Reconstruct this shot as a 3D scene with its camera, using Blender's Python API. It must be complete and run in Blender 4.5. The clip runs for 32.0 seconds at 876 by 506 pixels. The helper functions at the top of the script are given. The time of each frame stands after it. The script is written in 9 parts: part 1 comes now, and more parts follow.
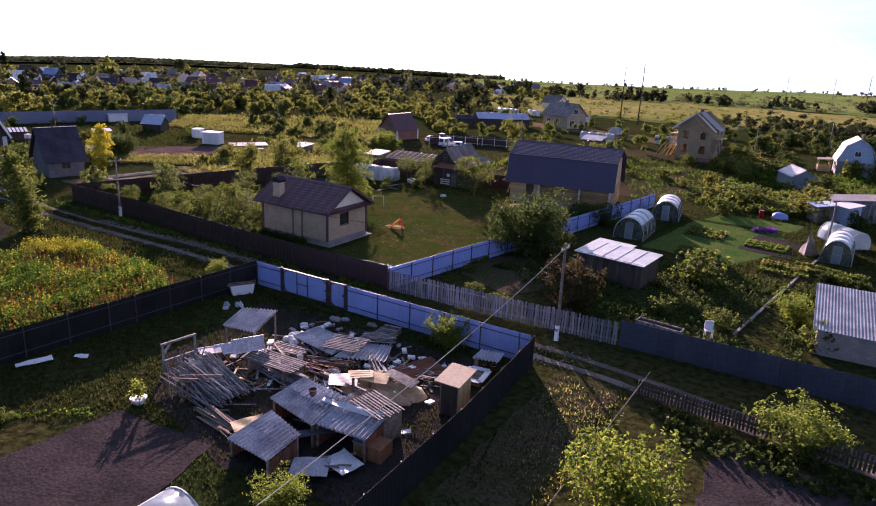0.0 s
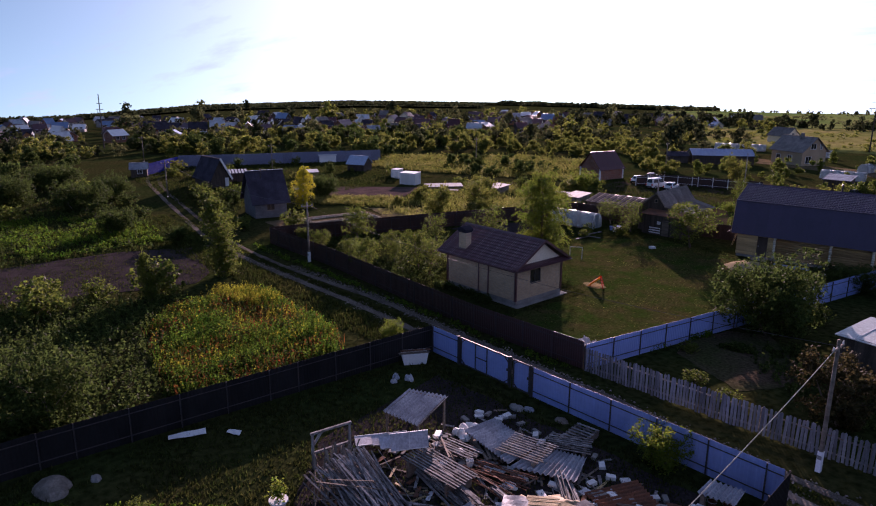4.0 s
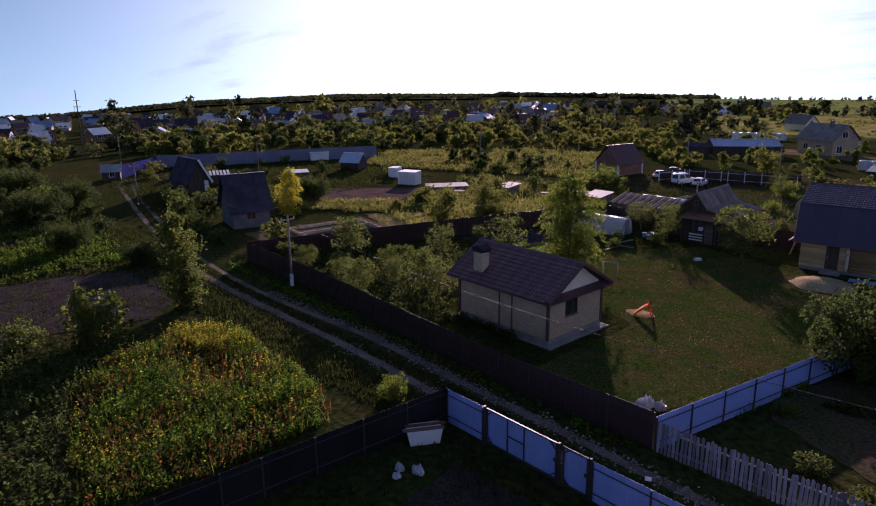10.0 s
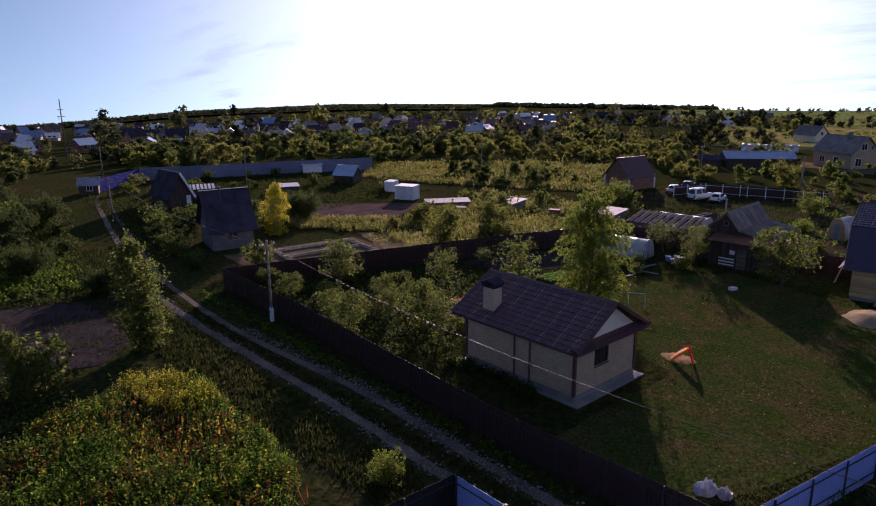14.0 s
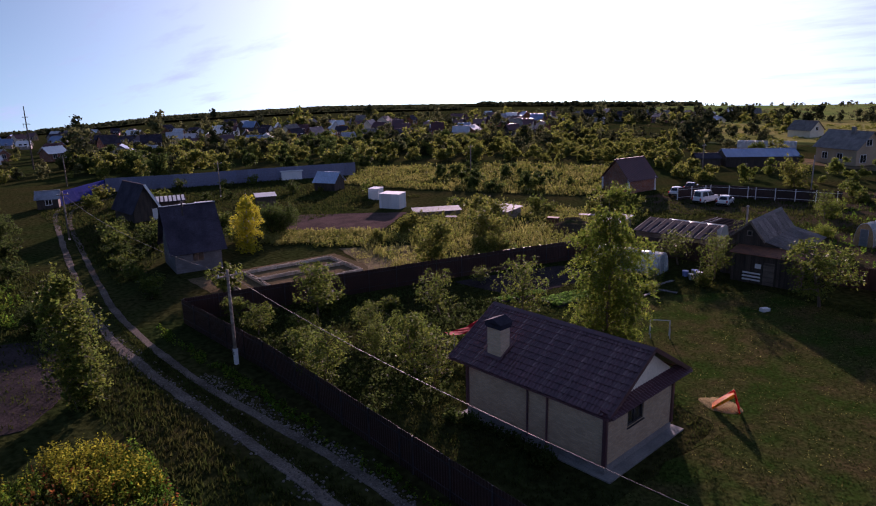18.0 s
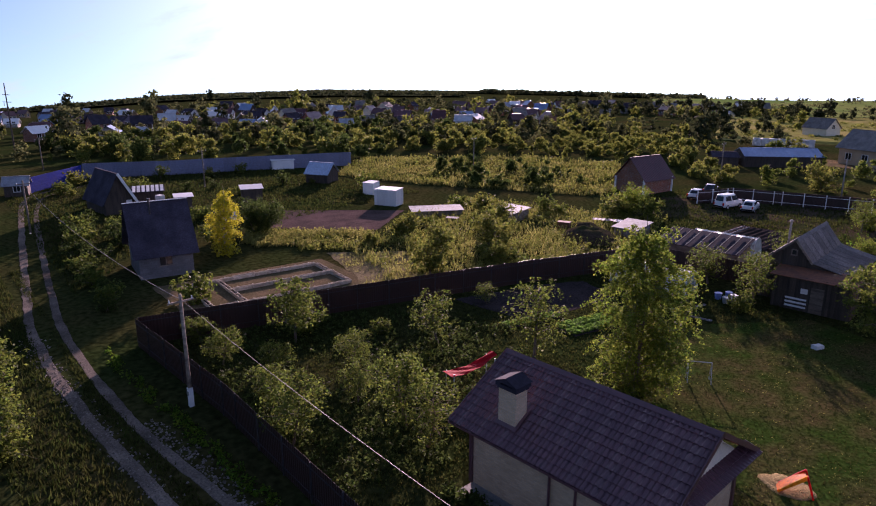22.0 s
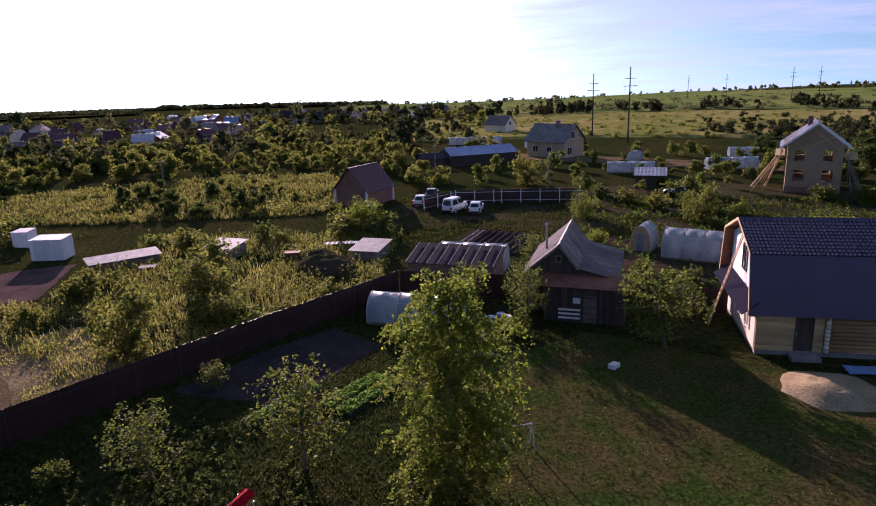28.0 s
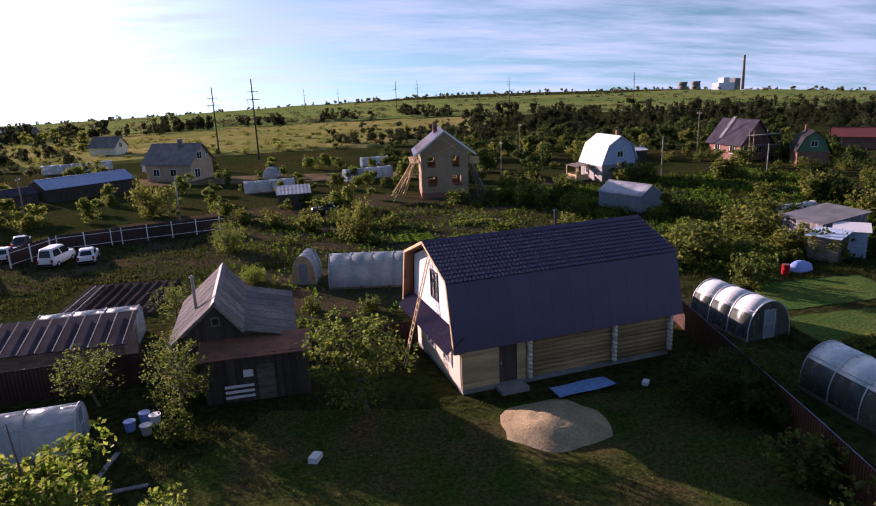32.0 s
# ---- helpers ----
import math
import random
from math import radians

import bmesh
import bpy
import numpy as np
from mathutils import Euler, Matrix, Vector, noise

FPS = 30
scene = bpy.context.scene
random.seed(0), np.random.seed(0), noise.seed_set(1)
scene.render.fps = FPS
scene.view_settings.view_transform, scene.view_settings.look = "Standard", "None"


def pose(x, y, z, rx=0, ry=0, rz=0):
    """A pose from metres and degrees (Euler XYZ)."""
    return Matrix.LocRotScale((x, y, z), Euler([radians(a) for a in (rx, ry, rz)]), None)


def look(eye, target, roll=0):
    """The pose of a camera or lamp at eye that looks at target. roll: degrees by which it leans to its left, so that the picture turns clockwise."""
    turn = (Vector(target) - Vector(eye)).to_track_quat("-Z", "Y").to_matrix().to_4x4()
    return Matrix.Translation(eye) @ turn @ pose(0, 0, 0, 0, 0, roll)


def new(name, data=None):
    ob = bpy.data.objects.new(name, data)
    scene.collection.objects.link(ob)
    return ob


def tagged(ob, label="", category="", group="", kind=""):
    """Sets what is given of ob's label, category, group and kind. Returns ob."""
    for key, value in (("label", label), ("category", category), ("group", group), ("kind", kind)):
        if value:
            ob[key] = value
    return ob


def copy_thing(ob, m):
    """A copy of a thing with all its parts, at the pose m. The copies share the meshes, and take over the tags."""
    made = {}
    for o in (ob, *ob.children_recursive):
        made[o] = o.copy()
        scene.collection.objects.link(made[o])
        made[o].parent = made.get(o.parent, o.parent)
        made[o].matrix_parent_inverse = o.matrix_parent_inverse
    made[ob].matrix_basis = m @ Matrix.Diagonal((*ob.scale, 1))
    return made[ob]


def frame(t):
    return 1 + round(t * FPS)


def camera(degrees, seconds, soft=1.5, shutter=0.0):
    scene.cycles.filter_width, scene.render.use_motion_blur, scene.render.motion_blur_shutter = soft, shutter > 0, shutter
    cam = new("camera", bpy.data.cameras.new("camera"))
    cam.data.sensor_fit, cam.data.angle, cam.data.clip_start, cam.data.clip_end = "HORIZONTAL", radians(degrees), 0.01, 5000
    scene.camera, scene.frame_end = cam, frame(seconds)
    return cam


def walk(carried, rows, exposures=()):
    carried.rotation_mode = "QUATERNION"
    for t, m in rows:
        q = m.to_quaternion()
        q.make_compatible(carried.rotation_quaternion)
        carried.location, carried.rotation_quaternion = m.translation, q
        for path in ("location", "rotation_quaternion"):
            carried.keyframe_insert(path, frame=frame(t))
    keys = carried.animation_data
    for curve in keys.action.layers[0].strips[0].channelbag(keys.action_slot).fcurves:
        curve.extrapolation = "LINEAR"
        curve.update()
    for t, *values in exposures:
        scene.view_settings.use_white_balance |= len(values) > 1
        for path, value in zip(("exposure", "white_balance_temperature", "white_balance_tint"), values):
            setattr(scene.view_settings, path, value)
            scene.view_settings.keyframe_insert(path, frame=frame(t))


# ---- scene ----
FOV = 66.8
cam = camera(FOV, 32.0, soft=1.1)

# seconds, place, then yaw to the left of +y, pitch and roll in degrees
ROWS = [
    (0.0, 41.13, -47.24, 18.42, 31.20, -16.77, 2.65),
    (0.5, 40.92, -46.29, 18.38, 39.50, -16.31, 1.80),
    (1.0, 40.41, -45.48, 18.44, 47.52, -15.54, 1.76),
    (1.5, 40.01, -44.49, 18.34, 48.95, -15.11, 1.56),
    (2.0, 39.30, -43.60, 18.35, 48.18, -14.57, 0.71),
    (2.5, 38.56, -42.84, 18.42, 48.13, -14.00, 0.24),
    (3.0, 37.79, -42.01, 18.43, 48.44, -14.06, 0.82),
    (3.5, 36.97, -41.26, 18.41, 48.75, -14.29, 0.31),
    (5.5, 33.33, -38.30, 18.20, 48.63, -14.16, 0.34),
    (6.0, 32.54, -37.76, 18.13, 48.46, -14.16, -0.15),
    (6.5, 31.71, -37.19, 18.13, 48.46, -14.80, -0.25),
    (7.0, 31.00, -36.74, 18.14, 48.45, -14.74, -0.35),
    (7.5, 30.13, -36.02, 18.06, 48.73, -14.77, -0.54),
    (8.0, 29.37, -35.37, 17.91, 48.69, -14.55, -0.65),
    (8.5, 28.63, -34.80, 17.93, 48.46, -13.76, -0.84),
    (9.0, 27.92, -34.19, 17.84, 47.52, -14.06, -0.18),
    (9.5, 27.07, -33.60, 17.83, 47.67, -14.62, -0.69),
    (10.0, 26.53, -33.19, 17.82, 48.61, -14.90, -0.60),
    (10.5, 25.82, -32.72, 17.88, 50.15, -15.01, 0.26),
    (11.0, 25.18, -32.13, 17.74, 49.74, -14.61, 0.24),
    (11.5, 24.20, -31.41, 17.65, 49.06, -14.09, -0.20),
    (12.0, 23.47, -30.74, 17.52, 47.95, -13.55, -0.52),
    (12.5, 22.54, -29.96, 17.40, 47.06, -13.31, -0.42),
    (13.0, 21.86, -29.39, 17.35, 46.77, -13.23, -0.87),
    (13.5, 21.17, -28.90, 17.41, 47.55, -13.48, -0.69),
    (14.0, 20.50, -28.35, 17.40, 48.35, -14.04, -0.49),
    (14.5, 19.78, -27.80, 17.41, 48.57, -14.70, -0.68),
    (16.5, 16.83, -25.41, 17.39, 47.55, -15.12, -0.69),
    (17.0, 16.08, -24.77, 17.34, 47.27, -14.73, -0.99),
    (17.5, 15.34, -24.12, 17.34, 47.03, -14.44, -1.09),
    (18.0, 14.64, -23.50, 17.31, 47.20, -14.04, -1.39),
    (18.5, 13.90, -22.86, 17.33, 47.30, -14.29, -0.88),
    (19.0, 13.22, -22.23, 17.36, 47.45, -14.60, -0.90),
    (19.5, 12.45, -21.58, 17.36, 47.01, -14.70, -0.83),
    (20.0, 11.76, -20.93, 17.35, 47.08, -14.40, -1.01),
    (20.5, 11.09, -20.32, 17.40, 47.38, -15.12, -0.67),
    (21.0, 10.40, -19.72, 17.41, 47.63, -15.39, -0.53),
    (21.5, 9.70, -19.01, 17.46, 47.39, -15.74, -0.17),
    (22.0, 8.83, -18.23, 17.49, 47.03, -15.18, 0.04),
    (22.5, 8.02, -17.51, 17.57, 47.41, -14.86, 0.40),
    (23.0, 7.15, -16.77, 17.50, 48.05, -15.33, 0.33),
    (23.5, 6.36, -16.03, 17.53, 47.98, -15.79, 0.06),
    (24.0, 5.55, -15.30, 17.53, 47.53, -15.44, 0.38),
    (24.5, 4.79, -14.55, 17.50, 47.86, -15.43, 0.01),
    (25.0, 4.09, -13.77, 17.47, 47.77, -15.41, 0.52),
    (25.5, 3.28, -12.87, 17.40, 46.96, -15.76, 0.46),
    (26.0, 2.55, -12.05, 17.25, 39.36, -15.75, -1.25),
    (26.5, 1.85, -11.25, 17.08, 30.63, -15.83, -2.99),
    (28.5, -0.78, -8.42, 16.55, 19.27, -14.54, -1.51),
    (29.0, -1.61, -7.04, 16.42, 15.75, -14.59, -1.37),
    (29.5, -2.08, -5.54, 16.28, 13.45, -14.64, -1.05),
    (30.0, -2.36, -4.16, 16.19, 11.73, -14.85, -2.57),
    (30.5, -2.58, -2.50, 16.04, 8.22, -14.70, -2.30),
    (31.0, -2.79, -1.17, 15.97, 1.32, -14.12, -2.92),
    (31.5, -2.73, -0.43, 16.15, -4.45, -15.36, -2.46),
    (32.0, -2.54, 0.65, 16.14, -9.78, -14.58, -2.39),
]


def aim(x, y, z, yaw, pitch, roll):
    a, p = radians(yaw), radians(pitch)
    ahead = Vector((-math.sin(a) * math.cos(p), math.cos(a) * math.cos(p), math.sin(p)))
    return look((x, y, z), Vector((x, y, z)) + ahead * 10, roll)


walk(cam, [(r[0], aim(*r[1:])) for r in ROWS],
     exposures=[(0.0, 1.52, 6250, 62), (1.5, 1.3, 6200, 62), (3.5, 0.78, 6100, 62), (6.0, 0.6, 6050, 61), (14.0, 0.5, 6000, 61), (20.5, 0.5, 6000, 61), (22.0, 0.95, 6050, 62), (26.0, 0.95, 6050, 61), (28.5, 0.9, 6100, 61), (30.0, 0.78, 6100, 61), (31.0, 0.75, 6200, 57), (32.0, 1.05, 6250, 54)])

# ---- sky and sun ----
SUN_AZ, SUN_EL = 39.0, 13.0  # degrees to the left of +y, and above the horizon
sun_to = Vector((-math.sin(radians(SUN_AZ)) * math.cos(radians(SUN_EL)),
                 math.cos(radians(SUN_AZ)) * math.cos(radians(SUN_EL)), math.sin(radians(SUN_EL))))
lamp = bpy.data.lights.new("sun", "SUN")
lamp.energy, lamp.angle, lamp.color = 5.0, radians(0.6), (1.0, 0.85, 0.64)
sun = new("sun", lamp)
sun.matrix_world = look(sun_to * 200, (0, 0, 0))

world = bpy.data.worlds.new("world")
scene.world = world
world.use_nodes = True
wt = world.node_tree
wt.nodes.clear()


def wn(kind, **inputs):
    n = wt.nodes.new(kind)
    for k, v in inputs.items():
        n.inputs[k].default_value = v
    return n


w_out, w_bg = wn("ShaderNodeOutputWorld"), wn("ShaderNodeBackground", Strength=0.040)
w_co = wn("ShaderNodeTexCoord")
# the land falls below the level of the eye, so the sky is carried down to it
w_scale, w_lift = wn("ShaderNodeVectorMath"), wn("ShaderNodeVectorMath")
w_scale.operation, w_lift.operation = "MULTIPLY", "ADD"
w_scale.inputs[1].default_value, w_lift.inputs[1].default_value = (1, 1, 0.88), (0, 0, 0.12)
w_sky = wn("ShaderNodeTexSky")
w_sky.sky_type, w_sky.sun_disc = "NISHITA", False
w_sky.sun_elevation, w_sky.sun_rotation = radians(SUN_EL), radians(-SUN_AZ)
w_sky.air_density, w_sky.dust_density, w_sky.ozone_density = 1.0, 0.6, 2.0
# streaky clouds: the direction is laid on a flat layer far above
w_sep, w_div = wn("ShaderNodeSeparateXYZ"), wn("ShaderNodeVectorMath")
w_div.operation = "DIVIDE"
w_add = wn("ShaderNodeMath")
w_add.operation = "ADD"
w_add.inputs[1].default_value = 0.02
w_map = wn("ShaderNodeMapping", Scale=(0.55, 1.5, 1.0), Rotation=(0, 0, radians(-38)), Location=(1.1, 0.9, 0.0))
w_noise = wn("ShaderNodeTexNoise", Scale=1.5, Detail=7.0, Roughness=0.62)
w_ramp = wn("ShaderNodeValToRGB")
w_ramp.color_ramp.elements[0].position, w_ramp.color_ramp.elements[1].position = 0.42, 0.68
w_mix = wn("ShaderNodeMix")
w_mix.data_type = "RGBA"
w_mix.inputs[7].default_value = (4.7, 6.9, 8.3, 1)
w_fac = wn("ShaderNodeMath")
w_fac.operation = "MULTIPLY"
w_fac.inputs[1].default_value = 0.9
# clouds thin out towards the sun
w_near, w_away, w_thin = wn("ShaderNodeMath"), wn("ShaderNodeMath"), wn("ShaderNodeMath")
w_near.operation, w_away.operation, w_thin.operation = "POWER", "SUBTRACT", "MULTIPLY"
w_near.inputs[1].default_value, w_away.inputs[0].default_value = 15.0, 1.0
# hazy brightness round the sun
w_dot, w_pos, w_pow, w_sum = wn("ShaderNodeVectorMath"), wn("ShaderNodeMath"), wn("ShaderNodeMath"), wn("ShaderNodeMix")
w_dot.operation, w_pos.operation, w_pow.operation = "DOT_PRODUCT", "MAXIMUM", "POWER"
w_dot.inputs[1].default_value = sun_to
w_pos.inputs[1].default_value, w_pow.inputs[1].default_value = 0.0, 10.0
w_sum.data_type, w_sum.blend_type = "RGBA", "ADD"
w_sum.inputs[0].default_value = 1.0
w_tone = wn("ShaderNodeVectorMath")
w_tone.operation = "SCALE"
w_tone.inputs[0].default_value = (17.5, 17.0, 15.4)
# the air is a little greener than pure blue
w_hue = wn("ShaderNodeVectorMath")
w_hue.operation = "MULTIPLY"
w_hue.inputs[1].default_value = (0.43, 1.06, 1.04)
# more cloud towards the right of the walk
w_side = wn("ShaderNodeMath")
w_side.operation = "MULTIPLY_ADD"
w_side.inputs[1].default_value = 0.12
# pale haze low over the land, thickest on the sun's side
w_hz, w_exp, w_haze, w_sum2 = wn("ShaderNodeMath"), wn("ShaderNodeMath"), wn("ShaderNodeVectorMath"), wn("ShaderNodeMix")
w_hz.operation, w_exp.operation, w_haze.operation = "MULTIPLY", "EXPONENT", "SCALE"
w_hz.inputs[1].default_value = -6.0
w_flat, w_turn, w_cube, w_part, w_both = wn("ShaderNodeVectorMath"), wn("ShaderNodeMath"), wn("ShaderNodeMath"), wn("ShaderNodeMath"), wn("ShaderNodeMath")
w_flat.operation, w_turn.operation, w_cube.operation, w_part.operation, w_both.operation = "DOT_PRODUCT", "MULTIPLY_ADD", "POWER", "MULTIPLY_ADD", "MULTIPLY"
w_flat.inputs[1].default_value = Vector((sun_to.x, sun_to.y, 0)).normalized()
w_turn.inputs[1].default_value, w_turn.inputs[2].default_value = 0.5, 0.5
w_cube.inputs[1].default_value = 3.0
w_part.inputs[1].default_value, w_part.inputs[2].default_value = 0.84, 0.10
w_haze.inputs[0].default_value = (10.0, 13.2, 14.4)
w_sum2.data_type, w_sum2.blend_type = "RGBA", "ADD"
w_sum2.inputs[0].default_value = 1.0
for a, b in ((w_co.outputs["Generated"], w_scale.inputs[0]), (w_scale.outputs[0], w_lift.inputs[0]), (w_lift.outputs[0], w_sky.inputs[0]),
             (w_lift.outputs[0], w_sep.inputs[0]), (w_sep.outputs[2], w_add.inputs[0]),
             (w_lift.outputs[0], w_div.inputs[0]), (w_add.outputs[0], w_div.inputs[1]),
             (w_div.outputs[0], w_map.inputs[0]), (w_map.outputs[0], w_noise.inputs[0]),
             (w_sep.outputs[0], w_side.inputs[0]), (w_noise.outputs[0], w_side.inputs[2]), (w_side.outputs[0], w_ramp.inputs[0]), (w_ramp.outputs[0], w_fac.inputs[0]),
             (w_pos.outputs[0], w_near.inputs[0]), (w_near.outputs[0], w_away.inputs[1]), (w_fac.outputs[0], w_thin.inputs[0]), (w_away.outputs[0], w_thin.inputs[1]), (w_thin.outputs[0], w_mix.inputs[0]),
             (w_sky.outputs[0], w_hue.inputs[0]), (w_hue.outputs[0], w_sum.inputs[6]), (w_tone.outputs[0], w_sum.inputs[7]), (w_co.outputs["Generated"], w_dot.inputs[0]), (w_dot.outputs["Value"], w_pos.inputs[0]), (w_pos.outputs[0], w_pow.inputs[0]), (w_pow.outputs[0], w_tone.inputs["Scale"]), (w_sep.outputs[2], w_hz.inputs[0]), (w_hz.outputs[0], w_exp.inputs[0]), (w_co.outputs["Generated"], w_flat.inputs[0]), (w_flat.outputs["Value"], w_turn.inputs[0]), (w_turn.outputs[0], w_cube.inputs[0]), (w_cube.outputs[0], w_part.inputs[0]), (w_part.outputs[0], w_both.inputs[0]), (w_exp.outputs[0], w_both.inputs[1]), (w_both.outputs[0], w_haze.inputs["Scale"]), (w_sum.outputs[2], w_mix.inputs[6]), (w_mix.outputs[2], w_sum2.inputs[6]), (w_haze.outputs[0], w_sum2.inputs[7]), (w_sum2.outputs[2], w_bg.inputs[0]), (w_bg.outputs[0], w_out.inputs[0])):
    wt.links.new(a, b)


# ---- materials ----
def mat(name, c1, c2=None, scale=1.5, rough=0.8, metal=0.0, fine=18.0, bump=0.25, depth=0.02, vary=0.12, island=False,
        stretch=(1, 1, 1), lo=0.38, hi=0.64, translucent=0.0, alpha=1.0, dirt=0.25, spec=0.35):
    """Two colours mixed by a broad noise, darkened by a fine one, with a fine relief; each object or island varies a little."""
    m = bpy.data.materials.new(name)
    m.use_nodes = True
    t = m.node_tree
    n, link = t.nodes, t.links.new
    b = n["Principled BSDF"]
    co, mp = n.new("ShaderNodeTexCoord"), n.new("ShaderNodeMapping")
    mp.inputs["Scale"].default_value = stretch
    link(co.outputs["Object"], mp.inputs[0])
    if island:
        rnd = n.new("ShaderNodeNewGeometry").outputs["Random Per Island"]
    else:
        rnd = n.new("ShaderNodeObjectInfo").outputs["Random"]
    big, small = n.new("ShaderNodeTexNoise"), n.new("ShaderNodeTexNoise")
    big.noise_dimensions = "4D"
    for q, s, d in ((big, scale, 5.0), (small, fine, 6.0)):
        q.inputs["Scale"].default_value, q.inputs["Detail"].default_value = s, d
        link(mp.outputs[0], q.inputs["Vector"])
    mul = n.new("ShaderNodeMath")
    mul.operation = "MULTIPLY"
    mul.inputs[1].default_value = 37.0
    link(rnd, mul.inputs[0])
    link(mul.outputs[0], big.inputs["W"])
    ramp = n.new("ShaderNodeValToRGB")
    e = ramp.color_ramp.elements
    e[0].position, e[1].position = lo, hi
    e[0].color = (*c1, 1)
    e[1].color = (*(c2 or [x * 0.8 for x in c1]), 1)
    link(big.outputs[0], ramp.inputs[0])
    dark = n.new("ShaderNodeMapRange")
    dark.inputs[1].default_value, dark.inputs[2].default_value = 0.3, 0.7
    dark.inputs[3].default_value, dark.inputs[4].default_value = 1.0 - dirt, 1.0 + dirt
    link(small.outputs[0], dark.inputs[0])
    val = n.new("ShaderNodeMapRange")
    val.inputs[3].default_value, val.inputs[4].default_value = 1.0 - vary, 1.0 + vary
    link(rnd, val.inputs[0])
    both = n.new("ShaderNodeMath")
    both.operation = "MULTIPLY"
    link(dark.outputs[0], both.inputs[0])
    link(val.outputs[0], both.inputs[1])
    hsv = n.new("ShaderNodeHueSaturation")
    link(ramp.outputs[0], hsv.inputs["Color"])
    link(both.outputs[0], hsv.inputs["Value"])
    link(hsv.outputs[0], b.inputs["Base Color"])
    b.inputs["Metallic"].default_value = metal
    b.inputs["Specular IOR Level"].default_value = spec
    rr = n.new("ShaderNodeMapRange")
    rr.inputs[3].default_value, rr.inputs[4].default_value = max(0.05, rough - 0.12), min(1.0, rough + 0.12)
    link(small.outputs[0], rr.inputs[0])
    link(rr.outputs[0], b.inputs["Roughness"])
    if bump:
        bp = n.new("ShaderNodeBump")
        bp.inputs["Strength"].default_value, bp.inputs["Distance"].default_value = bump, depth
        link(small.outputs[0], bp.inputs["Height"])
        link(bp.outputs[0], b.inputs["Normal"])
    if translucent:
        tr, mx = n.new("ShaderNodeBsdfTranslucent"), n.new("ShaderNodeMixShader")
        mx.inputs[0].default_value = translucent
        link(hsv.outputs[0], tr.inputs["Color"])
        link(b.outputs[0], mx.inputs[1])
        link(tr.outputs[0], mx.inputs[2])
        link(mx.outputs[0], n["Material Output"].inputs[0])
    if alpha < 1:
        b.inputs["Alpha"].default_value = alpha
    return m


def brick_mat(name, c1, c2, mortar, bw=0.25, bh=0.075, rough=0.85):
    """Small bricks, too fine to be laid one by one from this far."""
    m = mat(name, c1, c2, scale=0.8, rough=rough, fine=30)
    t = m.node_tree
    n, link = t.nodes, t.links.new
    b = n["Principled BSDF"]
    co = n.new("ShaderNodeTexCoord")
    sp, ad, cb = n.new("ShaderNodeSeparateXYZ"), n.new("ShaderNodeMath"), n.new("ShaderNodeCombineXYZ")
    ad.operation = "ADD"
    link(co.outputs["Object"], sp.inputs[0])
    link(sp.outputs[0], ad.inputs[0])
    link(sp.outputs[1], ad.inputs[1])
    link(ad.outputs[0], cb.inputs[0])
    link(sp.outputs[2], cb.inputs[1])
    br = n.new("ShaderNodeTexBrick")
    br.inputs["Scale"].default_value = 1.0
    br.inputs["Brick Width"].default_value, br.inputs["Row Height"].default_value = bw, bh
    br.inputs["Mortar Size"].default_value = 0.008
    br.inputs["Color1"].default_value, br.inputs["Color2"].default_value = (1, 1, 1, 1), (0.78, 0.76, 0.74, 1)
    br.inputs["Mortar"].default_value = (*[a / max(c, 0.02) for a, c in zip(mortar, c1)], 1)
    link(cb.outputs[0], br.inputs["Vector"])
    src = b.inputs["Base Color"].links[0].from_socket
    mx = n.new("ShaderNodeMix")
    mx.data_type, mx.blend_type = "RGBA", "MULTIPLY"
    mx.inputs[0].default_value = 1.0
    link(src, mx.inputs[6])
    link(br.outputs["Color"], mx.inputs[7])
    link(mx.outputs[2], b.inputs["Base Color"])
    return m


M = {}
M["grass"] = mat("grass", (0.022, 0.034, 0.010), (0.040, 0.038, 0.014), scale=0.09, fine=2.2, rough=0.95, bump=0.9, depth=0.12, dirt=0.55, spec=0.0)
M["lawn"] = mat("lawn", (0.034, 0.066, 0.012), (0.080, 0.066, 0.026), scale=0.45, fine=5.0, rough=0.95, bump=0.8, depth=0.06, dirt=0.45, spec=0.0)
M["soil"] = mat("soil", (0.052, 0.042, 0.042), (0.034, 0.029, 0.029), scale=0.5, fine=7.0, rough=0.95, bump=0.8, depth=0.05, dirt=0.35, spec=0.0)
M["pink_soil"] = mat("pink_soil", (0.115, 0.078, 0.072), (0.075, 0.055, 0.050), scale=0.5, fine=7.0, rough=0.95, bump=0.8, depth=0.05, dirt=0.35, spec=0.0)
M["sandy"] = mat("sandy", (0.40, 0.32, 0.19), (0.29, 0.23, 0.14), scale=0.8, fine=9.0, rough=0.95, bump=0.6, depth=0.05, spec=0.0)
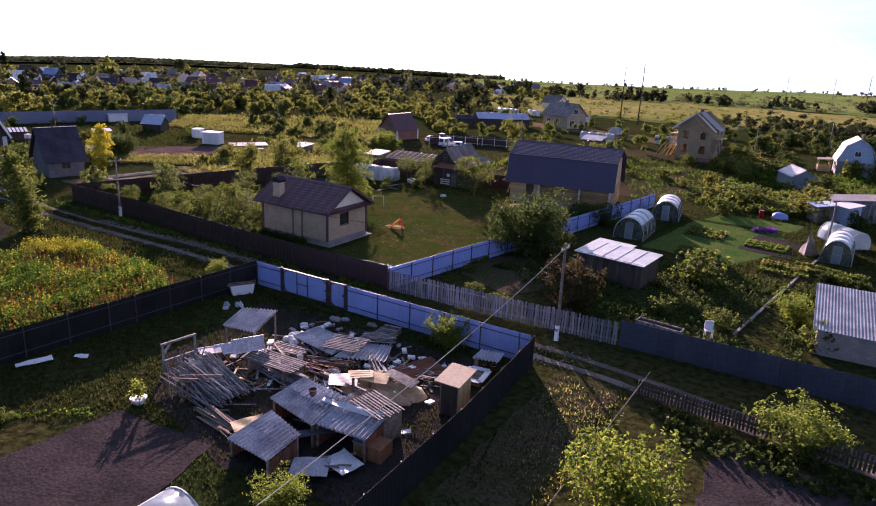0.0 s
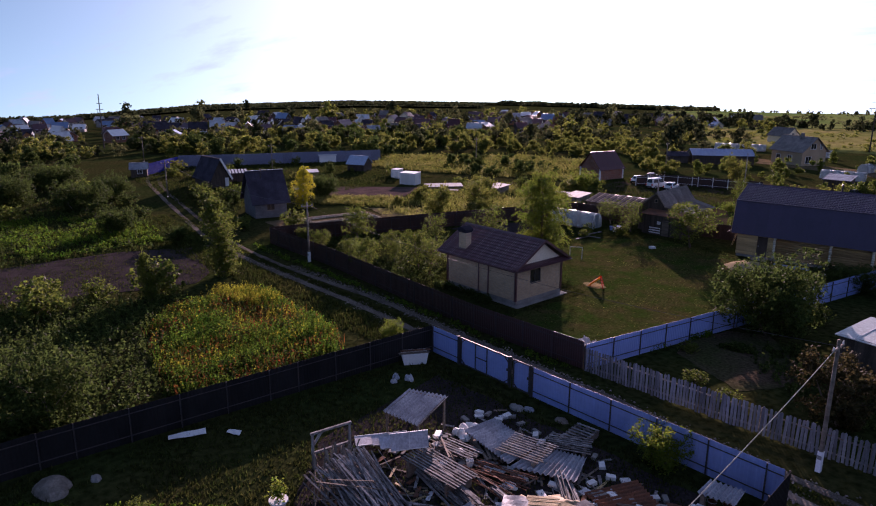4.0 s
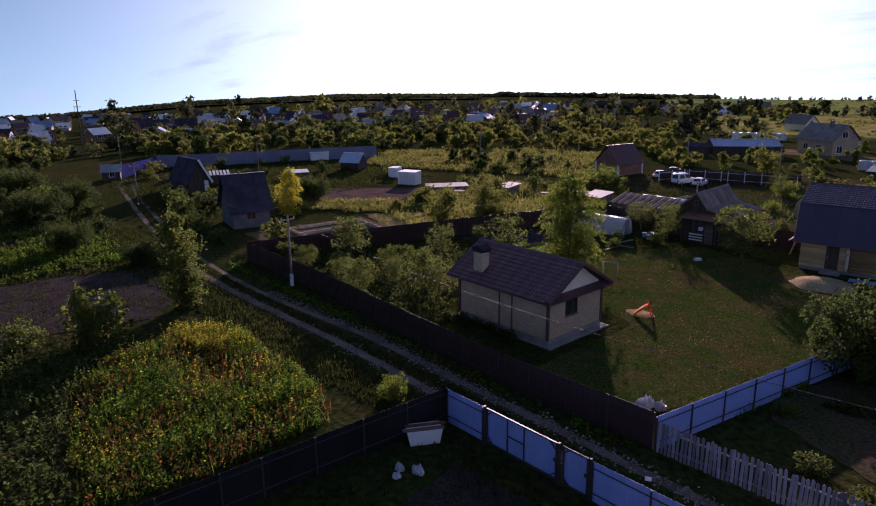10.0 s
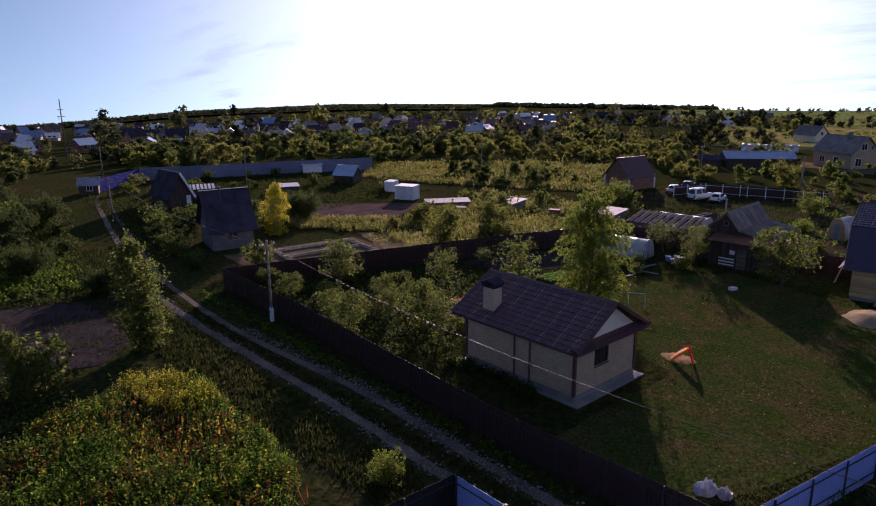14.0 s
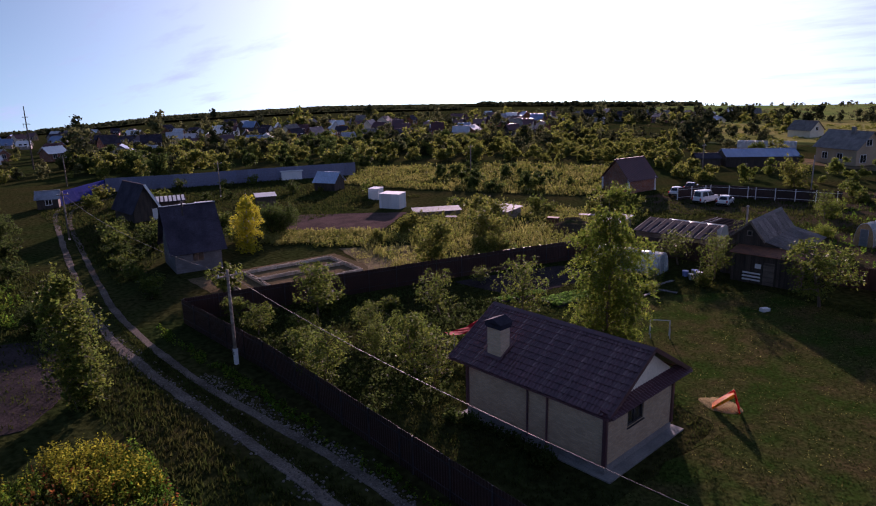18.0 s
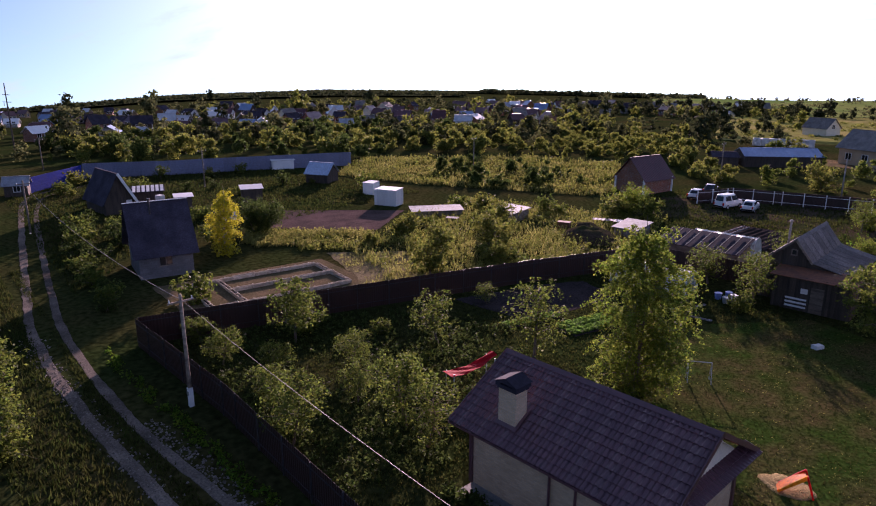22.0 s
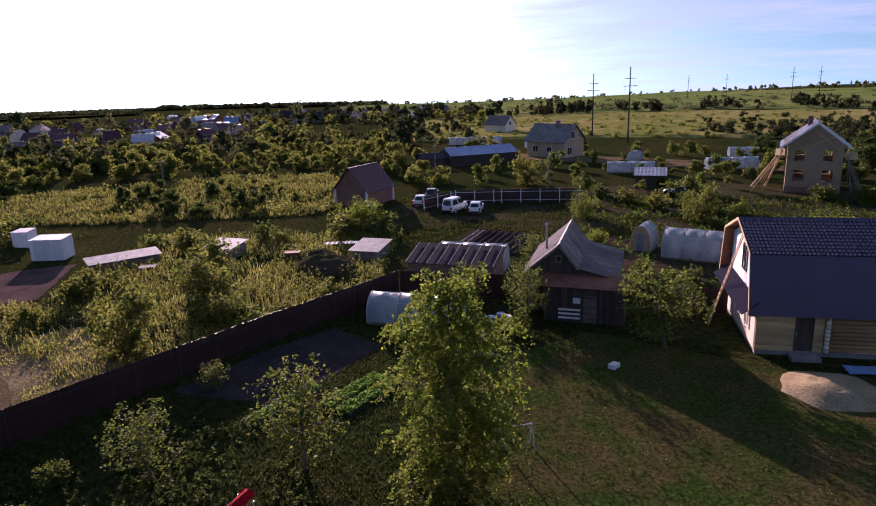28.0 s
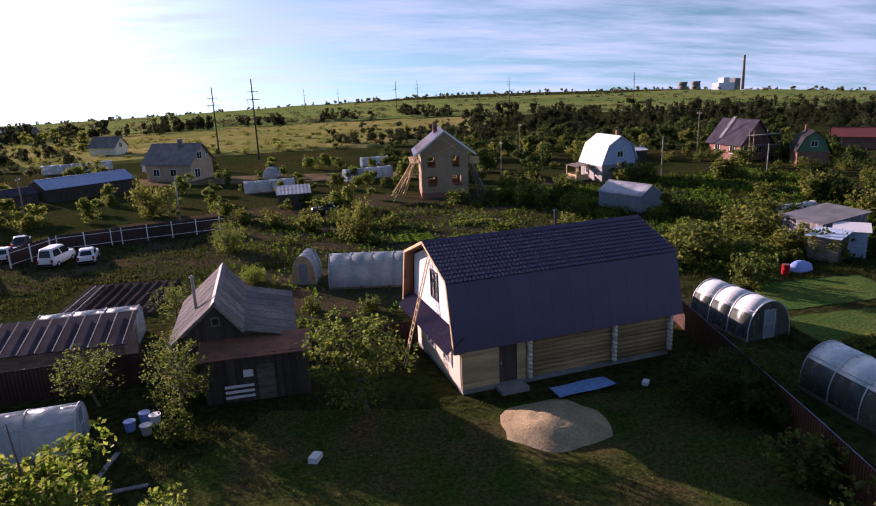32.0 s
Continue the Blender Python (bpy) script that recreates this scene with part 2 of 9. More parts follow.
M["gravel"] = mat("gravel", (0.165, 0.140, 0.118), (0.080, 0.070, 0.060), scale=0.5, fine=9.0, rough=0.95, bump=0.8, depth=0.04, dirt=0.35, spec=0.0)
M["stone"] = mat("stone", (0.21, 0.185, 0.16), (0.12, 0.105, 0.09), scale=2.0, fine=12, rough=0.9, bump=0, island=True, vary=0.4, spec=0.1)
M["straw"] = mat("straw", (0.200, 0.210, 0.065), (0.150, 0.160, 0.050), scale=0.3, fine=6.0, rough=0.95, bump=0.8, depth=0.08, dirt=0.4, spec=0.0)
M["field"] = mat("field", (0.100, 0.170, 0.045), (0.170, 0.200, 0.060), scale=0.012, fine=0.12, rough=1.0, bump=0.3, depth=0.5, dirt=0.3, spec=0.0)
M["lettuce"] = mat("lettuce", (0.10, 0.22, 0.035), (0.15, 0.27, 0.05), scale=0.9, fine=3.0, rough=0.7, bump=0, island=True, vary=0.3, translucent=0.5, spec=0.1)
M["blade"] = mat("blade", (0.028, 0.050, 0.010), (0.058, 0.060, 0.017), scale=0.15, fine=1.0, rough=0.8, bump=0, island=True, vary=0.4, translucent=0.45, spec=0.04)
M["weed"] = mat("weed", (0.050, 0.150, 0.014), (0.130, 0.175, 0.018), scale=0.25, fine=1.0, rough=0.8, bump=0, island=True, vary=0.45, translucent=0.6, spec=0.04)
M["weed_gold"] = mat("weed_gold", (0.300, 0.270, 0.020), (0.180, 0.220, 0.020), scale=0.25, fine=1.0, rough=0.8, bump=0, island=True, vary=0.4, translucent=0.6, spec=0.04)
M["rusty_weed"] = mat("rusty_weed", (0.230, 0.068, 0.020), (0.120, 0.070, 0.020), scale=0.25, fine=1.0, rough=0.8, bump=0, island=True, vary=0.4, translucent=0.5, spec=0.04)
M["dry_grass"] = mat("dry_grass", (0.270, 0.260, 0.075), (0.190, 0.200, 0.050), scale=0.2, fine=1.0, rough=0.85, bump=0, island=True, vary=0.35, translucent=0.6, spec=0.04)
M["leaf"] = mat("leaf", (0.078, 0.132, 0.022), (0.150, 0.170, 0.030), scale=0.9, fine=3.0, rough=0.6, bump=0, island=True, vary=0.45, translucent=0.6, spec=0.15)
M["leaf_dark"] = mat("leaf_dark", (0.045, 0.078, 0.018), (0.070, 0.098, 0.024), scale=0.9, fine=3.0, rough=0.6, bump=0, island=True, vary=0.45, translucent=0.55, spec=0.05)
M["leaf_birch"] = mat("leaf_birch", (0.100, 0.185, 0.022), (0.200, 0.220, 0.030), scale=0.7, fine=3.0, rough=0.6, bump=0, island=True, vary=0.4, translucent=0.68, spec=0.15)
M["leaf_yellow"] = mat("leaf_yellow", (0.52, 0.46, 0.020), (0.34, 0.36, 0.022), scale=0.7, fine=3.0, rough=0.6, bump=0, island=True, vary=0.35, translucent=0.5, spec=0.15)
M["leaf_olive"] = mat("leaf_olive", (0.120, 0.165, 0.028), (0.195, 0.190, 0.040), scale=0.8, fine=3.0, rough=0.65, bump=0, island=True, vary=0.45, translucent=0.6, spec=0.15)
M["forest"] = mat("forest", (0.085, 0.105, 0.042), (0.125, 0.130, 0.052), scale=0.05, fine=0.6, rough=0.9, bump=0, island=True, vary=0.4, translucent=0.5, spec=0.04)
M["forest_floor"] = mat("forest_floor", (0.045, 0.058, 0.026), (0.065, 0.075, 0.034), scale=0.01, fine=0.2, rough=1.0, bump=0.5, depth=2.0, dirt=0.5, spec=0.0)
M["conifer"] = mat("conifer", (0.034, 0.046, 0.020), (0.056, 0.066, 0.028), scale=0.05, fine=0.6, rough=0.9, bump=0, island=True, vary=0.4, translucent=0.35, spec=0.04)
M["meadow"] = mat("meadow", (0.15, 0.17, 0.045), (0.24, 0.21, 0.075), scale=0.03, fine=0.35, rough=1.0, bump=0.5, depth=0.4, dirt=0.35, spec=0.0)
M["bark"] = mat("bark", (0.10, 0.075, 0.055), (0.16, 0.13, 0.10), scale=4, fine=20, rough=0.95, stretch=(1, 1, 0.3))
M["bark_birch"] = mat("bark_birch", (0.55, 0.52, 0.46), (0.12, 0.10, 0.09), scale=5, fine=20, rough=0.9, stretch=(0.5, 0.5, 2.0), lo=0.5, hi=0.66)
M["metal_blue"] = mat("metal_blue", (0.270, 0.375, 0.740), (0.225, 0.325, 0.680), scale=0.8, fine=4, rough=0.42, metal=0.0, bump=0.05, dirt=0.06, vary=0.05, spec=0.5)
M["steel_dark"] = mat("steel_dark", (0.035, 0.035, 0.045), (0.06, 0.05, 0.045), scale=3, fine=20, rough=0.5, bump=0.1)
M["fence_brown"] = mat("fence_brown", (0.050, 0.022, 0.018), (0.038, 0.018, 0.016), scale=0.6, fine=6, rough=0.45, bump=0.05, dirt=0.12, vary=0.08, spec=0.45)
M["fence_rust"] = mat("fence_rust", (0.075, 0.028, 0.016), (0.055, 0.022, 0.014), scale=0.8, fine=8, rough=0.55, bump=0.1, vary=0.1)
M["fence_dark"] = mat("fence_dark", (0.013, 0.013, 0.014), (0.021, 0.020, 0.021), scale=0.5, fine=6, rough=0.7, bump=0.08, dirt=0.15, spec=0.12)
M["fence_grey"] = mat("fence_grey", (0.040, 0.050, 0.075), (0.055, 0.062, 0.085), scale=0.4, fine=5, rough=0.5, bump=0.08)
M["wood_grey"] = mat("wood_grey", (0.270, 0.260, 0.265), (0.120, 0.108, 0.105), scale=1.5, fine=14, rough=0.9, stretch=(3, 3, 0.5), vary=0.5)
M["form_board"] = mat("form_board", (0.56, 0.49, 0.40), (0.34, 0.28, 0.21), scale=1.2, fine=14, rough=0.85, stretch=(0.6, 3, 3), vary=0.25)
M["picket"] = mat("picket", (0.200, 0.205, 0.225), (0.120, 0.120, 0.130), scale=1.5, fine=14, rough=0.9, stretch=(3, 3, 0.5), vary=0.4)
M["wood_old"] = mat("wood_old", (0.25, 0.20, 0.16), (0.13, 0.10, 0.08), scale=1.5, fine=14, rough=0.9, stretch=(0.6, 3, 3), vary=0.35)
M["wood_pale"] = mat("wood_pale", (0.55, 0.40, 0.20), (0.42, 0.29, 0.14), scale=1.2, fine=14, rough=0.75, stretch=(0.6, 3, 3), vary=0.2)
M["wood_log"] = mat("wood_log", (0.42, 0.265, 0.12), (0.30, 0.18, 0.08), scale=1.0, fine=12, rough=0.7, stretch=(0.5, 3, 3), vary=0.2)
M["log_end"] = mat("log_end", (0.72, 0.67, 0.55), (0.55, 0.46, 0.33), scale=4, fine=14, rough=0.85, vary=0.15)
M["plank_wall"] = mat("plank_wall", (0.30, 0.13, 0.06), (0.20, 0.09, 0.045), scale=1.0, fine=14, rough=0.8, stretch=(3, 3, 0.5), vary=0.25)
M["wood_black"] = mat("wood_black", (0.055, 0.042, 0.036), (0.095, 0.07, 0.055), scale=1.2, fine=12, rough=0.85, stretch=(3, 3, 0.5), vary=0.3)
M["brick_cream"] = brick_mat("brick_cream", (0.62, 0.44, 0.28), (0.54, 0.38, 0.24), (0.42, 0.36, 0.29), bw=0.25, bh=0.088)
M["brick_beige"] = brick_mat("brick_beige", (0.42, 0.285, 0.16), (0.35, 0.24, 0.135), (0.33, 0.27, 0.21))
M["block_dark"] = brick_mat("block_dark", (0.185, 0.185, 0.20), (0.14, 0.14, 0.15), (0.12, 0.12, 0.13), bw=0.4, bh=0.2)
M["brick_red"] = brick_mat("brick_red", (0.33, 0.11, 0.065), (0.24, 0.085, 0.05), (0.32, 0.28, 0.25))
M["block_grey"] = brick_mat("block_grey", (0.36, 0.35, 0.33), (0.29, 0.28, 0.27), (0.24, 0.235, 0.23), bw=0.4, bh=0.2)
M["roof_brown"] = mat("roof_brown", (0.125, 0.052, 0.060), (0.098, 0.043, 0.052), scale=0.5, fine=5, rough=0.34, bump=0.05, dirt=0.1, vary=0.06, spec=0.7)
M["roof_plum"] = mat("roof_plum", (0.046, 0.027, 0.075), (0.038, 0.023, 0.065), scale=0.5, fine=5, rough=0.36, bump=0.05, dirt=0.08, vary=0.05, spec=0.5)
M["roof_red"] = mat("roof_red", (0.22, 0.05, 0.035), (0.17, 0.045, 0.035), scale=0.6, fine=6, rough=0.5, vary=0.1)
M["roof_red_dark"] = mat("roof_red_dark", (0.10, 0.035, 0.04), (0.08, 0.03, 0.036), scale=0.6, fine=6, rough=0.5, vary=0.1)
M["roof_blue"] = mat("roof_blue", (0.16, 0.27, 0.45), (0.13, 0.22, 0.38), scale=0.6, fine=6, rough=0.4, vary=0.1, spec=0.5)
M["slate"] = mat("slate", (0.36, 0.38, 0.43), (0.20, 0.21, 0.25), scale=0.9, fine=9, rough=0.42, dirt=0.3, vary=0.15)
M["slate_old"] = mat("slate_old", (0.22, 0.20, 0.19), (0.13, 0.12, 0.115), scale=0.9, fine=9, rough=0.75, dirt=0.35, vary=0.2)
M["slate_grey"] = mat("slate_grey", (0.19, 0.20, 0.215), (0.125, 0.13, 0.14), scale=0.9, fine=9, rough=0.7, dirt=0.35, vary=0.2)
M["wood_chip"] = mat("wood_chip", (0.36, 0.27, 0.13), (0.25, 0.19, 0.09), scale=1.5, fine=14, rough=0.95, bump=0.8, depth=0.04, dirt=0.4, spec=0.0)
M["felt"] = mat("felt", (0.058, 0.052, 0.072), (0.034, 0.031, 0.044), scale=0.7, fine=8, rough=0.9, vary=0.15, spec=0.08)
M["garden_earth"] = mat("garden_earth", (0.075, 0.055, 0.038), (0.042, 0.050, 0.020), scale=0.35, fine=5.0, rough=0.95, bump=0.9, depth=0.06, dirt=0.45, spec=0.0)
M["dry_soil"] = mat("dry_soil", (0.17, 0.125, 0.075), (0.10, 0.085, 0.045), scale=0.5, fine=6.0, rough=0.95, bump=0.8, depth=0.06, dirt=0.4, spec=0.0)
M["dry_straw"] = mat("dry_straw", (0.26, 0.205, 0.12), (0.13, 0.115, 0.055), scale=0.35, fine=5.0, rough=0.95, bump=0.9, depth=0.08, dirt=0.5, spec=0.0)
M["zinc"] = mat("zinc", (0.62, 0.64, 0.67), (0.48, 0.50, 0.54), scale=0.7, fine=7, rough=0.55, metal=0.3, bump=0.06, dirt=0.18)
M["poly"] = mat("poly", (0.470, 0.580, 0.640), (0.400, 0.500, 0.560), scale=0.5, fine=4, rough=0.2, bump=0.05, dirt=0.12, vary=0.05, translucent=0.45, alpha=0.62, spec=0.8)
M["white"] = mat("white", (0.78, 0.78, 0.78), (0.70, 0.71, 0.72), scale=0.8, fine=9, rough=0.6, bump=0.08, dirt=0.08)
M["bag_film"] = mat("bag_film", (0.72, 0.73, 0.76), (0.45, 0.50, 0.60), scale=3.0, fine=9, rough=0.4, bump=0.3, dirt=0.15, translucent=0.25)
M["sheet_teal"] = mat("sheet_teal", (0.56, 0.63, 0.64), (0.42, 0.50, 0.52), scale=0.9, fine=7, rough=0.5, bump=0.1, dirt=0.2)
M["sheet_dull"] = mat("sheet_dull", (0.30, 0.34, 0.36), (0.19, 0.21, 0.22), scale=1.2, fine=8, rough=0.75, bump=0.15, dirt=0.35, spec=0.2)
M["panel_pale"] = mat("panel_pale", (0.50, 0.52, 0.60), (0.38, 0.40, 0.47), scale=1.2, fine=9, rough=0.6, bump=0.1, dirt=0.25)
M["violet_bloom"] = mat("violet_bloom", (0.17, 0.06, 0.34), (0.26, 0.12, 0.40), scale=1.0, fine=5, rough=0.8, bump=0, island=True, vary=0.4, translucent=0.4, spec=0.05)
M["cream"] = mat("cream", (0.74, 0.66, 0.52), (0.66, 0.58, 0.45), scale=0.8, fine=9, rough=0.7, bump=0.1, dirt=0.1)
M["concrete"] = mat("concrete", (0.290, 0.275, 0.260), (0.200, 0.192, 0.185), scale=1.0, fine=12, rough=0.9, dirt=0.2)
M["fence_blue"] = mat("fence_blue", (0.150, 0.170, 0.260), (0.180, 0.190, 0.270), scale=0.4, fine=5, rough=0.5, bump=0.08)
M["fence_vivid"] = mat("fence_vivid", (0.022, 0.040, 0.300), (0.028, 0.048, 0.260), scale=0.4, fine=5, rough=0.85, bump=0.08, spec=0.1)
M["render_beige"] = mat("render_beige", (0.56, 0.41, 0.27), (0.47, 0.35, 0.23), scale=0.6, fine=9, rough=0.9, bump=0.2, dirt=0.12)
# greenhouse sheet with its light put into colour: bright top, shaded sides and ends
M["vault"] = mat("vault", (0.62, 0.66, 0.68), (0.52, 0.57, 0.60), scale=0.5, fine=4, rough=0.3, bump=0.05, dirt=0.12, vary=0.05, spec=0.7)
M["poly_shade"] = mat("poly_shade", (0.10, 0.12, 0.10), (0.07, 0.085, 0.07), scale=0.5, fine=4, rough=0.25, bump=0.05, dirt=0.15, alpha=0.8, spec=0.6)
M["leaf_brown"] = mat("leaf_brown", (0.045, 0.046, 0.018), (0.075, 0.056, 0.022), scale=0.8, fine=3.0, rough=0.65, bump=0, island=True, vary=0.45, translucent=0.5, spec=0.1)
M["lawn_bright"] = mat("lawn_bright", (0.040, 0.095, 0.022), (0.075, 0.110, 0.028), scale=0.4, fine=5.0, rough=0.95, bump=0.8, depth=0.06, dirt=0.4, spec=0.0)
M["glass"] = mat("glass", (0.02, 0.022, 0.026), (0.03, 0.032, 0.036), scale=1, fine=5, rough=0.12, bump=0, dirt=0.05, spec=0.6)
M["void"] = mat("void", (0.016, 0.014, 0.013), None, scale=1, fine=5, rough=0.9, bump=0)
M["rubber"] = mat("rubber", (0.02, 0.02, 0.022), None, scale=3, fine=9, rough=0.85)
M["car_white"] = mat("car_white", (0.76, 0.77, 0.79), (0.72, 0.73, 0.75), scale=0.6, fine=5, rough=0.25, bump=0, dirt=0.04, spec=0.6)
M["car_dark"] = mat("car_dark", (0.03, 0.035, 0.05), None, scale=0.6, fine=5, rough=0.25, bump=0, dirt=0.04, spec=0.6)
M["red_cloth"] = mat("red_cloth", (0.460, 0.010, 0.016), (0.360, 0.008, 0.014), scale=1.2, fine=6, rough=0.8, translucent=0.15, bump=0.2, spec=0.1)
M["red_plastic"] = mat("red_plastic", (0.72, 0.03, 0.015), None, scale=1.2, fine=6, rough=0.6, bump=0, translucent=0.5, spec=0.2)
M["orange_plastic"] = mat("orange_plastic", (0.85, 0.24, 0.01), None, scale=1.2, fine=6, rough=0.6, bump=0, translucent=0.5, spec=0.2)
M["yellow_plastic"] = mat("yellow_plastic", (0.88, 0.5, 0.02), None, scale=1.2, fine=6, rough=0.6, bump=0, translucent=0.5, spec=0.2)
M["tarp_blue"] = mat("tarp_blue", (0.40, 0.50, 0.66), (0.34, 0.44, 0.60), scale=0.8, fine=5, rough=0.45, bump=0.2)
M["sheet_blue"] = mat("sheet_blue", (0.22, 0.42, 0.72), (0.18, 0.36, 0.64), scale=0.8, fine=5, rough=0.35, bump=0.2)
M["tarp_tan"] = mat("tarp_tan", (0.46, 0.36, 0.22), (0.34, 0.27, 0.17), scale=0.8, fine=6, rough=0.75, bump=0.4)
M["rust"] = mat("rust", (0.22, 0.085, 0.045), (0.13, 0.06, 0.04), scale=1.6, fine=10, rough=0.85, vary=0.25)
M["siding_green"] = mat("siding_green", (0.10, 0.24, 0.13), (0.08, 0.20, 0.11), scale=0.8, fine=8, rough=0.6)
M["cable"] = mat("cable", (0.05, 0.05, 0.05), None, scale=3, fine=9, rough=0.6, bump=0)
M["cable_pale"] = mat("cable_pale", (0.50, 0.46, 0.38), None, scale=3, fine=9, rough=0.5, bump=0)


# ---- mesh kit ----
class MB:
    """Gathers the vertices and faces of one mesh."""

    def __init__(self):
        self.v, self.f = [], []

    def add(self, verts, faces):
        n = len(self.v)
        self.v += [tuple(p) for p in verts]
        self.f += [tuple(i + n for i in q) for q in faces]
        return self

    def box(self, x0, x1, y0, y1, z0, z1, m=None):
        p = [(x, y, z) for z in (z0, z1) for x, y in ((x0, y0), (x1, y0), (x1, y1), (x0, y1))]
        if m is not None:
            p = [m @ Vector(q) for q in p]
        return self.add(p, [(3, 2, 1, 0), (4, 5, 6, 7), (0, 1, 5, 4), (1, 2, 6, 5), (2, 3, 7, 6), (3, 0, 4, 7)])

    def bar(self, a, b, w, h=None):
        """A square bar from a to b."""
        a, b, h = Vector(a), Vector(b), h or w
        d = (b - a).normalized()
        up = Vector((0, 0, 1)) if abs(d.z) < 0.95 else Vector((0, 1, 0))
        s = d.cross(up).normalized()
        u = s.cross(d)
        p = [e + s * i * w / 2 + u * j * h / 2 for e in (a, b) for i, j in ((-1, -1), (1, -1), (1, 1), (-1, 1))]
        return self.add(p, [(0, 1, 2, 3), (7, 6, 5, 4), (0, 4, 5, 1), (1, 5, 6, 2), (2, 6, 7, 3), (3, 7, 4, 0)])

    def cyl(self, a, b, r0, r1=None, n=8, cap=True):
        a, b, r1 = Vector(a), Vector(b), r0 if r1 is None else r1
        d = (b - a).normalized()
        up = Vector((0, 0, 1)) if abs(d.z) < 0.95 else Vector((0, 1, 0))
        s = d.cross(up).normalized()
        u = s.cross(d)
        p = [e + (s * math.cos(k * 6.28319 / n) + u * math.sin(k * 6.28319 / n)) * r for e, r in ((a, r0), (b, r1)) for k in range(n)]
        f = [(k, (k + 1) % n, n + (k + 1) % n, n + k) for k in range(n)]
        if cap:
            f += [tuple(range(n))[::-1], tuple(range(n, 2 * n))]
        return self.add(p, f)

    def prism(self, poly, axis, lo, hi):
        """A polygon of two coordinates drawn out along the third axis."""
        n = len(poly)
        k = "xyz".index(axis)

        def at(p, w):
            q = list(p)
            q.insert(k, w)
            return q
        v = [at(p, w) for w in (lo, hi) for p in poly]
        return self.add(v, [tuple(range(n)), tuple(range(2 * n - 1, n - 1, -1))] + [(i, n + i, n + (i + 1) % n, (i + 1) % n) for i in range(n)])

    def sheet(self, a, b, c, d, thick=0.012, nu=1, nv=1, wave=None):
        """A thin sheet over the corners a b c d, with wave(u, v) metres of relief."""
        a, b, c, d = map(Vector, (a, b, c, d))
        nrm = (b - a).cross(d - a).normalized()
        v, f = [], []
        for s in (0, -thick):
            for j in range(nv + 1):
                for i in range(nu + 1):
                    u, w = i / nu, j / nv
                    p = (a * (1 - u) + b * u) * (1 - w) + (d * (1 - u) + c * u) * w
                    v.append(p + nrm * (s + (wave(u, w) if wave else 0)))
        m, o = nu + 1, (nu + 1) * (nv + 1)
        for j in range(nv):
            for i in range(nu):
                q = j * m + i
                f += [(q, q + 1, q + m + 1, q + m), (o + q + m, o + q + m + 1, o + q + 1, o + q)]
        for i in range(nu):
            q = nv * m + i
            f += [(i + 1, i, o + i, o + i + 1), (q, q + 1, o + q + 1, o + q)]
        for j in range(nv):
            q, r = j * m, j * m + nu
            f += [(q, q + m, o + q + m, o + q), (r + m, r, o + r, o + r + m)]
        return self.add(v, f)

    def mesh(self, name, smooth=False):
        me = bpy.data.meshes.new(name)
        me.from_pydata(self.v, [], self.f)
        if smooth:
            me.polygons.foreach_set("use_smooth", [True] * len(me.polygons))
        me.update()
        return me


def part(name, mb, material, parent, label="", smooth=False, m=None):
    me = mb if isinstance(mb, bpy.types.Mesh) else mb.mesh(name, smooth)
    if not me.materials:
        me.materials.append(M[material])
    ob = new(name, me)
    ob.parent = parent
    if m is not None:
        ob.matrix_basis = m
    if label:
        ob["label"] = label
    return ob


def thing(name, x, y, z=0.0, rz=0.0, label="", category="", group="", kind=""):
    ob = new(name)
    ob.empty_display_size = 0.2
    ob.matrix_basis = pose(x, y, z, 0, 0, rz)
    return tagged(ob, label, category, group, kind)


def solo(name, mb, material, label="", category="", group="", kind="", m=None, smooth=False):
    ob = part(name, mb, material, None, "", smooth, m)
    return tagged(ob, label, category, group, kind)


def grid_sheet(name, pts, material, z, kind="structure", label="", category=""):
    """A flat patch of ground over a polygon, its edge a little uneven."""
    out = []
    n = len(pts)
    for i in range(n):
        a, b = Vector(pts[i]), Vector(pts[(i + 1) % n])
        k = max(1, int((b - a).length / 0.6))
        for j in range(k):
            p = a.lerp(b, j / k)
            s = noise.noise(Vector((p.x * 0.9, p.y * 0.9, z * 50))) * 0.28
            d = (b - a).normalized()
            out.append((p.x - d.y * s, p.y + d.x * s))
    mb = MB()
    cx, cy = sum(p[0] for p in out) / len(out), sum(p[1] for p in out) / len(out)
    k = len(out)
    ring = lambda s, h: [(cx + (p[0] - cx) * s, cy + (p[1] - cy) * s, h) for p in out]
    v = ring(1.0, -0.05) + ring(0.995, z) + ring(0.5, z) + [(cx, cy, z)]
    f = []
    for i in range(k):
        j = (i + 1) % k
        f += [(i, j, k + j, k + i), (k + i, k + j, 2 * k + j, 2 * k + i), (2 * k + i, 2 * k + j, 3 * k)]
    mb.add(v, f)
    return solo(name, mb, material, label, category, "", kind)


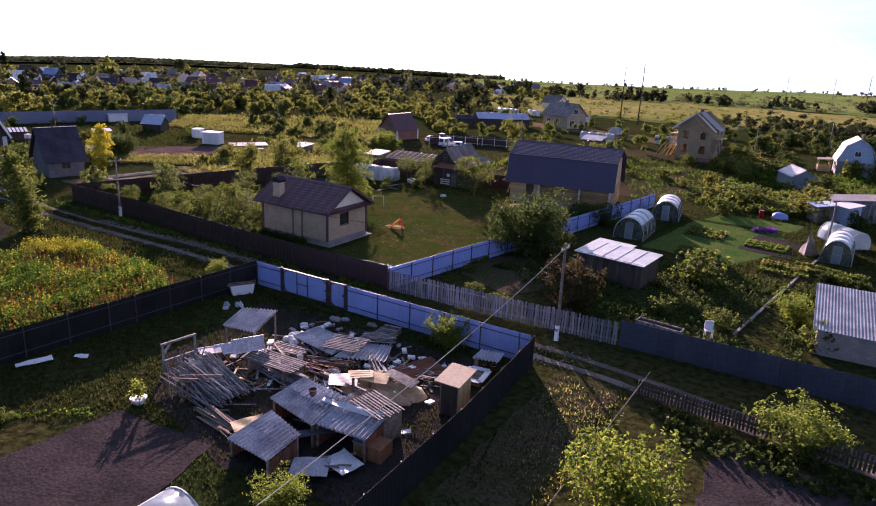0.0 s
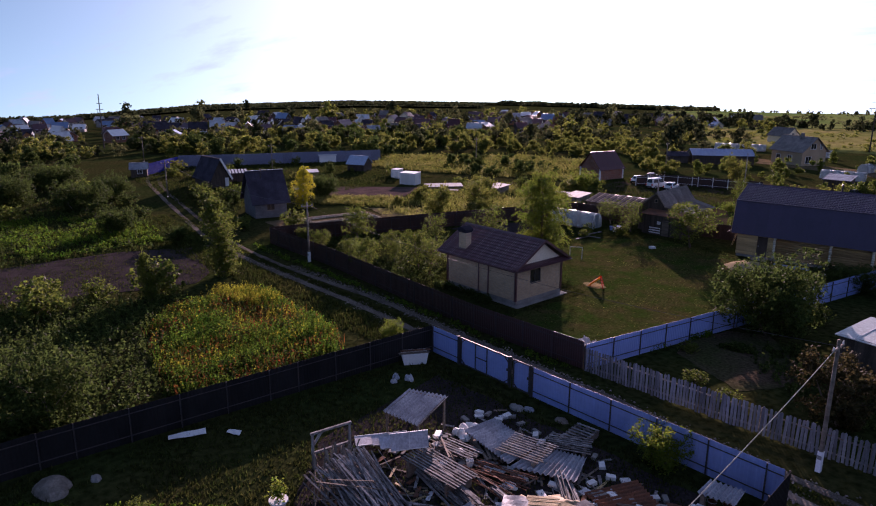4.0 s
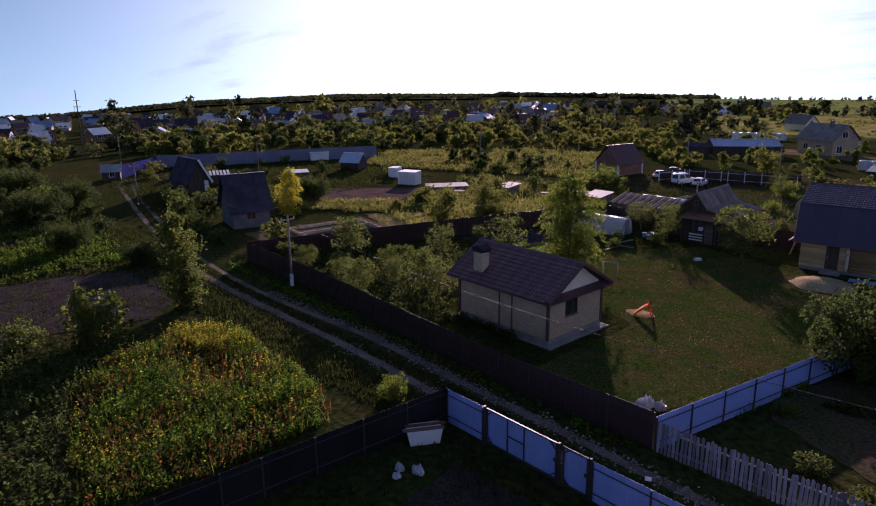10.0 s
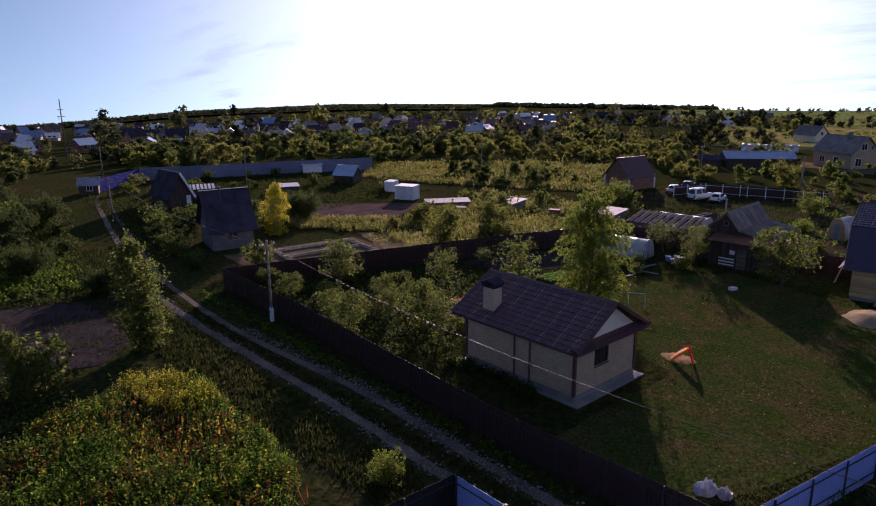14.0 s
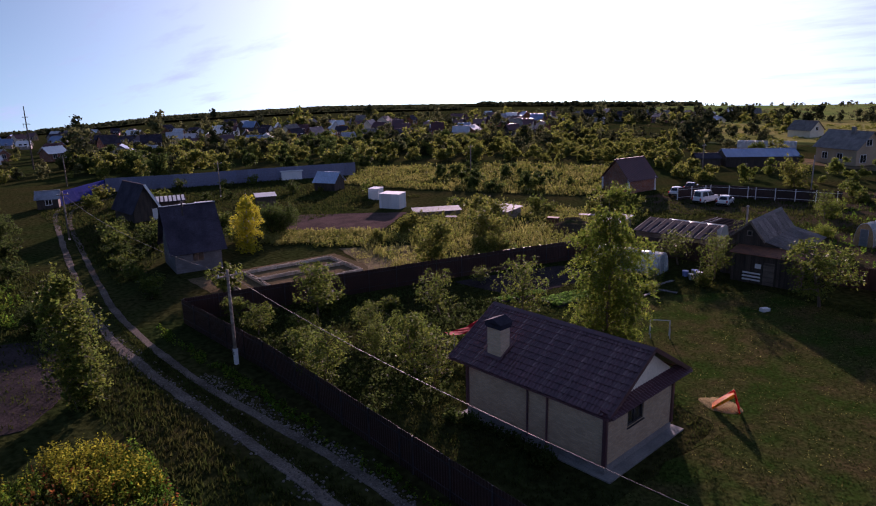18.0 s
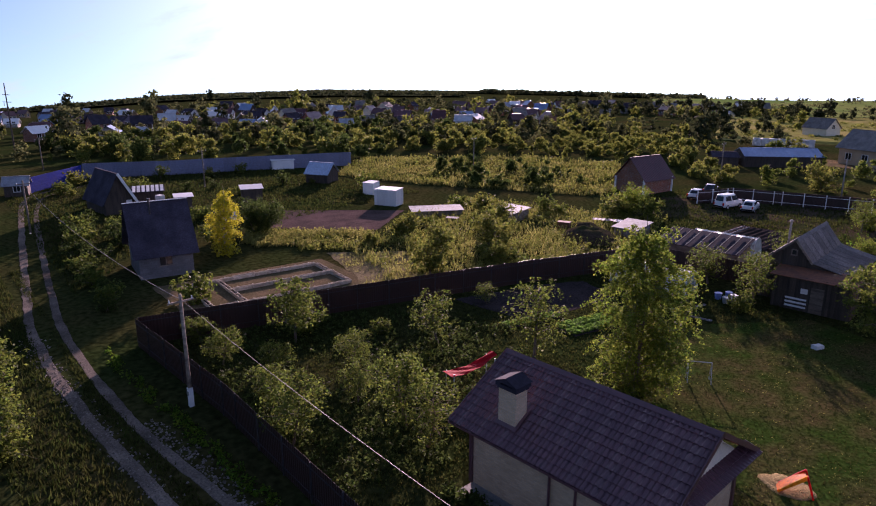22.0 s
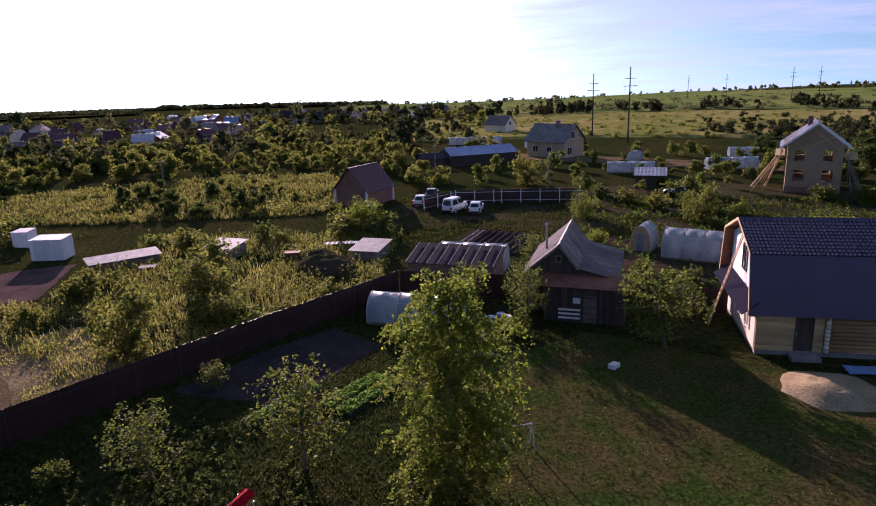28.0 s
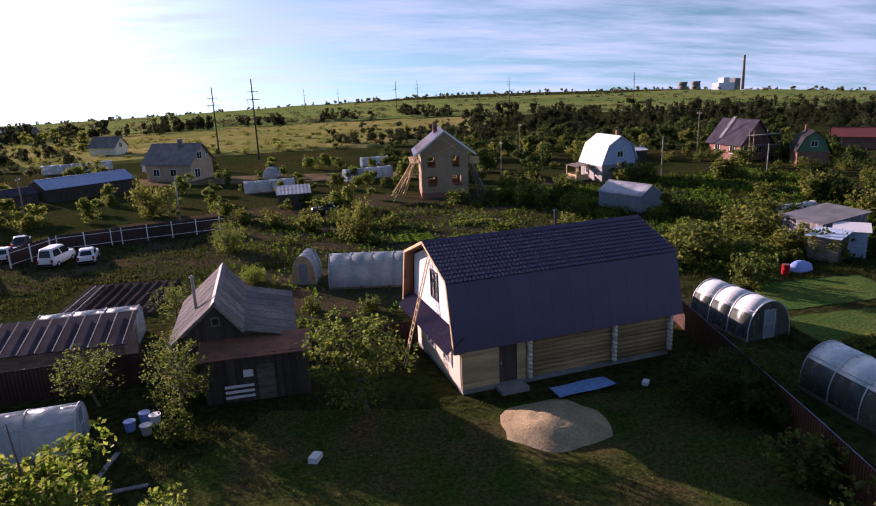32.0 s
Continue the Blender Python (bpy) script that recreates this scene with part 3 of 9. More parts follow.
def ribbon(name, pts, width, material, z, label="", wob=0.16, kind="structure"):
    """A strip of ground along a line."""
    line = []
    for i in range(len(pts) - 1):
        a, b = Vector(pts[i]), Vector(pts[i + 1])
        k = max(1, int((b - a).length / 0.35))
        p, q = Vector(pts[max(i - 1, 0)]), Vector(pts[min(i + 2, len(pts) - 1)])
        for j in range(k):
            t = j / k
            line.append(((2 * a) + (b - p) * t + (2 * p - 5 * a + 4 * b - q) * t * t + (3 * a - p - 3 * b + q) * t ** 3) / 2)
    line.append(Vector(pts[-1]))
    v, f = [], []
    for i, p in enumerate(line):
        d = (line[min(i + 1, len(line) - 1)] - line[max(i - 1, 0)]).normalized()
        s = Vector((-d.y, d.x))
        for side in (-1, 1):
            w = width / 2 + wob * (noise.noise(Vector((p.x * 0.33, p.y * 0.9, side * 9.1))) + 0.6 * noise.noise(Vector((p.x * 1.7, p.y * 1.7, side * 4.3))))
            q = p + s * side * w
            v += [(q.x, q.y, ground_z(q.x, q.y) - 0.05), (q.x - s.x * side * 0.05, q.y - s.y * side * 0.05, ground_z(q.x, q.y) + z)]
    for i in range(len(line) - 1):
        a, b = 4 * i, 4 * (i + 1)
        f += [(a + 1, a + 3, b + 3, b + 1), (a, a + 1, b + 1, b), (a + 3, a + 2, b + 2, b + 3)]
    return solo(name, MB().add(v, f), material, label, "track", "", kind)


# skyline: degrees to the left of +y, and its height over the eye in degrees
SKY = [(-180, -2.0), (-60, -2.2), (-43, -2.1), (-29, -1.45), (-11, -1.30), (0, -1.65), (10, -1.95), (20, -2.1), (30, -2.0), (43, -1.70),
       (57, -1.55), (70, -1.95), (80, -2.9), (95, -3.2), (180, -2.0)]


def skyline(az):
    for (a, p), (b, q) in zip(SKY, SKY[1:]):
        if a <= az <= b:
            k = (az - a) / (b - a)
            return p + (q - p) * k
    return -2.0


def ground_z(x, y):
    """The height of the land: level round the plots, then falling gently to the far ridge."""
    r = math.hypot(x, y - 10)
    if r < 130:
        return 0.0
    az = math.degrees(math.atan2(-x, y - 10))
    ridge = 1500.0
    edge = 17.0 + ridge * math.tan(radians(skyline(az)))
    k = (r - 130) / (ridge - 130)
    if k <= 1:
        return edge * k * (0.55 + 0.45 * k)
    return edge - (r - ridge) * 0.06


# ---- ground ----
def build_ground():
    rs = [0, 6, 12, 20, 30, 42, 56, 72, 90, 110, 130, 150, 180, 220, 270, 330, 410, 510, 640, 800, 1000, 1200, 1350, 1500, 1700, 2200, 3200, 4600]
    n = 120
    v, f = [(0, 10, 0)], []
    for r in rs[1:]:
        for k in range(n):
            a = 2 * math.pi * k / n
            x, y = r * math.sin(a), 10 + r * math.cos(a)
            v.append((x, y, ground_z(x, y) + (noise.noise(Vector((x * 0.02, y * 0.02, 3))) * 0.6 if 140 < r < 1400 else 0)))
    for k in range(n):
        f.append((0, 1 + (k + 1) % n, 1 + k))
    for i in range(len(rs) - 2):
        for k in range(n):
            a, b = 1 + i * n + k, 1 + i * n + (k + 1) % n
            f.append((a, b, b + n, a + n))
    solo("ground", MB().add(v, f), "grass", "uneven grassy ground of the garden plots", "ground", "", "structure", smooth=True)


build_ground()

grid_sheet("lawn", [(9.5, -4.0), (12.5, 6), (17.5, 30), (2, 31), (-6, 33), (-12, 25), (-7, 10), (1.5, 8), (1.5, -4.5)], "lawn", 0.02,
           label="short mown lawn beside the cream house", category="lawn")
ribbon("wheel_track", [(52, -11.5), (40, -10.4), (30, -9.0), (12, -8.2), (0, -8.0), (-10, -7.8), (-24, -8.7), (-39, -8.0), (-50, -6.3), (-66, -3.3), (-80, -0.6), (-91, 1.9), (-99.5, 4.8), (-104.5, 9.5), (-110.5, 16.5)],
       0.62, "gravel", 0.03, "pale gravel wheel rut of the lane", 0.10)
ribbon("wheel_track", [(52, -13.2), (40, -12.0), (30, -10.6), (12, -9.9), (0, -10.1), (-10, -9.9), (-28, -10.3), (-41, -9.6), (-51, -7.9), (-66, -5.0), (-83, -1.6), (-95, 1.0), (-101.8, 3.8), (-107, 9.0), (-112.5, 16)],
       0.7, "gravel", 0.03, "pale gravel wheel rut of the lane", 0.12)
grid_sheet("garden_bed", [(10.3, -45), (11.0, -36.5), (11.7, -29.5), (18, -29.0), (20, -36), (19.0, -45)], "soil", 0.04, label="bare dug soil beside the scrap heap", category="bed")
grid_sheet("garden_bed", [(2.5, -48), (3.6, -38.5), (9.6, -37.5), (9.3, -48)], "soil", 0.04, label="bare dug soil behind the flower row", category="bed")
grid_sheet("garden_bed", [(38, -14.5), (56, -14.5), (58, -34), (39, -30)], "soil", 0.04, label="bare dug garden soil", category="bed")
grid_sheet("garden_bed", [(-27.0, 17.0), (-19.8, 17.5), (-18.4, 26.8), (-22.9, 28.6), (-25.2, 24)], "soil", 0.04, label="dug vegetable plot inside the fence", category="bed")
grid_sheet("garden_bed", [(-60, 18.4), (-50.4, 27.4), (-57, 37), (-69, 24)], "pink_soil", 0.04, label="pinkish bare soil plot behind the dry grass", category="bed")
grid_sheet("garden_bed", [(-23.2, 50.6), (-15.8, 50.6), (-15.6, 60.4), (-23, 60.8)], "soil", 0.04, label="ridged potato bed", category="bed")
grid_sheet("garden_bed", [(-41.7, -32.7), (-41.5, -20.1), (-38.4, -12.8), (-27, -15.4), (-24.2, -18), (-26.1, -25.5), (-29.3, -34.3)], "soil", 0.04, label="dark dug field by the lane", category="bed")
grid_sheet("straw_patch", [(-31.2, 10.5), (-29.4, 16), (-33, 22), (-40, 25), (-46, 17.5), (-36.2, 14.5)], "dry_straw", 0.03, label="patch of dry straw beside the foundation", category="straw")
grid_sheet("garden_yard", [(13.2, 4.2), (14.6, 8.2), (17, 9.6), (20, 7), (22, 2), (20, -1.5), (16.5, 0), (14.4, 1.2)], "garden_earth", 0.03, label="trampled bare yard behind the picket fence", category="yard")
grid_sheet("yard_ground", [(6, -14), (24, -13.5), (26.5, -20), (26.8, -29), (20, -30), (12, -28), (8, -24)], "soil", 0.025, label="trampled dark earth under the scrap", category="yard")
grid_sheet("trampled_strip", [(28.5, -11.6), (32.6, -11.4), (32.4, -20), (31.8, -32), (32, -46), (28.6, -46)], "garden_earth", 0.02, label="trampled weedy earth beside the dark fence", category="soil")
grid_sheet("garden_lawn", [(27.3, 38.5), (37.6, 39.1), (38.5, 44.1), (28.9, 44.4)], "lawn_bright", 0.036, label="bright green lawn between the greenhouses", category="lawn")
grid_sheet("bare_plot", [(-46.5, 0.5), (-35.5, -0.5), (-33.5, 10.5), (-35.5, 15), (-44.5, 16)], "dry_soil", 0.02, label="bare trampled soil round the foundation", category="soil")
grid_sheet("weedy_soil", [(-40, 53), (-24, 62), (-13, 62.5), (23, 61), (26, 92), (4, 100), (-30, 88), (-38, 80)], "garden_earth", 0.014, label="weedy brown soil round the parked cars", category="soil")
grid_sheet("green_lawn", [(24.6, 21), (33.5, 20), (37.6, 29), (36.6, 37.5), (26.5, 37.5)], "lawn_bright", 0.03, label="green lawn between the tunnel greenhouses", category="lawn")
def pebbles(name, lines, n, label, seed):
    """Loose stones scattered along the ruts, as small pointed lumps in one mesh."""
    rng = random.Random(seed)
    v, f = [], []
    for i in range(n):
        pts = rng.choice(lines)
        k = rng.randrange(len(pts) - 1)
        u = rng.random()
        x = pts[k][0] + (pts[k + 1][0] - pts[k][0]) * u + rng.gauss(0, 0.3)
        y = pts[k][1] + (pts[k + 1][1] - pts[k][1]) * u + rng.gauss(0, 0.34)
        r, o = rng.uniform(0.03, 0.10), len(v)
        a = rng.uniform(0, 6.28)
        v += [(x + r * math.cos(a + j * 1.2566) * rng.uniform(0.7, 1.2), y + r * math.sin(a + j * 1.2566) * rng.uniform(0.7, 1.2), 0.01) for j in range(5)] + [(x, y, 0.04 + r * 0.6)]
        f += [(o + j, o + (j + 1) % 5, o + 5) for j in range(5)]
    return solo(name, MB().add(v, f), "stone", label, "gravel", "", "stuff")


pebbles("gravel", [[(30, -9.0), (12, -8.2), (0, -8.0), (-10, -7.4), (-24, -8.2)], [(30, -10.6), (12, -9.9), (0, -10.1), (-10, -9.9), (-28, -10.3), (-41, -10.0)]], 3600, "loose pale stones in the wheel ruts", 77)
# dug and planted beds between the far greenhouses
for x, y, w, d, a in ((30, 52, 7, 3, 8), (52, 62, 8, 4, -10), (38, 80, 9, 4, 12), (24, 66, 6, 5, -6), (4, 66, 7, 4, 4), (-6, 74, 8, 4, -4), (12, 72, 6, 5, 6), (18, 82, 7, 4, 0), (52, 84, 9, 5, 18), (62, 98, 10, 5, 20), (32, 96, 8, 5, 8), (-2, 62, 5, 3, 2), (46, 70, 6, 4, 0), (50, 36, 6, 9, 4), (33, 27, 5, 8, -8)):
    c, q = math.cos(radians(a)), math.sin(radians(a))
    grid_sheet("dug_bed", [(x + c * u - q * k, y + q * u + c * k) for u, k in ((0, 0), (w, 0), (w, d), (0, d))], "soil", 0.05, label="dug garden bed of dark soil between the plots", category="bed")
grid_sheet("garden_soil", [(-13, 45.5), (22, 46.5), (24, 60), (-12, 62)], "garden_earth", 0.03, label="brown garden soil with low weeds round the greenhouses", category="soil")
grid_sheet("dug_field", [(-46, 128), (20, 112), (26, 120), (-44, 138)], "dry_soil", 0.05, label="reddish brown dug field behind the beige house", category="field")


# ---- fences ----
def corrugated(w, h, pitch=0.2, depth=0.018):
    """One upright profiled steel sheet, standing on z = 0, along x."""
    n = max(2, round(w / pitch)) * 4
    pat = (0, depth, depth, 0)
    v, f = [], []
    for i in range(n + 1):
        x, y = w * i / n, pat[i % 4]
        v += [(x, y, 0), (x, y, h), (x, y - 0.008, h), (x, y - 0.008, 0)]
    for i in range(n):
        a, b = 4 * i, 4 * i + 4
        f += [(a, b, b + 1, a + 1), (a + 1, b + 1, b + 2, a + 2), (a + 2, b + 2, b + 3, a + 3)]
    f += [(0, 1, 2, 3), (4 * n + 3, 4 * n + 2, 4 * n + 1, 4 * n)]
    return MB().add(v, f)


def sheet_fence(name, pts, h, material, label, sheet=1.15, post=2.6, inner=1, post_mat="steel_dark", thin=0.0, both=None, post_w=0.06):
    """A fence of profiled sheets on posts and two rails, along a line. inner: the side on which posts and rails stand."""
    me = corrugated(sheet, h).mesh(name)
    me.materials.append(M[material])
    if both:
        back = corrugated(sheet, h - 0.01).mesh("back_panel")
        back.materials.append(M[both])
    root = thing(name, pts[0][0], pts[0][1], 0, 0, label, "fence")
    o = Vector((pts[0][0], pts[0][1], 0))
    for a, b in zip(pts, pts[1:]):
        a, b = Vector((*a, 0)) - o, Vector((*b, 0)) - o
        d = (b - a).normalized()
        length = (b - a).length
        ang = math.degrees(math.atan2(d.y, d.x))
        k = max(1, round(length / sheet))
        side = Vector((-d.y, d.x, 0)) * inner
        for i in range(k):
            p = a + d * (length * i / k)
            q = part("panel", me, material, root, m=pose(p.x, p.y, -0.03 + random.uniform(-0.012, 0.012), 0, 0, ang) @ Matrix.Diagonal((length / k / sheet, 1, 1, 1)))
        if both:
            for i in range(k):
                p = a + d * (length * i / k) + side * -0.03
                part("back_panel", back, both, root, m=pose(p.x, p.y, -0.03, 0, 0, ang) @ Matrix.Diagonal((length / k / sheet, 1, 1, 1)))
        for i in range(int(length / post) + 1):
            p = a + d * min(length, i * post) + side * (0.02 + post_w / 2)
            part("post", MB().box(-post_w / 2, post_w / 2, -post_w / 2, post_w / 2, 0, h - 0.03), post_mat, root, m=pose(p.x, p.y, 0, 0, 0, ang))
        for z in (0.4, h - 0.35):
            part("rail", MB().bar(a + side * 0.035 + Vector((0, 0, z)), b + side * 0.035 + Vector((0, 0, z)), 0.03, 0.05), post_mat, root)
    return root


def gate(x0, x1, h, y, label, cross):
    g = thing("gate", x0, y, 0.06, 0, label, "gate", "gates in the blue fence")
    w = x1 - x0
    part("gate_sheet", corrugated(w - 0.06, h), "metal_blue", g, m=pose(0.03, 0.02, 0))
    fr = MB()
    for a, b in (((0.03, 0, 0), (0.03, 0, h)), ((w - 0.03, 0, 0), (w - 0.03, 0, h)), ((0, 0, 0.05), (w, 0, 0.05)), ((0, 0, h - 0.03), (w, 0, h - 0.03))):
        fr.bar((a[0], -0.03, a[2]), (b[0], -0.03, b[2]), 0.07)
    part("gate_frame", fr, "steel_dark", g)
    for a, b in cross:
        part("brace", MB().bar((a[0] * w, -0.035, a[1] * h), (b[0] * w, -0.035, b[1] * h), 0.05), "steel_dark", g)
    part("latch", MB().box(w - 0.16, w - 0.05, -0.1, -0.05, h * 0.5, h * 0.5 + 0.16), "steel_dark", g)
    return g


# blue fence of the scrap yard along the lane, with a double gate and a wicket
FY = -11.75
sheet_fence("blue_fence", [(2.9, FY), (5.6, FY)], 1.95, "metal_blue", "pale blue profiled steel fence beside the yard gate", inner=-1)
gate(5.75, 10.15, 1.9, FY, "pale blue steel yard gate with dark frame and bracing",
     [((0.32, 0), (0.32, 1)), ((0.56, 0), (0.56, 1)), ((0.32, 0.5), (0.56, 0.5)), ((0.02, 0.82), (0.1, 0.98)), ((0.9, 0.98), (0.98, 0.82)), ((0.02, 0.18), (0.1, 0.02)), ((0.9, 0.02), (0.98, 0.18))])
gate(10.5, 11.85, 1.9, FY, "narrow pale blue steel wicket gate beside the yard gate", [((0.05, 0.85), (0.3, 0.98)), ((0.05, 0.15), (0.3, 0.02))])
for x in (5.66, 10.3, 12.0):
    solo("gate_post", MB().box(x - 0.06, x + 0.06, FY - 0.13, FY - 0.01, 0, 2.05), "steel_dark", "dark square steel gate post in the blue fence", "post", "gate posts")
sheet_fence("blue_fence", [(12.1, FY), (26.6, FY + 0.1)], 1.95, "metal_blue", "long pale blue profiled steel fence along the lane", inner=-1, post=2.75)

# dark fences round the scrap yard
sheet_fence("dark_fence", [(2.75, FY), (2.2, -24.0), (1.6, -36.0), (1.2, -56.0)], 2.0, "fence_dark", "dark profiled steel fence beside the weed field", inner=1)
sheet_fence("dark_fence", [(26.85, FY + 0.1), (27.6, -22.0), (28.2, -50.0)], 2.0, "fence_dark", "dark profiled steel fence closing the scrap yard", inner=-1)

# brown fence of the house plot
sheet_fence("brown_fence", [(11.6, -6.1), (1.5, -6.4), (-7.3, -5.9), (-22.0, -4.9), (-34.6, -4.9)], 2.0, "fence_brown", "dark brown profiled steel fence along the lane", inner=1)
sheet_fence("brown_fence", [(-34.6, -4.7), (-30.5, 10.0), (-28.6, 16.3), (-25.8, 25.3), (-22.7, 34.0), (-21.8, 37.0)], 2.0, "fence_brown", "dark brown profiled steel fence beside the foundation", inner=-1)
sheet_fence("blue_fence", [(11.75, -6.2), (14.6, 9.5), (17.0, 22.2), (20.4, 42.0)], 1.85, "metal_blue", "pale blue profiled steel fence between the plots, rust-brown behind", inner=-1, both="fence_rust")
sheet_fence("brown_fence", [(-21.8, 37.2), (-12.6, 38.4)], 1.9, "fence_brown", "dark brown profiled steel fence behind the greenhouse", inner=1)
sheet_fence("brown_fence", [(-3.4, 38.2), (2.6, 39.0)], 1.9, "fence_brown", "dark brown profiled steel fence beside the log house", inner=1)
sheet_fence("grey_fence", [(30.4, -5.4), (40.0, -5.2), (56.0, -5.0)], 1.9, "fence_grey", "dark bluish grey profiled steel fence along the lane", inner=1)
sheet_fence("blue_grey_fence", [(-115, 14.4), (-109, 27), (-104, 42), (-98, 58)], 2.6, "fence_blue", "long bluish fence across the end of the lane", inner=1, sheet=2.3, post=4.6)
sheet_fence("blue_fence", [(-104.6, 4.0), (-114.8, 14.2)], 2.4, "fence_vivid", "vivid blue profiled fence at the bend of the lane", inner=1, sheet=2.3, post=4.6)
sheet_fence("board_fence", [(-33.0, 69.6), (-30.6, 75.4), (-24.6, 77.2), (-14.0, 80.0)], 1.9, "fence_brown", "dark board fence with pale posts behind the cars", inner=-1, post_mat="white", post_w=0.11)


# picket fence
def picket_fence(a, b, h, label, material="picket", w=0.14, gap=0.20):
    a, b = Vector((*a, 0)), Vector((*b, 0))
    d = (b - a).normalized()
    ang = math.degrees(math.atan2(d.y, d.x))
    root = thing("picket_fence", a.x, a.y, 0, ang, label, "fence")
    length = (b - a).length
    me = MB().prism([(0, 0), (w, 0), (w, h - 0.06), (w / 2, h), (0, h - 0.06)], "y", 0, 0.022).mesh("picket")
    me.materials.append(M[material])
    n = int(length / gap)
    for i in range(n):
        part("picket", me, material, root, m=pose(i * gap, 0, 0.05 + random.uniform(-0.05, 0.05), random.uniform(-2, 2), random.uniform(-2.5, 2.5), 0))
    for z in (0.4, h - 0.35):
        part("rail", MB().bar((0, 0.06, z), (length, 0.06, z), 0.05, 0.08), "wood_old", root)
    for i in range(int(length / 2.6) + 1):
        part("post", MB().cyl((i * 2.6, 0.13, 0), (i * 2.6, 0.13, h - 0.1), 0.06), "wood_old", root)
    return root


picket_fence((11.9, -6.3), (20.5, -6.0), 1.65, "weathered grey wooden picket fence beside the lane")
picket_fence((20.5, -6.0), (30.3, -5.5), 1.65, "weathered grey wooden picket fence beside the lane")
picket_fence((33.4, -11.6), (58.0, -13.6), 1.0, "low dark wooden picket fence round the vegetable garden", "wood_black", 0.12, 0.19)


# ---- houses ----
def tile_sheet(w, l, pitch=0.38, wave=0.23):
    """A sheet of pressed metal tile, w along x and l up the slope along y, as waves with a step at each row."""
    nx, rows = max(6, int(w / wave) * 4), max(1, round(l / pitch))
    v, f = [], []
    ys = []
    for r in range(rows):
        ys += [(l * r / rows + 0.001, 0.045), (l * (r + 1) / rows - 0.001, 0.0)]
    for y, s in ys:
        for i in range(nx + 1):
            x = w * i / nx
            v.append((x, y, s + 0.03 * math.cos(2 * math.pi * x / wave)))
    m = nx + 1
    for j in range(len(ys) - 1):
        for i in range(nx):
            a = j * m + i
            f.append((a, a + 1, a + m + 1, a + m))
    n = len(v)
    v += [(0, 0, -0.03), (w, 0, -0.03), (w, l, -0.03), (0, l, -0.03)]
    f.append((n + 3, n + 2, n + 1, n))
    return MB().add(v, f)


def wall_with_holes(length, height, holes, thick=0.3, top=None):
    """A wall along x, its outer face at y = 0, with openings (x0, x1, z0, z1) through it. top: points of a gable above it."""
    xs = sorted({0.0, length} | {q for h in holes for q in h[:2]})
    zs = sorted({0.0, height} | {q for h in holes for q in h[2:]})
    nx, nz = len(xs), len(zs)
    v = [(x, y, z) for y in (0.0, thick) for z in zs for x in xs]
    at = lambda i, k, back: back * nx * nz + k * nx + i
    full = lambda i, k: 0 <= i < nx - 1 and 0 <= k < nz - 1 and not any(h[0] <= (xs[i] + xs[i + 1]) / 2 <= h[1] and h[2] <= (zs[k] + zs[k + 1]) / 2 <= h[3] for h in holes)
    f = []
    for i in range(nx - 1):
        for k in range(nz - 1):
            if not full(i, k):
                continue
            f.append((at(i, k, 0), at(i + 1, k, 0), at(i + 1, k + 1, 0), at(i, k + 1, 0)))
            f.append((at(i, k + 1, 1), at(i + 1, k + 1, 1), at(i + 1, k, 1), at(i, k, 1)))
            for di, dk, p, q in ((-1, 0, (i, k), (i, k + 1)), (1, 0, (i + 1, k + 1), (i + 1, k)), (0, -1, (i + 1, k), (i, k)), (0, 1, (i, k + 1), (i + 1, k + 1))):
                if not full(i + di, k + dk) and not (top and dk == 1 and k == nz - 2):
                    f.append((at(*p, 0), at(*q, 0), at(*q, 1), at(*p, 1)))
    if top:
        o = len(v)
        tip = [q for q in top if q[1] > height + 0.01]
        v += [(x, y, z) for y in (0.0, thick) for x, z in tip]
        n = len(tip)
        row = [at(i, nz - 1, 0) for i in range(nx)]
        rim = row + [o + k for k in range(n)]
        back = [at(i, nz - 1, 1) for i in range(nx)] + [o + n + k for k in range(n)]
        f += [tuple(rim), tuple(back[::-1])]
        for k in range(nx - 1, len(rim)):
            q = (k + 1) % len(rim)
            f.append((rim[q], rim[k], back[k], back[q]))
    return MB().add(v, f)


def window(parent, x, y, z, w, h, rz=0, frame_mat="white", bars=1, label="", back=0.12):
    """A window set in an opening: frame, sill and glass panes as parts under it."""
    win = part("window", MB().box(0, w, back, back + 0.03, 0, h), "glass", parent, label, m=pose(x, y, z, 0, 0, rz))
    fr = MB()
    for a, b in (((0, 0), (0, h)), ((w, 0), (w, h)), ((0, 0), (w, 0)), ((0, h), (w, h))):
        fr.bar((a[0], back - 0.02, a[1]), (b[0], back - 0.02, b[1]), 0.08)
    for i in range(bars):
        fr.bar((w * (i + 1) / (bars + 1), back - 0.02, 0), (w * (i + 1) / (bars + 1), back - 0.02, h), 0.05)
    part("frame", fr, frame_mat, win)
    part("sill", MB().box(-0.06, w + 0.06, -0.06, back, -0.05, -0.01), frame_mat, win)
    return win


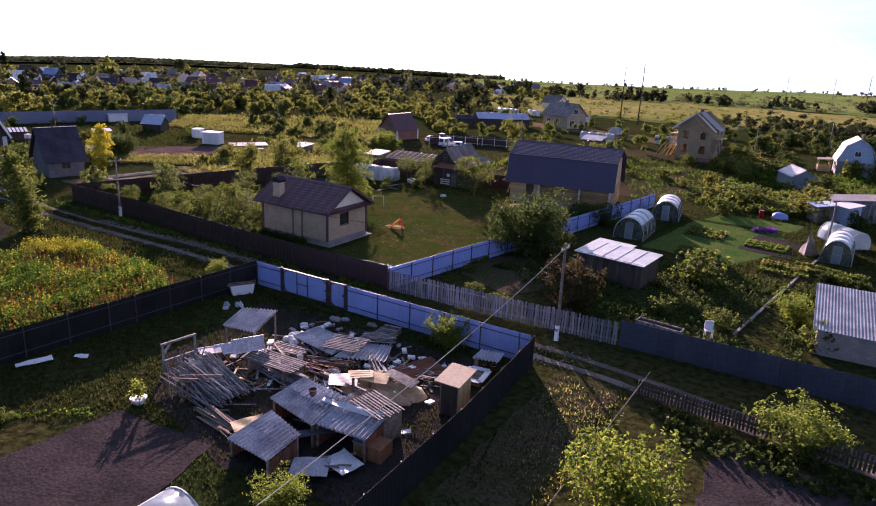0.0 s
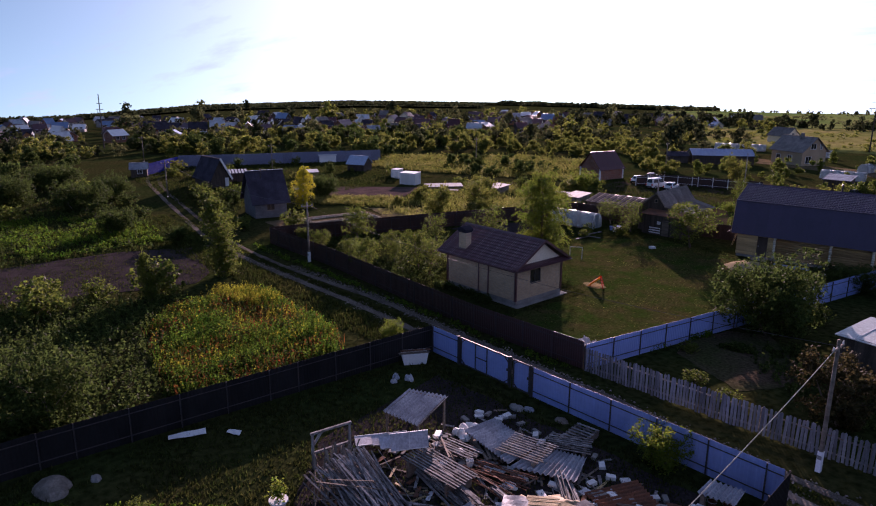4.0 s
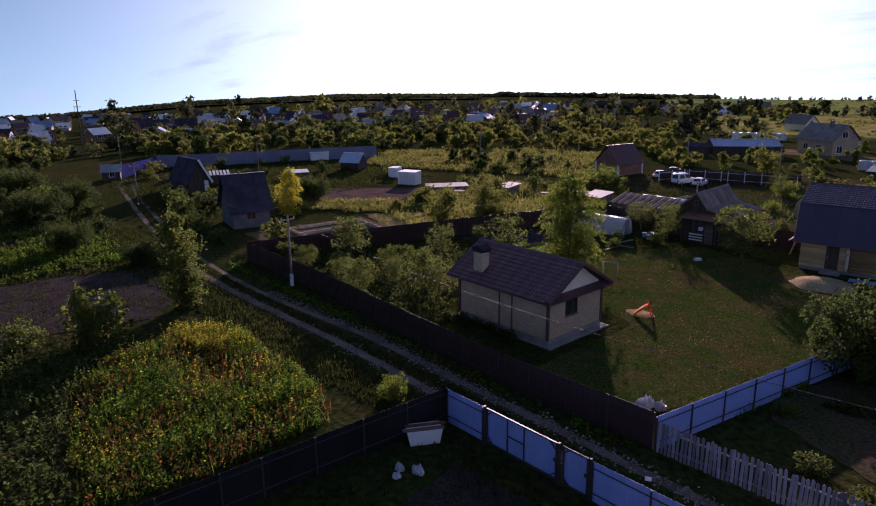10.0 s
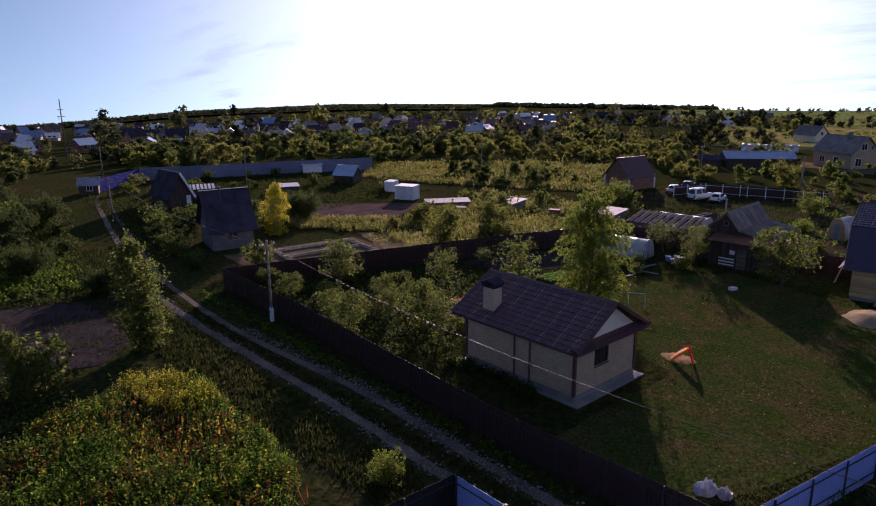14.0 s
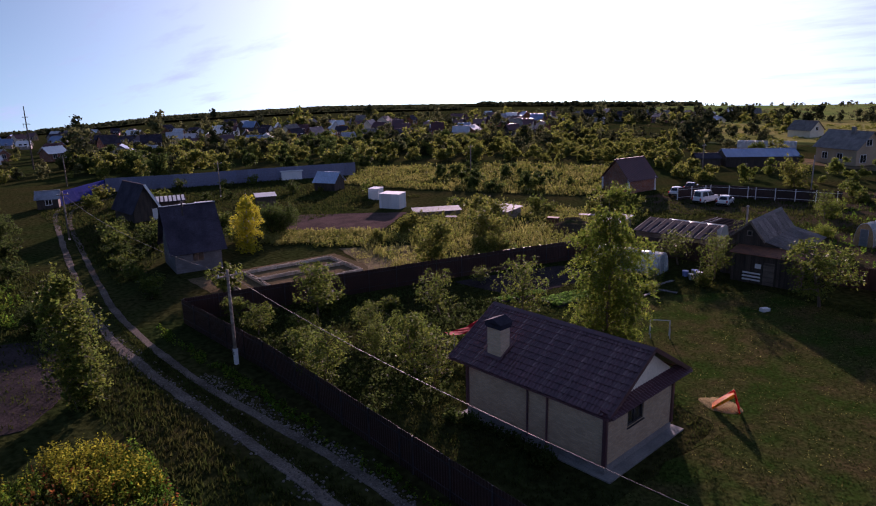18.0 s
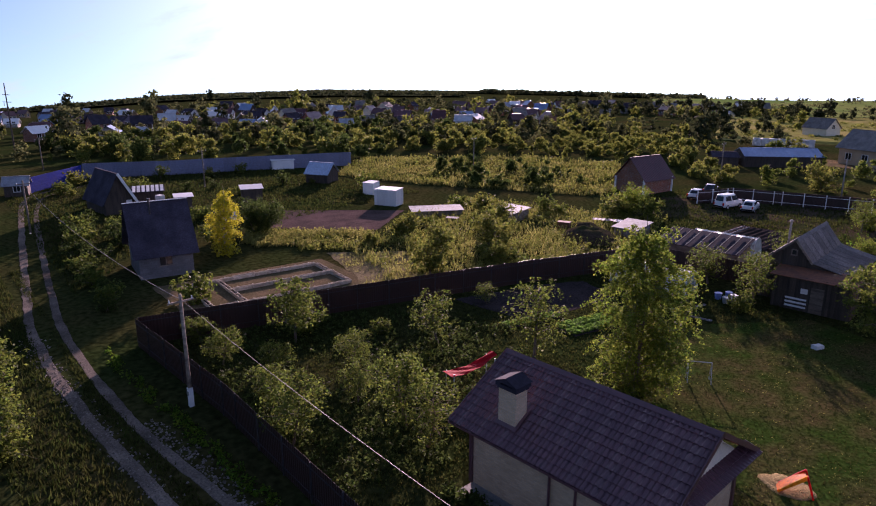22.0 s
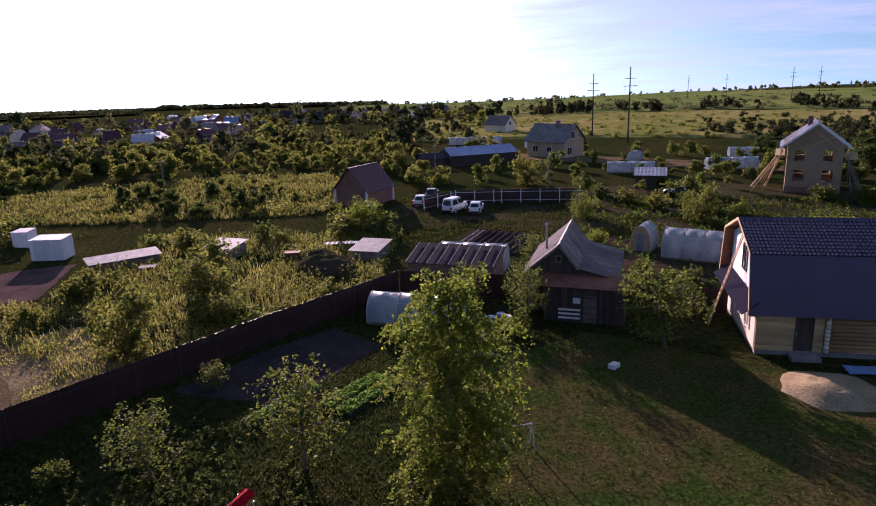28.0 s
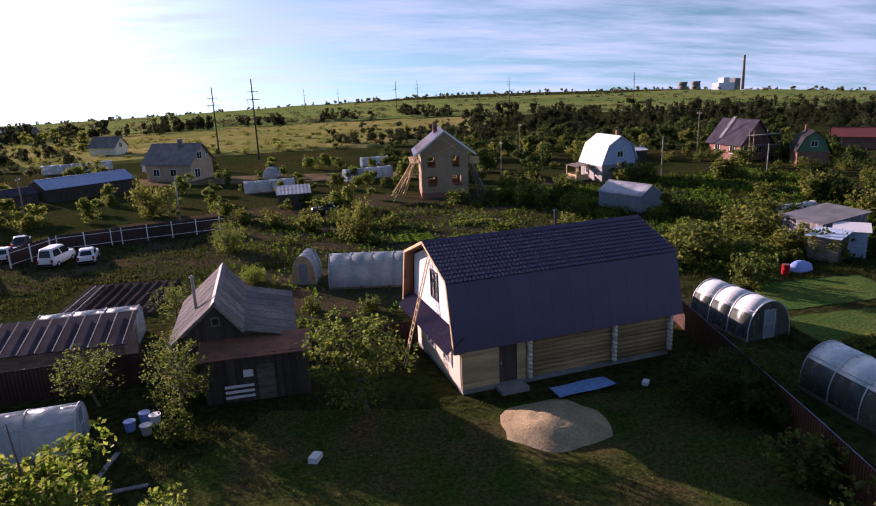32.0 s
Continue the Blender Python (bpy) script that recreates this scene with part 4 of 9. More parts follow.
def cream_house():
    """Single-storey house: x along the ridge."""
    L, D = 8.55, 6.0
    h = thing("house", -8.6, 0, 0, 0, "small cream brick house with brown metal tile roof and brick chimney", "house")
    part("footing", MB().box(-0.3, L + 0.55, -0.35, D + 0.4, 0, 0.08).box(-0.02, L + 0.02, -0.02, D + 0.02, 0.1, 0.45), "concrete", h, "grey concrete footing and apron")
    H, z0 = 2.85, 0.44
    part("wall", wall_with_holes(L, H, []), "brick_cream", h, m=pose(0, 0, z0))
    part("wall", wall_with_holes(L, H, [(2.2, 3.4, 0.9, 2.2), (5.5, 6.5, 0.0, 2.1)]), "brick_cream", h, m=pose(L, D, z0, 0, 0, 180))
    part("wall", wall_with_holes(D - 0.6, H, [(1.55, 2.95, 1.25, 2.45)]), "brick_cream", h, m=pose(L, 0.3, z0, 0, 0, 90))
    part("wall", wall_with_holes(D - 0.6, H, []), "brick_cream", h, m=pose(0, D - 0.3, z0, 0, 0, -90))
    window(h, L, 1.85, z0 + 1.25, 1.4, 1.2, 90, "steel_dark", 1, "dark framed window")
    window(h, L - 2.2, D, z0 + 0.9, 1.2, 1.3, 180, "steel_dark")
    part("door", MB().box(5.5, 6.5, 0.1, 0.16, 0, 2.1), "steel_dark", h, m=pose(L, D, z0, 0, 0, 180))
    for x, y in ((0, 0), (L, 0), (L, D), (0, D)):
        part("corner_trim", MB().box(x - 0.09, x + 0.09, y - 0.09, y + 0.09, z0, z0 + H), "roof_brown", h)
    for x in (4.15, 5.35):
        part("drainpipe", MB().cyl((x, -0.08, 0.3), (x, -0.08, z0 + H), 0.055), "roof_brown", h, "brown drainpipe")
    ze, zr, oy, ox = 3.28, 5.42, 0.62, 0.62
    yr = D / 2
    run = yr + oy
    slope = math.atan2(zr - ze, run)
    ln = math.hypot(run, zr - ze)
    n = 9
    w = (L + ox + 0.75) / n
    me = tile_sheet(w, ln).mesh("roof_sheet")
    me.materials.append(M["roof_brown"])
    for i in range(n):
        part("roof_sheet", me, "roof_brown", h, m=pose(-0.75 + i * w, -oy, ze, math.degrees(slope)))
        part("roof_sheet", me, "roof_brown", h, m=pose(-0.75 + (i + 1) * w, D + oy, ze, math.degrees(slope), 0, 180))
    part("ridge_cap", MB().prism([(yr - 0.2, zr - 0.05), (yr, zr + 0.09), (yr + 0.2, zr - 0.05)], "x", -0.8, L + ox), "roof_brown", h)
    for x in (0.05, L - 0.05):
        part("gable", MB().prism([(0.0, z0 + H), (D, z0 + H), (yr, zr - 0.12)], "x", x - 0.1, x + 0.1), "cream", h, "pale boarded gable")
    # small pent roof across the gable end
    pm = tile_sheet(D + 2 * oy, 0.75).mesh("pent_roof")
    part("pent_roof", pm, "roof_brown", h, m=pose(L + ox + 0.12, -oy, ze - 0.02, 22, 0, 90))
    for y in (-oy, D + oy):
        part("gutter", MB().box(-0.8, L + ox, y - 0.06, y + 0.06, ze - 0.1, ze - 0.01), "roof_brown", h)
    for s in (-0.78, L + ox - 0.02):
        fm = MB()
        fm.bar((s, -oy, ze), (s, yr, zr), 0.05, 0.2).bar((s, D + oy, ze), (s, yr, zr), 0.05, 0.2)
        part("verge_board", fm, "roof_brown", h)
    c = part("chimney", MB().box(1.25, 2.15, 0.2, 0.9, 3.2, 5.4), "brick_cream", h, "cream brick chimney")
    part("flashing", MB().prism([(0.05, 3.62), (1.05, 4.2), (1.05, 4.34), (0.05, 3.76)], "x", 1.13, 2.27), "roof_brown", c)
    part("cap", MB().box(1.15, 2.25, 0.1, 1.0, 5.4, 5.5).box(1.2, 2.2, 0.15, 0.95, 5.3, 5.4).box(1.15, 1.4, 0.1, 1.0, 5.5, 5.6).box(2.0, 2.25, 0.1, 1.0, 5.5, 5.6).prism([(1.1, 5.6), (1.7, 5.85), (2.3, 5.6)], "y", 0.05, 1.05), "felt", c, "dark pitched chimney cap")
    part("flue", MB().box(1.4, 2.0, 0.35, 0.75, 5.5, 5.56), "void", c)
    return h


def log_house():
    L, D = 13.1, 8.2
    h = thing("log_house", 3.85, 32.0, 0, 9, "log house with dark plum gambrel roof and ladder at the gable", "house")
    part("footing", MB().box(0.06, L - 0.06, 0.06, D - 0.06, 0, 0.3), "concrete", h)
    # plank porch end, then round logs
    for i in range(17):
        z = 0.3 + i * 0.15
        for a, b in ((0.02, 2.15), (3.2, 3.75)):
            part("plank", MB().box(a, b, 0.0, 0.04, z, z + 0.145), "wood_pale", h)
    part("porch_wall", MB().box(0.02, 2.15, 0.045, 0.2, 0.3, 2.9).box(3.2, 3.75, 0.045, 0.2, 0.3, 2.9).box(2.15, 3.2, 0.045, 0.2, 2.45, 2.9), "wood_old", h)
    d = part("door", MB().box(2.18, 3.17, 0.06, 0.12, 0.32, 2.42), "wood_black", h, "dark brown entrance door")
    part("handle", MB().bar((2.28, 0.02, 1.3), (2.28, 0.02, 1.5), 0.03), "zinc", d)
    part("door_step", MB().box(1.9, 3.5, -0.9, 0, 0, 0.22), "concrete", h)
    for a, b, in ((3.9, 9.2), (9.2, 12.95)):
        me = MB().cyl((a, 0, 0), (b, 0, 0), 0.14, n=10).mesh("log", True)
        me.materials.append(M["wood_log"])
        for i in range(10):
            part("log", me, "wood_log", h, m=pose(0, 0.12, 0.44 + i * 0.25))
    en = MB().cyl((0, -0.28, 0), (0, 0.1, 0), 0.135, 0.135, 10).mesh("log_end", True)
    en.materials.append(M["log_end"])
    for x in (3.9, 9.2, 12.95):
        for i in range(10):
            part("log_end", en, "log_end", h, "pale sawn log end" if i == 0 else "", m=pose(x, 0.05, 0.44 + i * 0.25))
    me = MB().cyl((0, 0, 0), (0, D, 0), 0.14, n=10).mesh("log", True)
    me.materials.append(M["wood_log"])
    for i in range(10):
        part("log", me, "wood_log", h, m=pose(L - 0.15, 0, 0.32 + i * 0.25))
    part("back_wall", MB().box(0, L, D - 0.2, D, 0.3, 2.9), "wood_log", h)
    # gambrel section: eave, break, ridge
    E, B, R = (-0.45, 2.6), (0.45, 6.15), (D / 2, 7.5)
    # gable walls
    prof = [(0.05, 2.8), (0.55, 5.95), (D / 2, 7.25), (D - 0.55, 5.95), (D - 0.05, 2.8)]
    part("gable_wall", MB().prism(prof, "x", 0.05, 0.2), "white", h, "white boarded gable wall")
    part("gable_wall", MB().prism(prof, "x", L - 0.2, L - 0.05), "wood_pale", h)
    part("lower_gable_wall", MB().box(0, 0.15, 0.2, D, 0.3, 2.9), "cream", h, "pale sunlit boarded porch wall")
    for y in (1.4, 4.2):
        window(h, 0.0, y + 1.3, 1.1, 1.3, 1.3, -90, "white", 1, back=0.0)
    window(h, 0.05, 4.6, 4.2, 1.2, 1.6, -90, "steel_dark", 1, "dark gable window", back=0.0)
    # corrugated pent roof over the gable
    n = int(D / 0.16)
    part("pent_roof", MB().sheet((-0.95, -0.4, 2.62), (-0.95, D + 0.3, 2.62), (0.05, D + 0.3, 3.35), (0.05, -0.4, 3.35), 0.02, n * 2, 1,
                                 lambda u, v: 0.022 * math.cos(u * n * 6.283)), "roof_plum", h, "corrugated pent roof")
    for sgn in (0, 1):
        y = lambda p: p if not sgn else D - p
        x0, x1 = -0.55, L + 0.45
        # lower panels: broad plain sheets
        k = 12
        for i in range(k):
            a, b = x0 + (x1 - x0) * i / k, x0 + (x1 - x0) * (i + 1) / k
            q = [(a, y(E[0]), E[1]), (b, y(E[0]), E[1]), (b, y(B[0]), B[1]), (a, y(B[0]), B[1])]
            part("roof_panel", MB().sheet(*(q if not sgn else q[::-1]), 0.02, 6, 1, lambda u, v: 0.008 if u < 0.03 else 0.0), "roof_plum", h)
        run, rise = R[0] - B[0] + 0.1, R[1] - B[1] + 0.03
        ln, sl = math.hypot(run, rise), math.degrees(math.atan2(rise, run))
        w = (x1 - x0) / k
        me = tile_sheet(w, ln).mesh("roof_sheet")
        me.materials.append(M["roof_plum"])
        for i in range(k):
            if sgn:
                part("roof_sheet", me, "roof_plum", h, m=pose(x0 + (i + 1) * w, D - B[0] + 0.1, B[1] - 0.02, sl, 0, 180))
            else:
                part("roof_sheet", me, "roof_plum", h, m=pose(x0 + i * w, B[0] - 0.1, B[1] - 0.02, sl))
    pts = [E, B, R, (D - B[0], B[1]), (D - E[0], E[1])]
    for i in range(4):
        (a, b), (c, d2) = pts[i], pts[i + 1]
        part("soffit", MB().sheet((-0.53, a, b - 0.06), (0.05, a, b - 0.06), (0.05, c, d2 - 0.06), (-0.53, c, d2 - 0.06), 0.03), "plank_wall", h, "orange-brown boarded soffit" if i == 0 else "")
        part("verge_board", MB().bar((-0.56, a, b), (-0.56, c, d2), 0.03, 0.16), "wood_pale", h)
    part("ridge_cap", MB().prism([(R[0] - 0.2, R[1] - 0.03), (R[0], R[1] + 0.1), (R[0] + 0.2, R[1] - 0.03)], "x", -0.55, L + 0.45), "roof_plum", h)
    pipe = part("flue_pipe", MB().cyl((8.6, 5.6, 6.6), (8.6, 5.6, 8.1), 0.09), "steel_dark", h, "dark steel flue pipe")
    part("cowl", MB().cyl((8.6, 5.6, 8.1), (8.6, 5.6, 8.2), 0.17, 0.05), "steel_dark", pipe)
    return h


def shed(name, x, y, rz, w, d, h, rise, wall_mat, roof_mat, label, category="shed", roof="gable", over=0.25, doors=(), wins=(), slats=0.0, waves=0, group=""):
    """A small building: w along its ridge (x), d deep, walls h high."""
    s = thing(name, x, y, ground_z(x, y), rz, label, category, group)
    t = 0.12
    if slats:
        n = int(w / slats)
        me = MB().box(0, slats * 0.94, 0, 0.025, 0, h).mesh("board")
        me.materials.append(M[wall_mat])
        for i in range(n):
            part("board", me, wall_mat, s, m=pose(i * w / n, -0.03, 0.02 + random.uniform(0, 0.03)))
        for i in range(int(d / slats)):
            part("board", me, wall_mat, s, m=pose(w + 0.03, i * slats, 0.02, 0, 0, 90))
            part("board", me, wall_mat, s, m=pose(-0.03, (i + 1) * slats, 0.02, 0, 0, -90))
    part("wall", MB().box(0, w, 0, t, 0, h), wall_mat, s)
    part("wall", MB().box(0, w, d - t, d, 0, h), wall_mat, s)
    if roof == "gable":
        for a in (0, w - t):
            part("gable_wall", MB().prism([(t, 0), (d - t, 0), (d - t, h), (d / 2, h + rise - 0.05), (t, h)], "x", a, a + t), wall_mat, s)
        k = rise / (d / 2)
        for a, b in ((-over, d / 2), (d + over, d / 2)):
            q = [(-over, a, h - over * k), (w + over, a, h - over * k), (w + over, b, h + rise), (-over, b, h + rise)]
            if b < a:
                q = [q[1], q[0], q[3], q[2]]
            nw = int(waves * (w + 2 * over)) if waves else 0
            part("roof", MB().sheet(*q, 0.05, max(1, nw * 4), 1, (lambda u, v: 0.013 * math.cos(u * nw * 6.283)) if nw else None), roof_mat, s)
        part("ridge_cap", MB().bar((-over, d / 2, h + rise + 0.02), (w + over, d / 2, h + rise + 0.02), 0.22, 0.05), roof_mat, s)
    else:
        for a in (0, w - t):
            part("side_wall", MB().prism([(t, 0), (d - t, 0), (d - t, h + rise), (t, h)], "x", a, a + t), wall_mat, s)
        part("back_wall", MB().box(t, w - t, d - t, d - 0.01, h, h + rise), wall_mat, s)
        nw = int(waves * (w + 2 * over)) if waves else 0
        k = rise / d
        part("roof", MB().sheet((-over, -over, h - over * k + 0.03), (w + over, -over, h - over * k + 0.03), (w + over, d + over, h + rise + over * k + 0.03), (-over, d + over, h + rise + over * k + 0.03),
                                0.05, max(1, nw * 4), 1, (lambda u, v: 0.013 * math.cos(u * nw * 6.283)) if nw else None), roof_mat, s)
    for dx, dw, dh, dm in doors:
        part("door", MB().box(dx, dx + dw, -0.06, 0.0, 0.03, dh), dm, s)
    for side, wx, wz, ww, wh in wins:
        if side == "f":
            window(s, wx, -0.02, wz, ww, wh, 0, "white", 1, back=0.0)
        elif side == "r":
            window(s, w + 0.02, wx, wz, ww, wh, 90, "white", 1, back=0.0)
        else:
            window(s, -0.02, wx + ww, wz, ww, wh, -90, "white", 1, back=0.0)
    return s


def greenhouse(x, y, rz, length, width, height, label, door=True, end_mat="poly", dim=0):
    """A polycarbonate tunnel with steel hoops; length along x."""
    g = thing("greenhouse", x, y, ground_z(x, y), rz, label, "greenhouse", "greenhouses")
    n = 14
    wall = height * 0.3
    prof = [(width / 2 * math.cos(math.pi * k / n), wall * 0 + height * math.sin(math.pi * k / n) ** 0.75) for k in range(n + 1)]
    secs = max(2, round(length / 2.0))
    for s in range(secs):
        a, b = length * s / secs, length * (s + 1) / secs
        def shell(i, j):
            m = j - i + 1
            v = [(q, p[0] * c, p[1] * e) for c, e in ((1, 1), (0.985, 0.99)) for q in (a, b) for p in prof[i:j + 1]]
            f = []
            for k in range(m - 1):
                f += [(k, k + 1, m + k + 1, m + k), (3 * m + k, 3 * m + k + 1, 2 * m + k + 1, 2 * m + k), (k + 1, k, 2 * m + k, 2 * m + k + 1), (m + k, m + k + 1, 3 * m + k + 1, 3 * m + k)]
            return MB().add(v, f)

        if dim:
            # top light and side shade put into colour: pale opaque vault, dark sides
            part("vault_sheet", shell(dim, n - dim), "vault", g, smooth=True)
            part("side_panel", shell(0, dim), "poly_shade", g, smooth=True)
            part("side_panel", shell(n - dim, n), "poly_shade", g, smooth=True)
        else:
            part("panel", shell(0, n), "poly", g, smooth=True)
    for s in range(secs + 1):
        a = length * s / secs
        v = [(a + e, p[0] * k, p[1] * k) for p in prof for e, k in ((-0.022, 0.995), (0.022, 0.995), (0.022, 1.02), (-0.022, 1.02))]
        f = [(4 * k + e, 4 * k + (e + 1) % 4, 4 * k + 4 + (e + 1) % 4, 4 * k + 4 + e) for k in range(n) for e in range(4)]
        part("hoop", MB().add(v, f + [(3, 2, 1, 0), (4 * n, 4 * n + 1, 4 * n + 2, 4 * n + 3)]), "zinc", g)
    for a in (0.02, length - 0.02):
        part("end_panel", MB().prism(prof, "x", a - 0.01, a + 0.01), end_mat, g)
        if door:
            e = -0.03 if a < 1 else 0.03
            d = part("door", MB().box(a + e - 0.01, a + e + 0.01, -0.4, 0.4, 0.05, 1.85), "poly", g)
            fr = MB()
            for p, q in (((-0.4, 0.05), (-0.4, 1.85)), ((0.4, 0.05), (0.4, 1.85)), ((-0.4, 1.85), (0.4, 1.85)), ((-0.4, 1.0), (0.4, 1.0))):
                fr.bar((a + 1.4 * e, *p), (a + 1.4 * e, *q), 0.045)
            part("frame", fr, "zinc", d)
    for sy in (-1, 1):
        part("base_board", MB().box(0, length, sy * width / 2 - 0.04, sy * width / 2 + 0.04, 0, 0.18), "wood_old", g)
        part("rail", MB().bar((0, sy * width * 0.36, height * 0.78), (length, sy * width * 0.36, height * 0.78), 0.035), "zinc", g)
    return g


cream_house()
log_house()

# neighbours beyond the back of the house plot
def garden_house():
    """Dark house with its gable to the lawn: one steep slope, and one that flattens out over the side rooms."""
    h = thing("garden_house", -8.7, 36.2, 0, 4, "dark wooden garden house with grey slate roof", "house")
    L = 7.8
    prof = [(-2.4, 0.0), (3.6, 0.0), (3.6, 2.75), (1.3, 3.3), (0.0, 5.0), (-2.4, 3.0)]
    part("gable_wall", MB().prism(prof, "y", 0.0, 0.14), "wood_black", h)
    part("gable_wall", MB().prism(prof, "y", L - 0.14, L), "wood_black", h)
    part("side_wall", MB().box(-2.4, -2.26, 0.14, L - 0.14, 0, 2.95), "wood_black", h)
    part("side_wall", MB().box(3.46, 3.6, 0.14, L - 0.14, 0, 2.7), "wood_black", h)
    me = MB().box(0, 0.19, -0.03, 0, 0, 1).mesh("board")
    me.materials.append(M["wood_black"])
    for i in range(30):
        x = -2.4 + i * 0.2
        top = min(3.0 + (x + 2.4) * 0.83, 5.0) if x < 0 else max(5.0 - (x + 0.2) * 1.3, 3.3 - max(0, x + 0.2 - 1.3) * 0.24)
        part("board", me, "wood_black", h, m=pose(x, 0, 0) @ Matrix.Diagonal((1, 1, max(0.5, top - 0.12), 1)))
    window(h, -0.28, -0.05, 3.8, 0.38, 0.42, 0, "wood_old", 0, back=0.0)
    for (xa, za), (xb, zb) in (((-2.75, 2.78), (0.0, 5.12)), ((1.35, 3.42), (0.0, 5.12)), ((4.2, 2.72), (1.35, 3.42))):
        n = 7
        for j in range(n):
            y0, y1 = -0.35 + (L + 0.7) * j / n, -0.35 + (L + 0.7) * (j + 1) / n + 0.06
            q = [(xa, y1, za), (xa, y0, za), (xb, y0, zb), (xb, y1, zb)]
            if xa > xb:
                q = [q[1], q[0], q[3], q[2]]
            part("roof_sheet", MB().sheet(*q, 0.025, 28, 1, lambda u, v: 0.022 * math.cos(u * 6.283 * 7)), "slate_old", h)
    part("ridge_cap", MB().prism([(-0.22, 5.0), (0, 5.22), (0.2, 4.98)], "y", -0.38, L + 0.38), "slate_old", h)
    for a, b in (((-2.75, 2.72), (0, 5.04)), ((0, 5.04), (1.35, 3.36))):
        part("verge_board", MB().bar((a[0], -0.36, a[1]), (b[0], -0.36, b[1]), 0.04, 0.16), "wood_old", h)
    fl = part("flue_pipe", MB().cyl((-1.3, 2.6, 3.8), (-1.3, 2.6, 5.9), 0.09, 0.09, 10), "concrete", h, "pale grey flue pipe")
    part("cowl", MB().cyl((-1.3, 2.6, 5.9), (-1.3, 2.6, 6.02), 0.17, 0.05, 10), "concrete", fl)


garden_house()
shed("veranda", -9.4, 34.3, 2, 5.4, 1.8, 2.6, 0.3, "wood_black", "rust", "dark boarded veranda with rusty lean-to roof", "shed", "lean", doors=[(2.7, 0.9, 2.0, "wood_old")], slats=0.2)
ob = shed("outbuilding", -22.4, 40.2, 2, 7.5, 3.2, 1.8, 0.75, "wood_old", "felt", "low brown outbuilding with dark lean-to roof and pale battens", "shed", "lean")
for i in range(9):
    part("batten", MB().bar((-0.1 + i * 0.95, -0.25, 1.83), (-0.1 + i * 0.95, 3.4, 2.68), 0.06, 0.03), "form_board", ob)
greenhouse(-21.3, 45.6, 4, 6.0, 2.6, 2.3, "pale film greenhouse behind the outbuilding", door=False)
greenhouse(-21.3, 31.3, 6, 6.6, 2.6, 2.0, "white polycarbonate tunnel greenhouse inside the brown fence")
greenhouse(-2.3, 54.6, -10, 7.0, 3.2, 2.6, "long polycarbonate tunnel greenhouse behind the log house", door=False)
greenhouse(-4.6, 55.0, 78, 2.6, 2.0, 2.5, "short polycarbonate greenhouse with open wooden end", end_mat="wood_pale")
greenhouse(23.6, 34.6, 98, 5.2, 3.2, 2.4, "tunnel greenhouse with light painted on its vaulted roof and shade on its side walls", end_mat="poly_shade", dim=3)
greenhouse(22.6, 22.8, 92, 5.6, 3.2, 2.4, "tunnel greenhouse with bright vaulted roof and pale door", end_mat="poly_shade", dim=3)
greenhouse(42.0, 27.5, 88, 5.5, 2.8, 2.4, "tunnel greenhouse with bright vault on the vegetable plot", end_mat="poly_shade", dim=3)


# ---- trees and bushes ----
def leaf_mesh(name, centres, size, rng, droop=0.0, aspect=1.7):
    """Many small leaves, each a bent pair of triangles, round the given centres."""
    n = len(centres)
    a = rng.normal(size=(n, 3))
    a[:, 2] = a[:, 2] * 0.6 - droop
    a /= np.linalg.norm(a, axis=1, keepdims=True)
    b = np.cross(a, rng.normal(size=(n, 3)))
    b /= np.linalg.norm(b, axis=1, keepdims=True)
    s = (size * rng.uniform(0.55, 1.35, n))[:, None]
    v = np.stack([centres - a * s * aspect / 2, centres + b * s / 2, centres + a * s * aspect / 2, centres - b * s / 2], 1).reshape(-1, 3)
    me = bpy.data.meshes.new(name)
    me.from_pydata(v.tolist(), [], np.arange(4 * n).reshape(n, 4).tolist())
    me.update()
    return me


def radius_at(t, style):
    if style == "tall":
        return max(0.10, min(1.0, (t + 0.05) ** 0.4) * (1 - t ** 3.0))
    return max(0.12, math.sqrt(max(0.0, 1 - (1.75 * t - 0.8) ** 2)))


def uneven(p, seed):
    """A smooth swell between -1 and 1 over space, for ragged crowns."""
    return (np.sin(p[:, 0] * 1.9 + seed) * np.cos(p[:, 1] * 2.3 + seed * 1.7) + np.sin(p[:, 2] * 2.6 + seed * 0.6 + p[:, 0]) + 0.6 * np.sin(p[:, 1] * 4.7 + p[:, 2] * 3.9 + seed * 2.1)) / 2.6


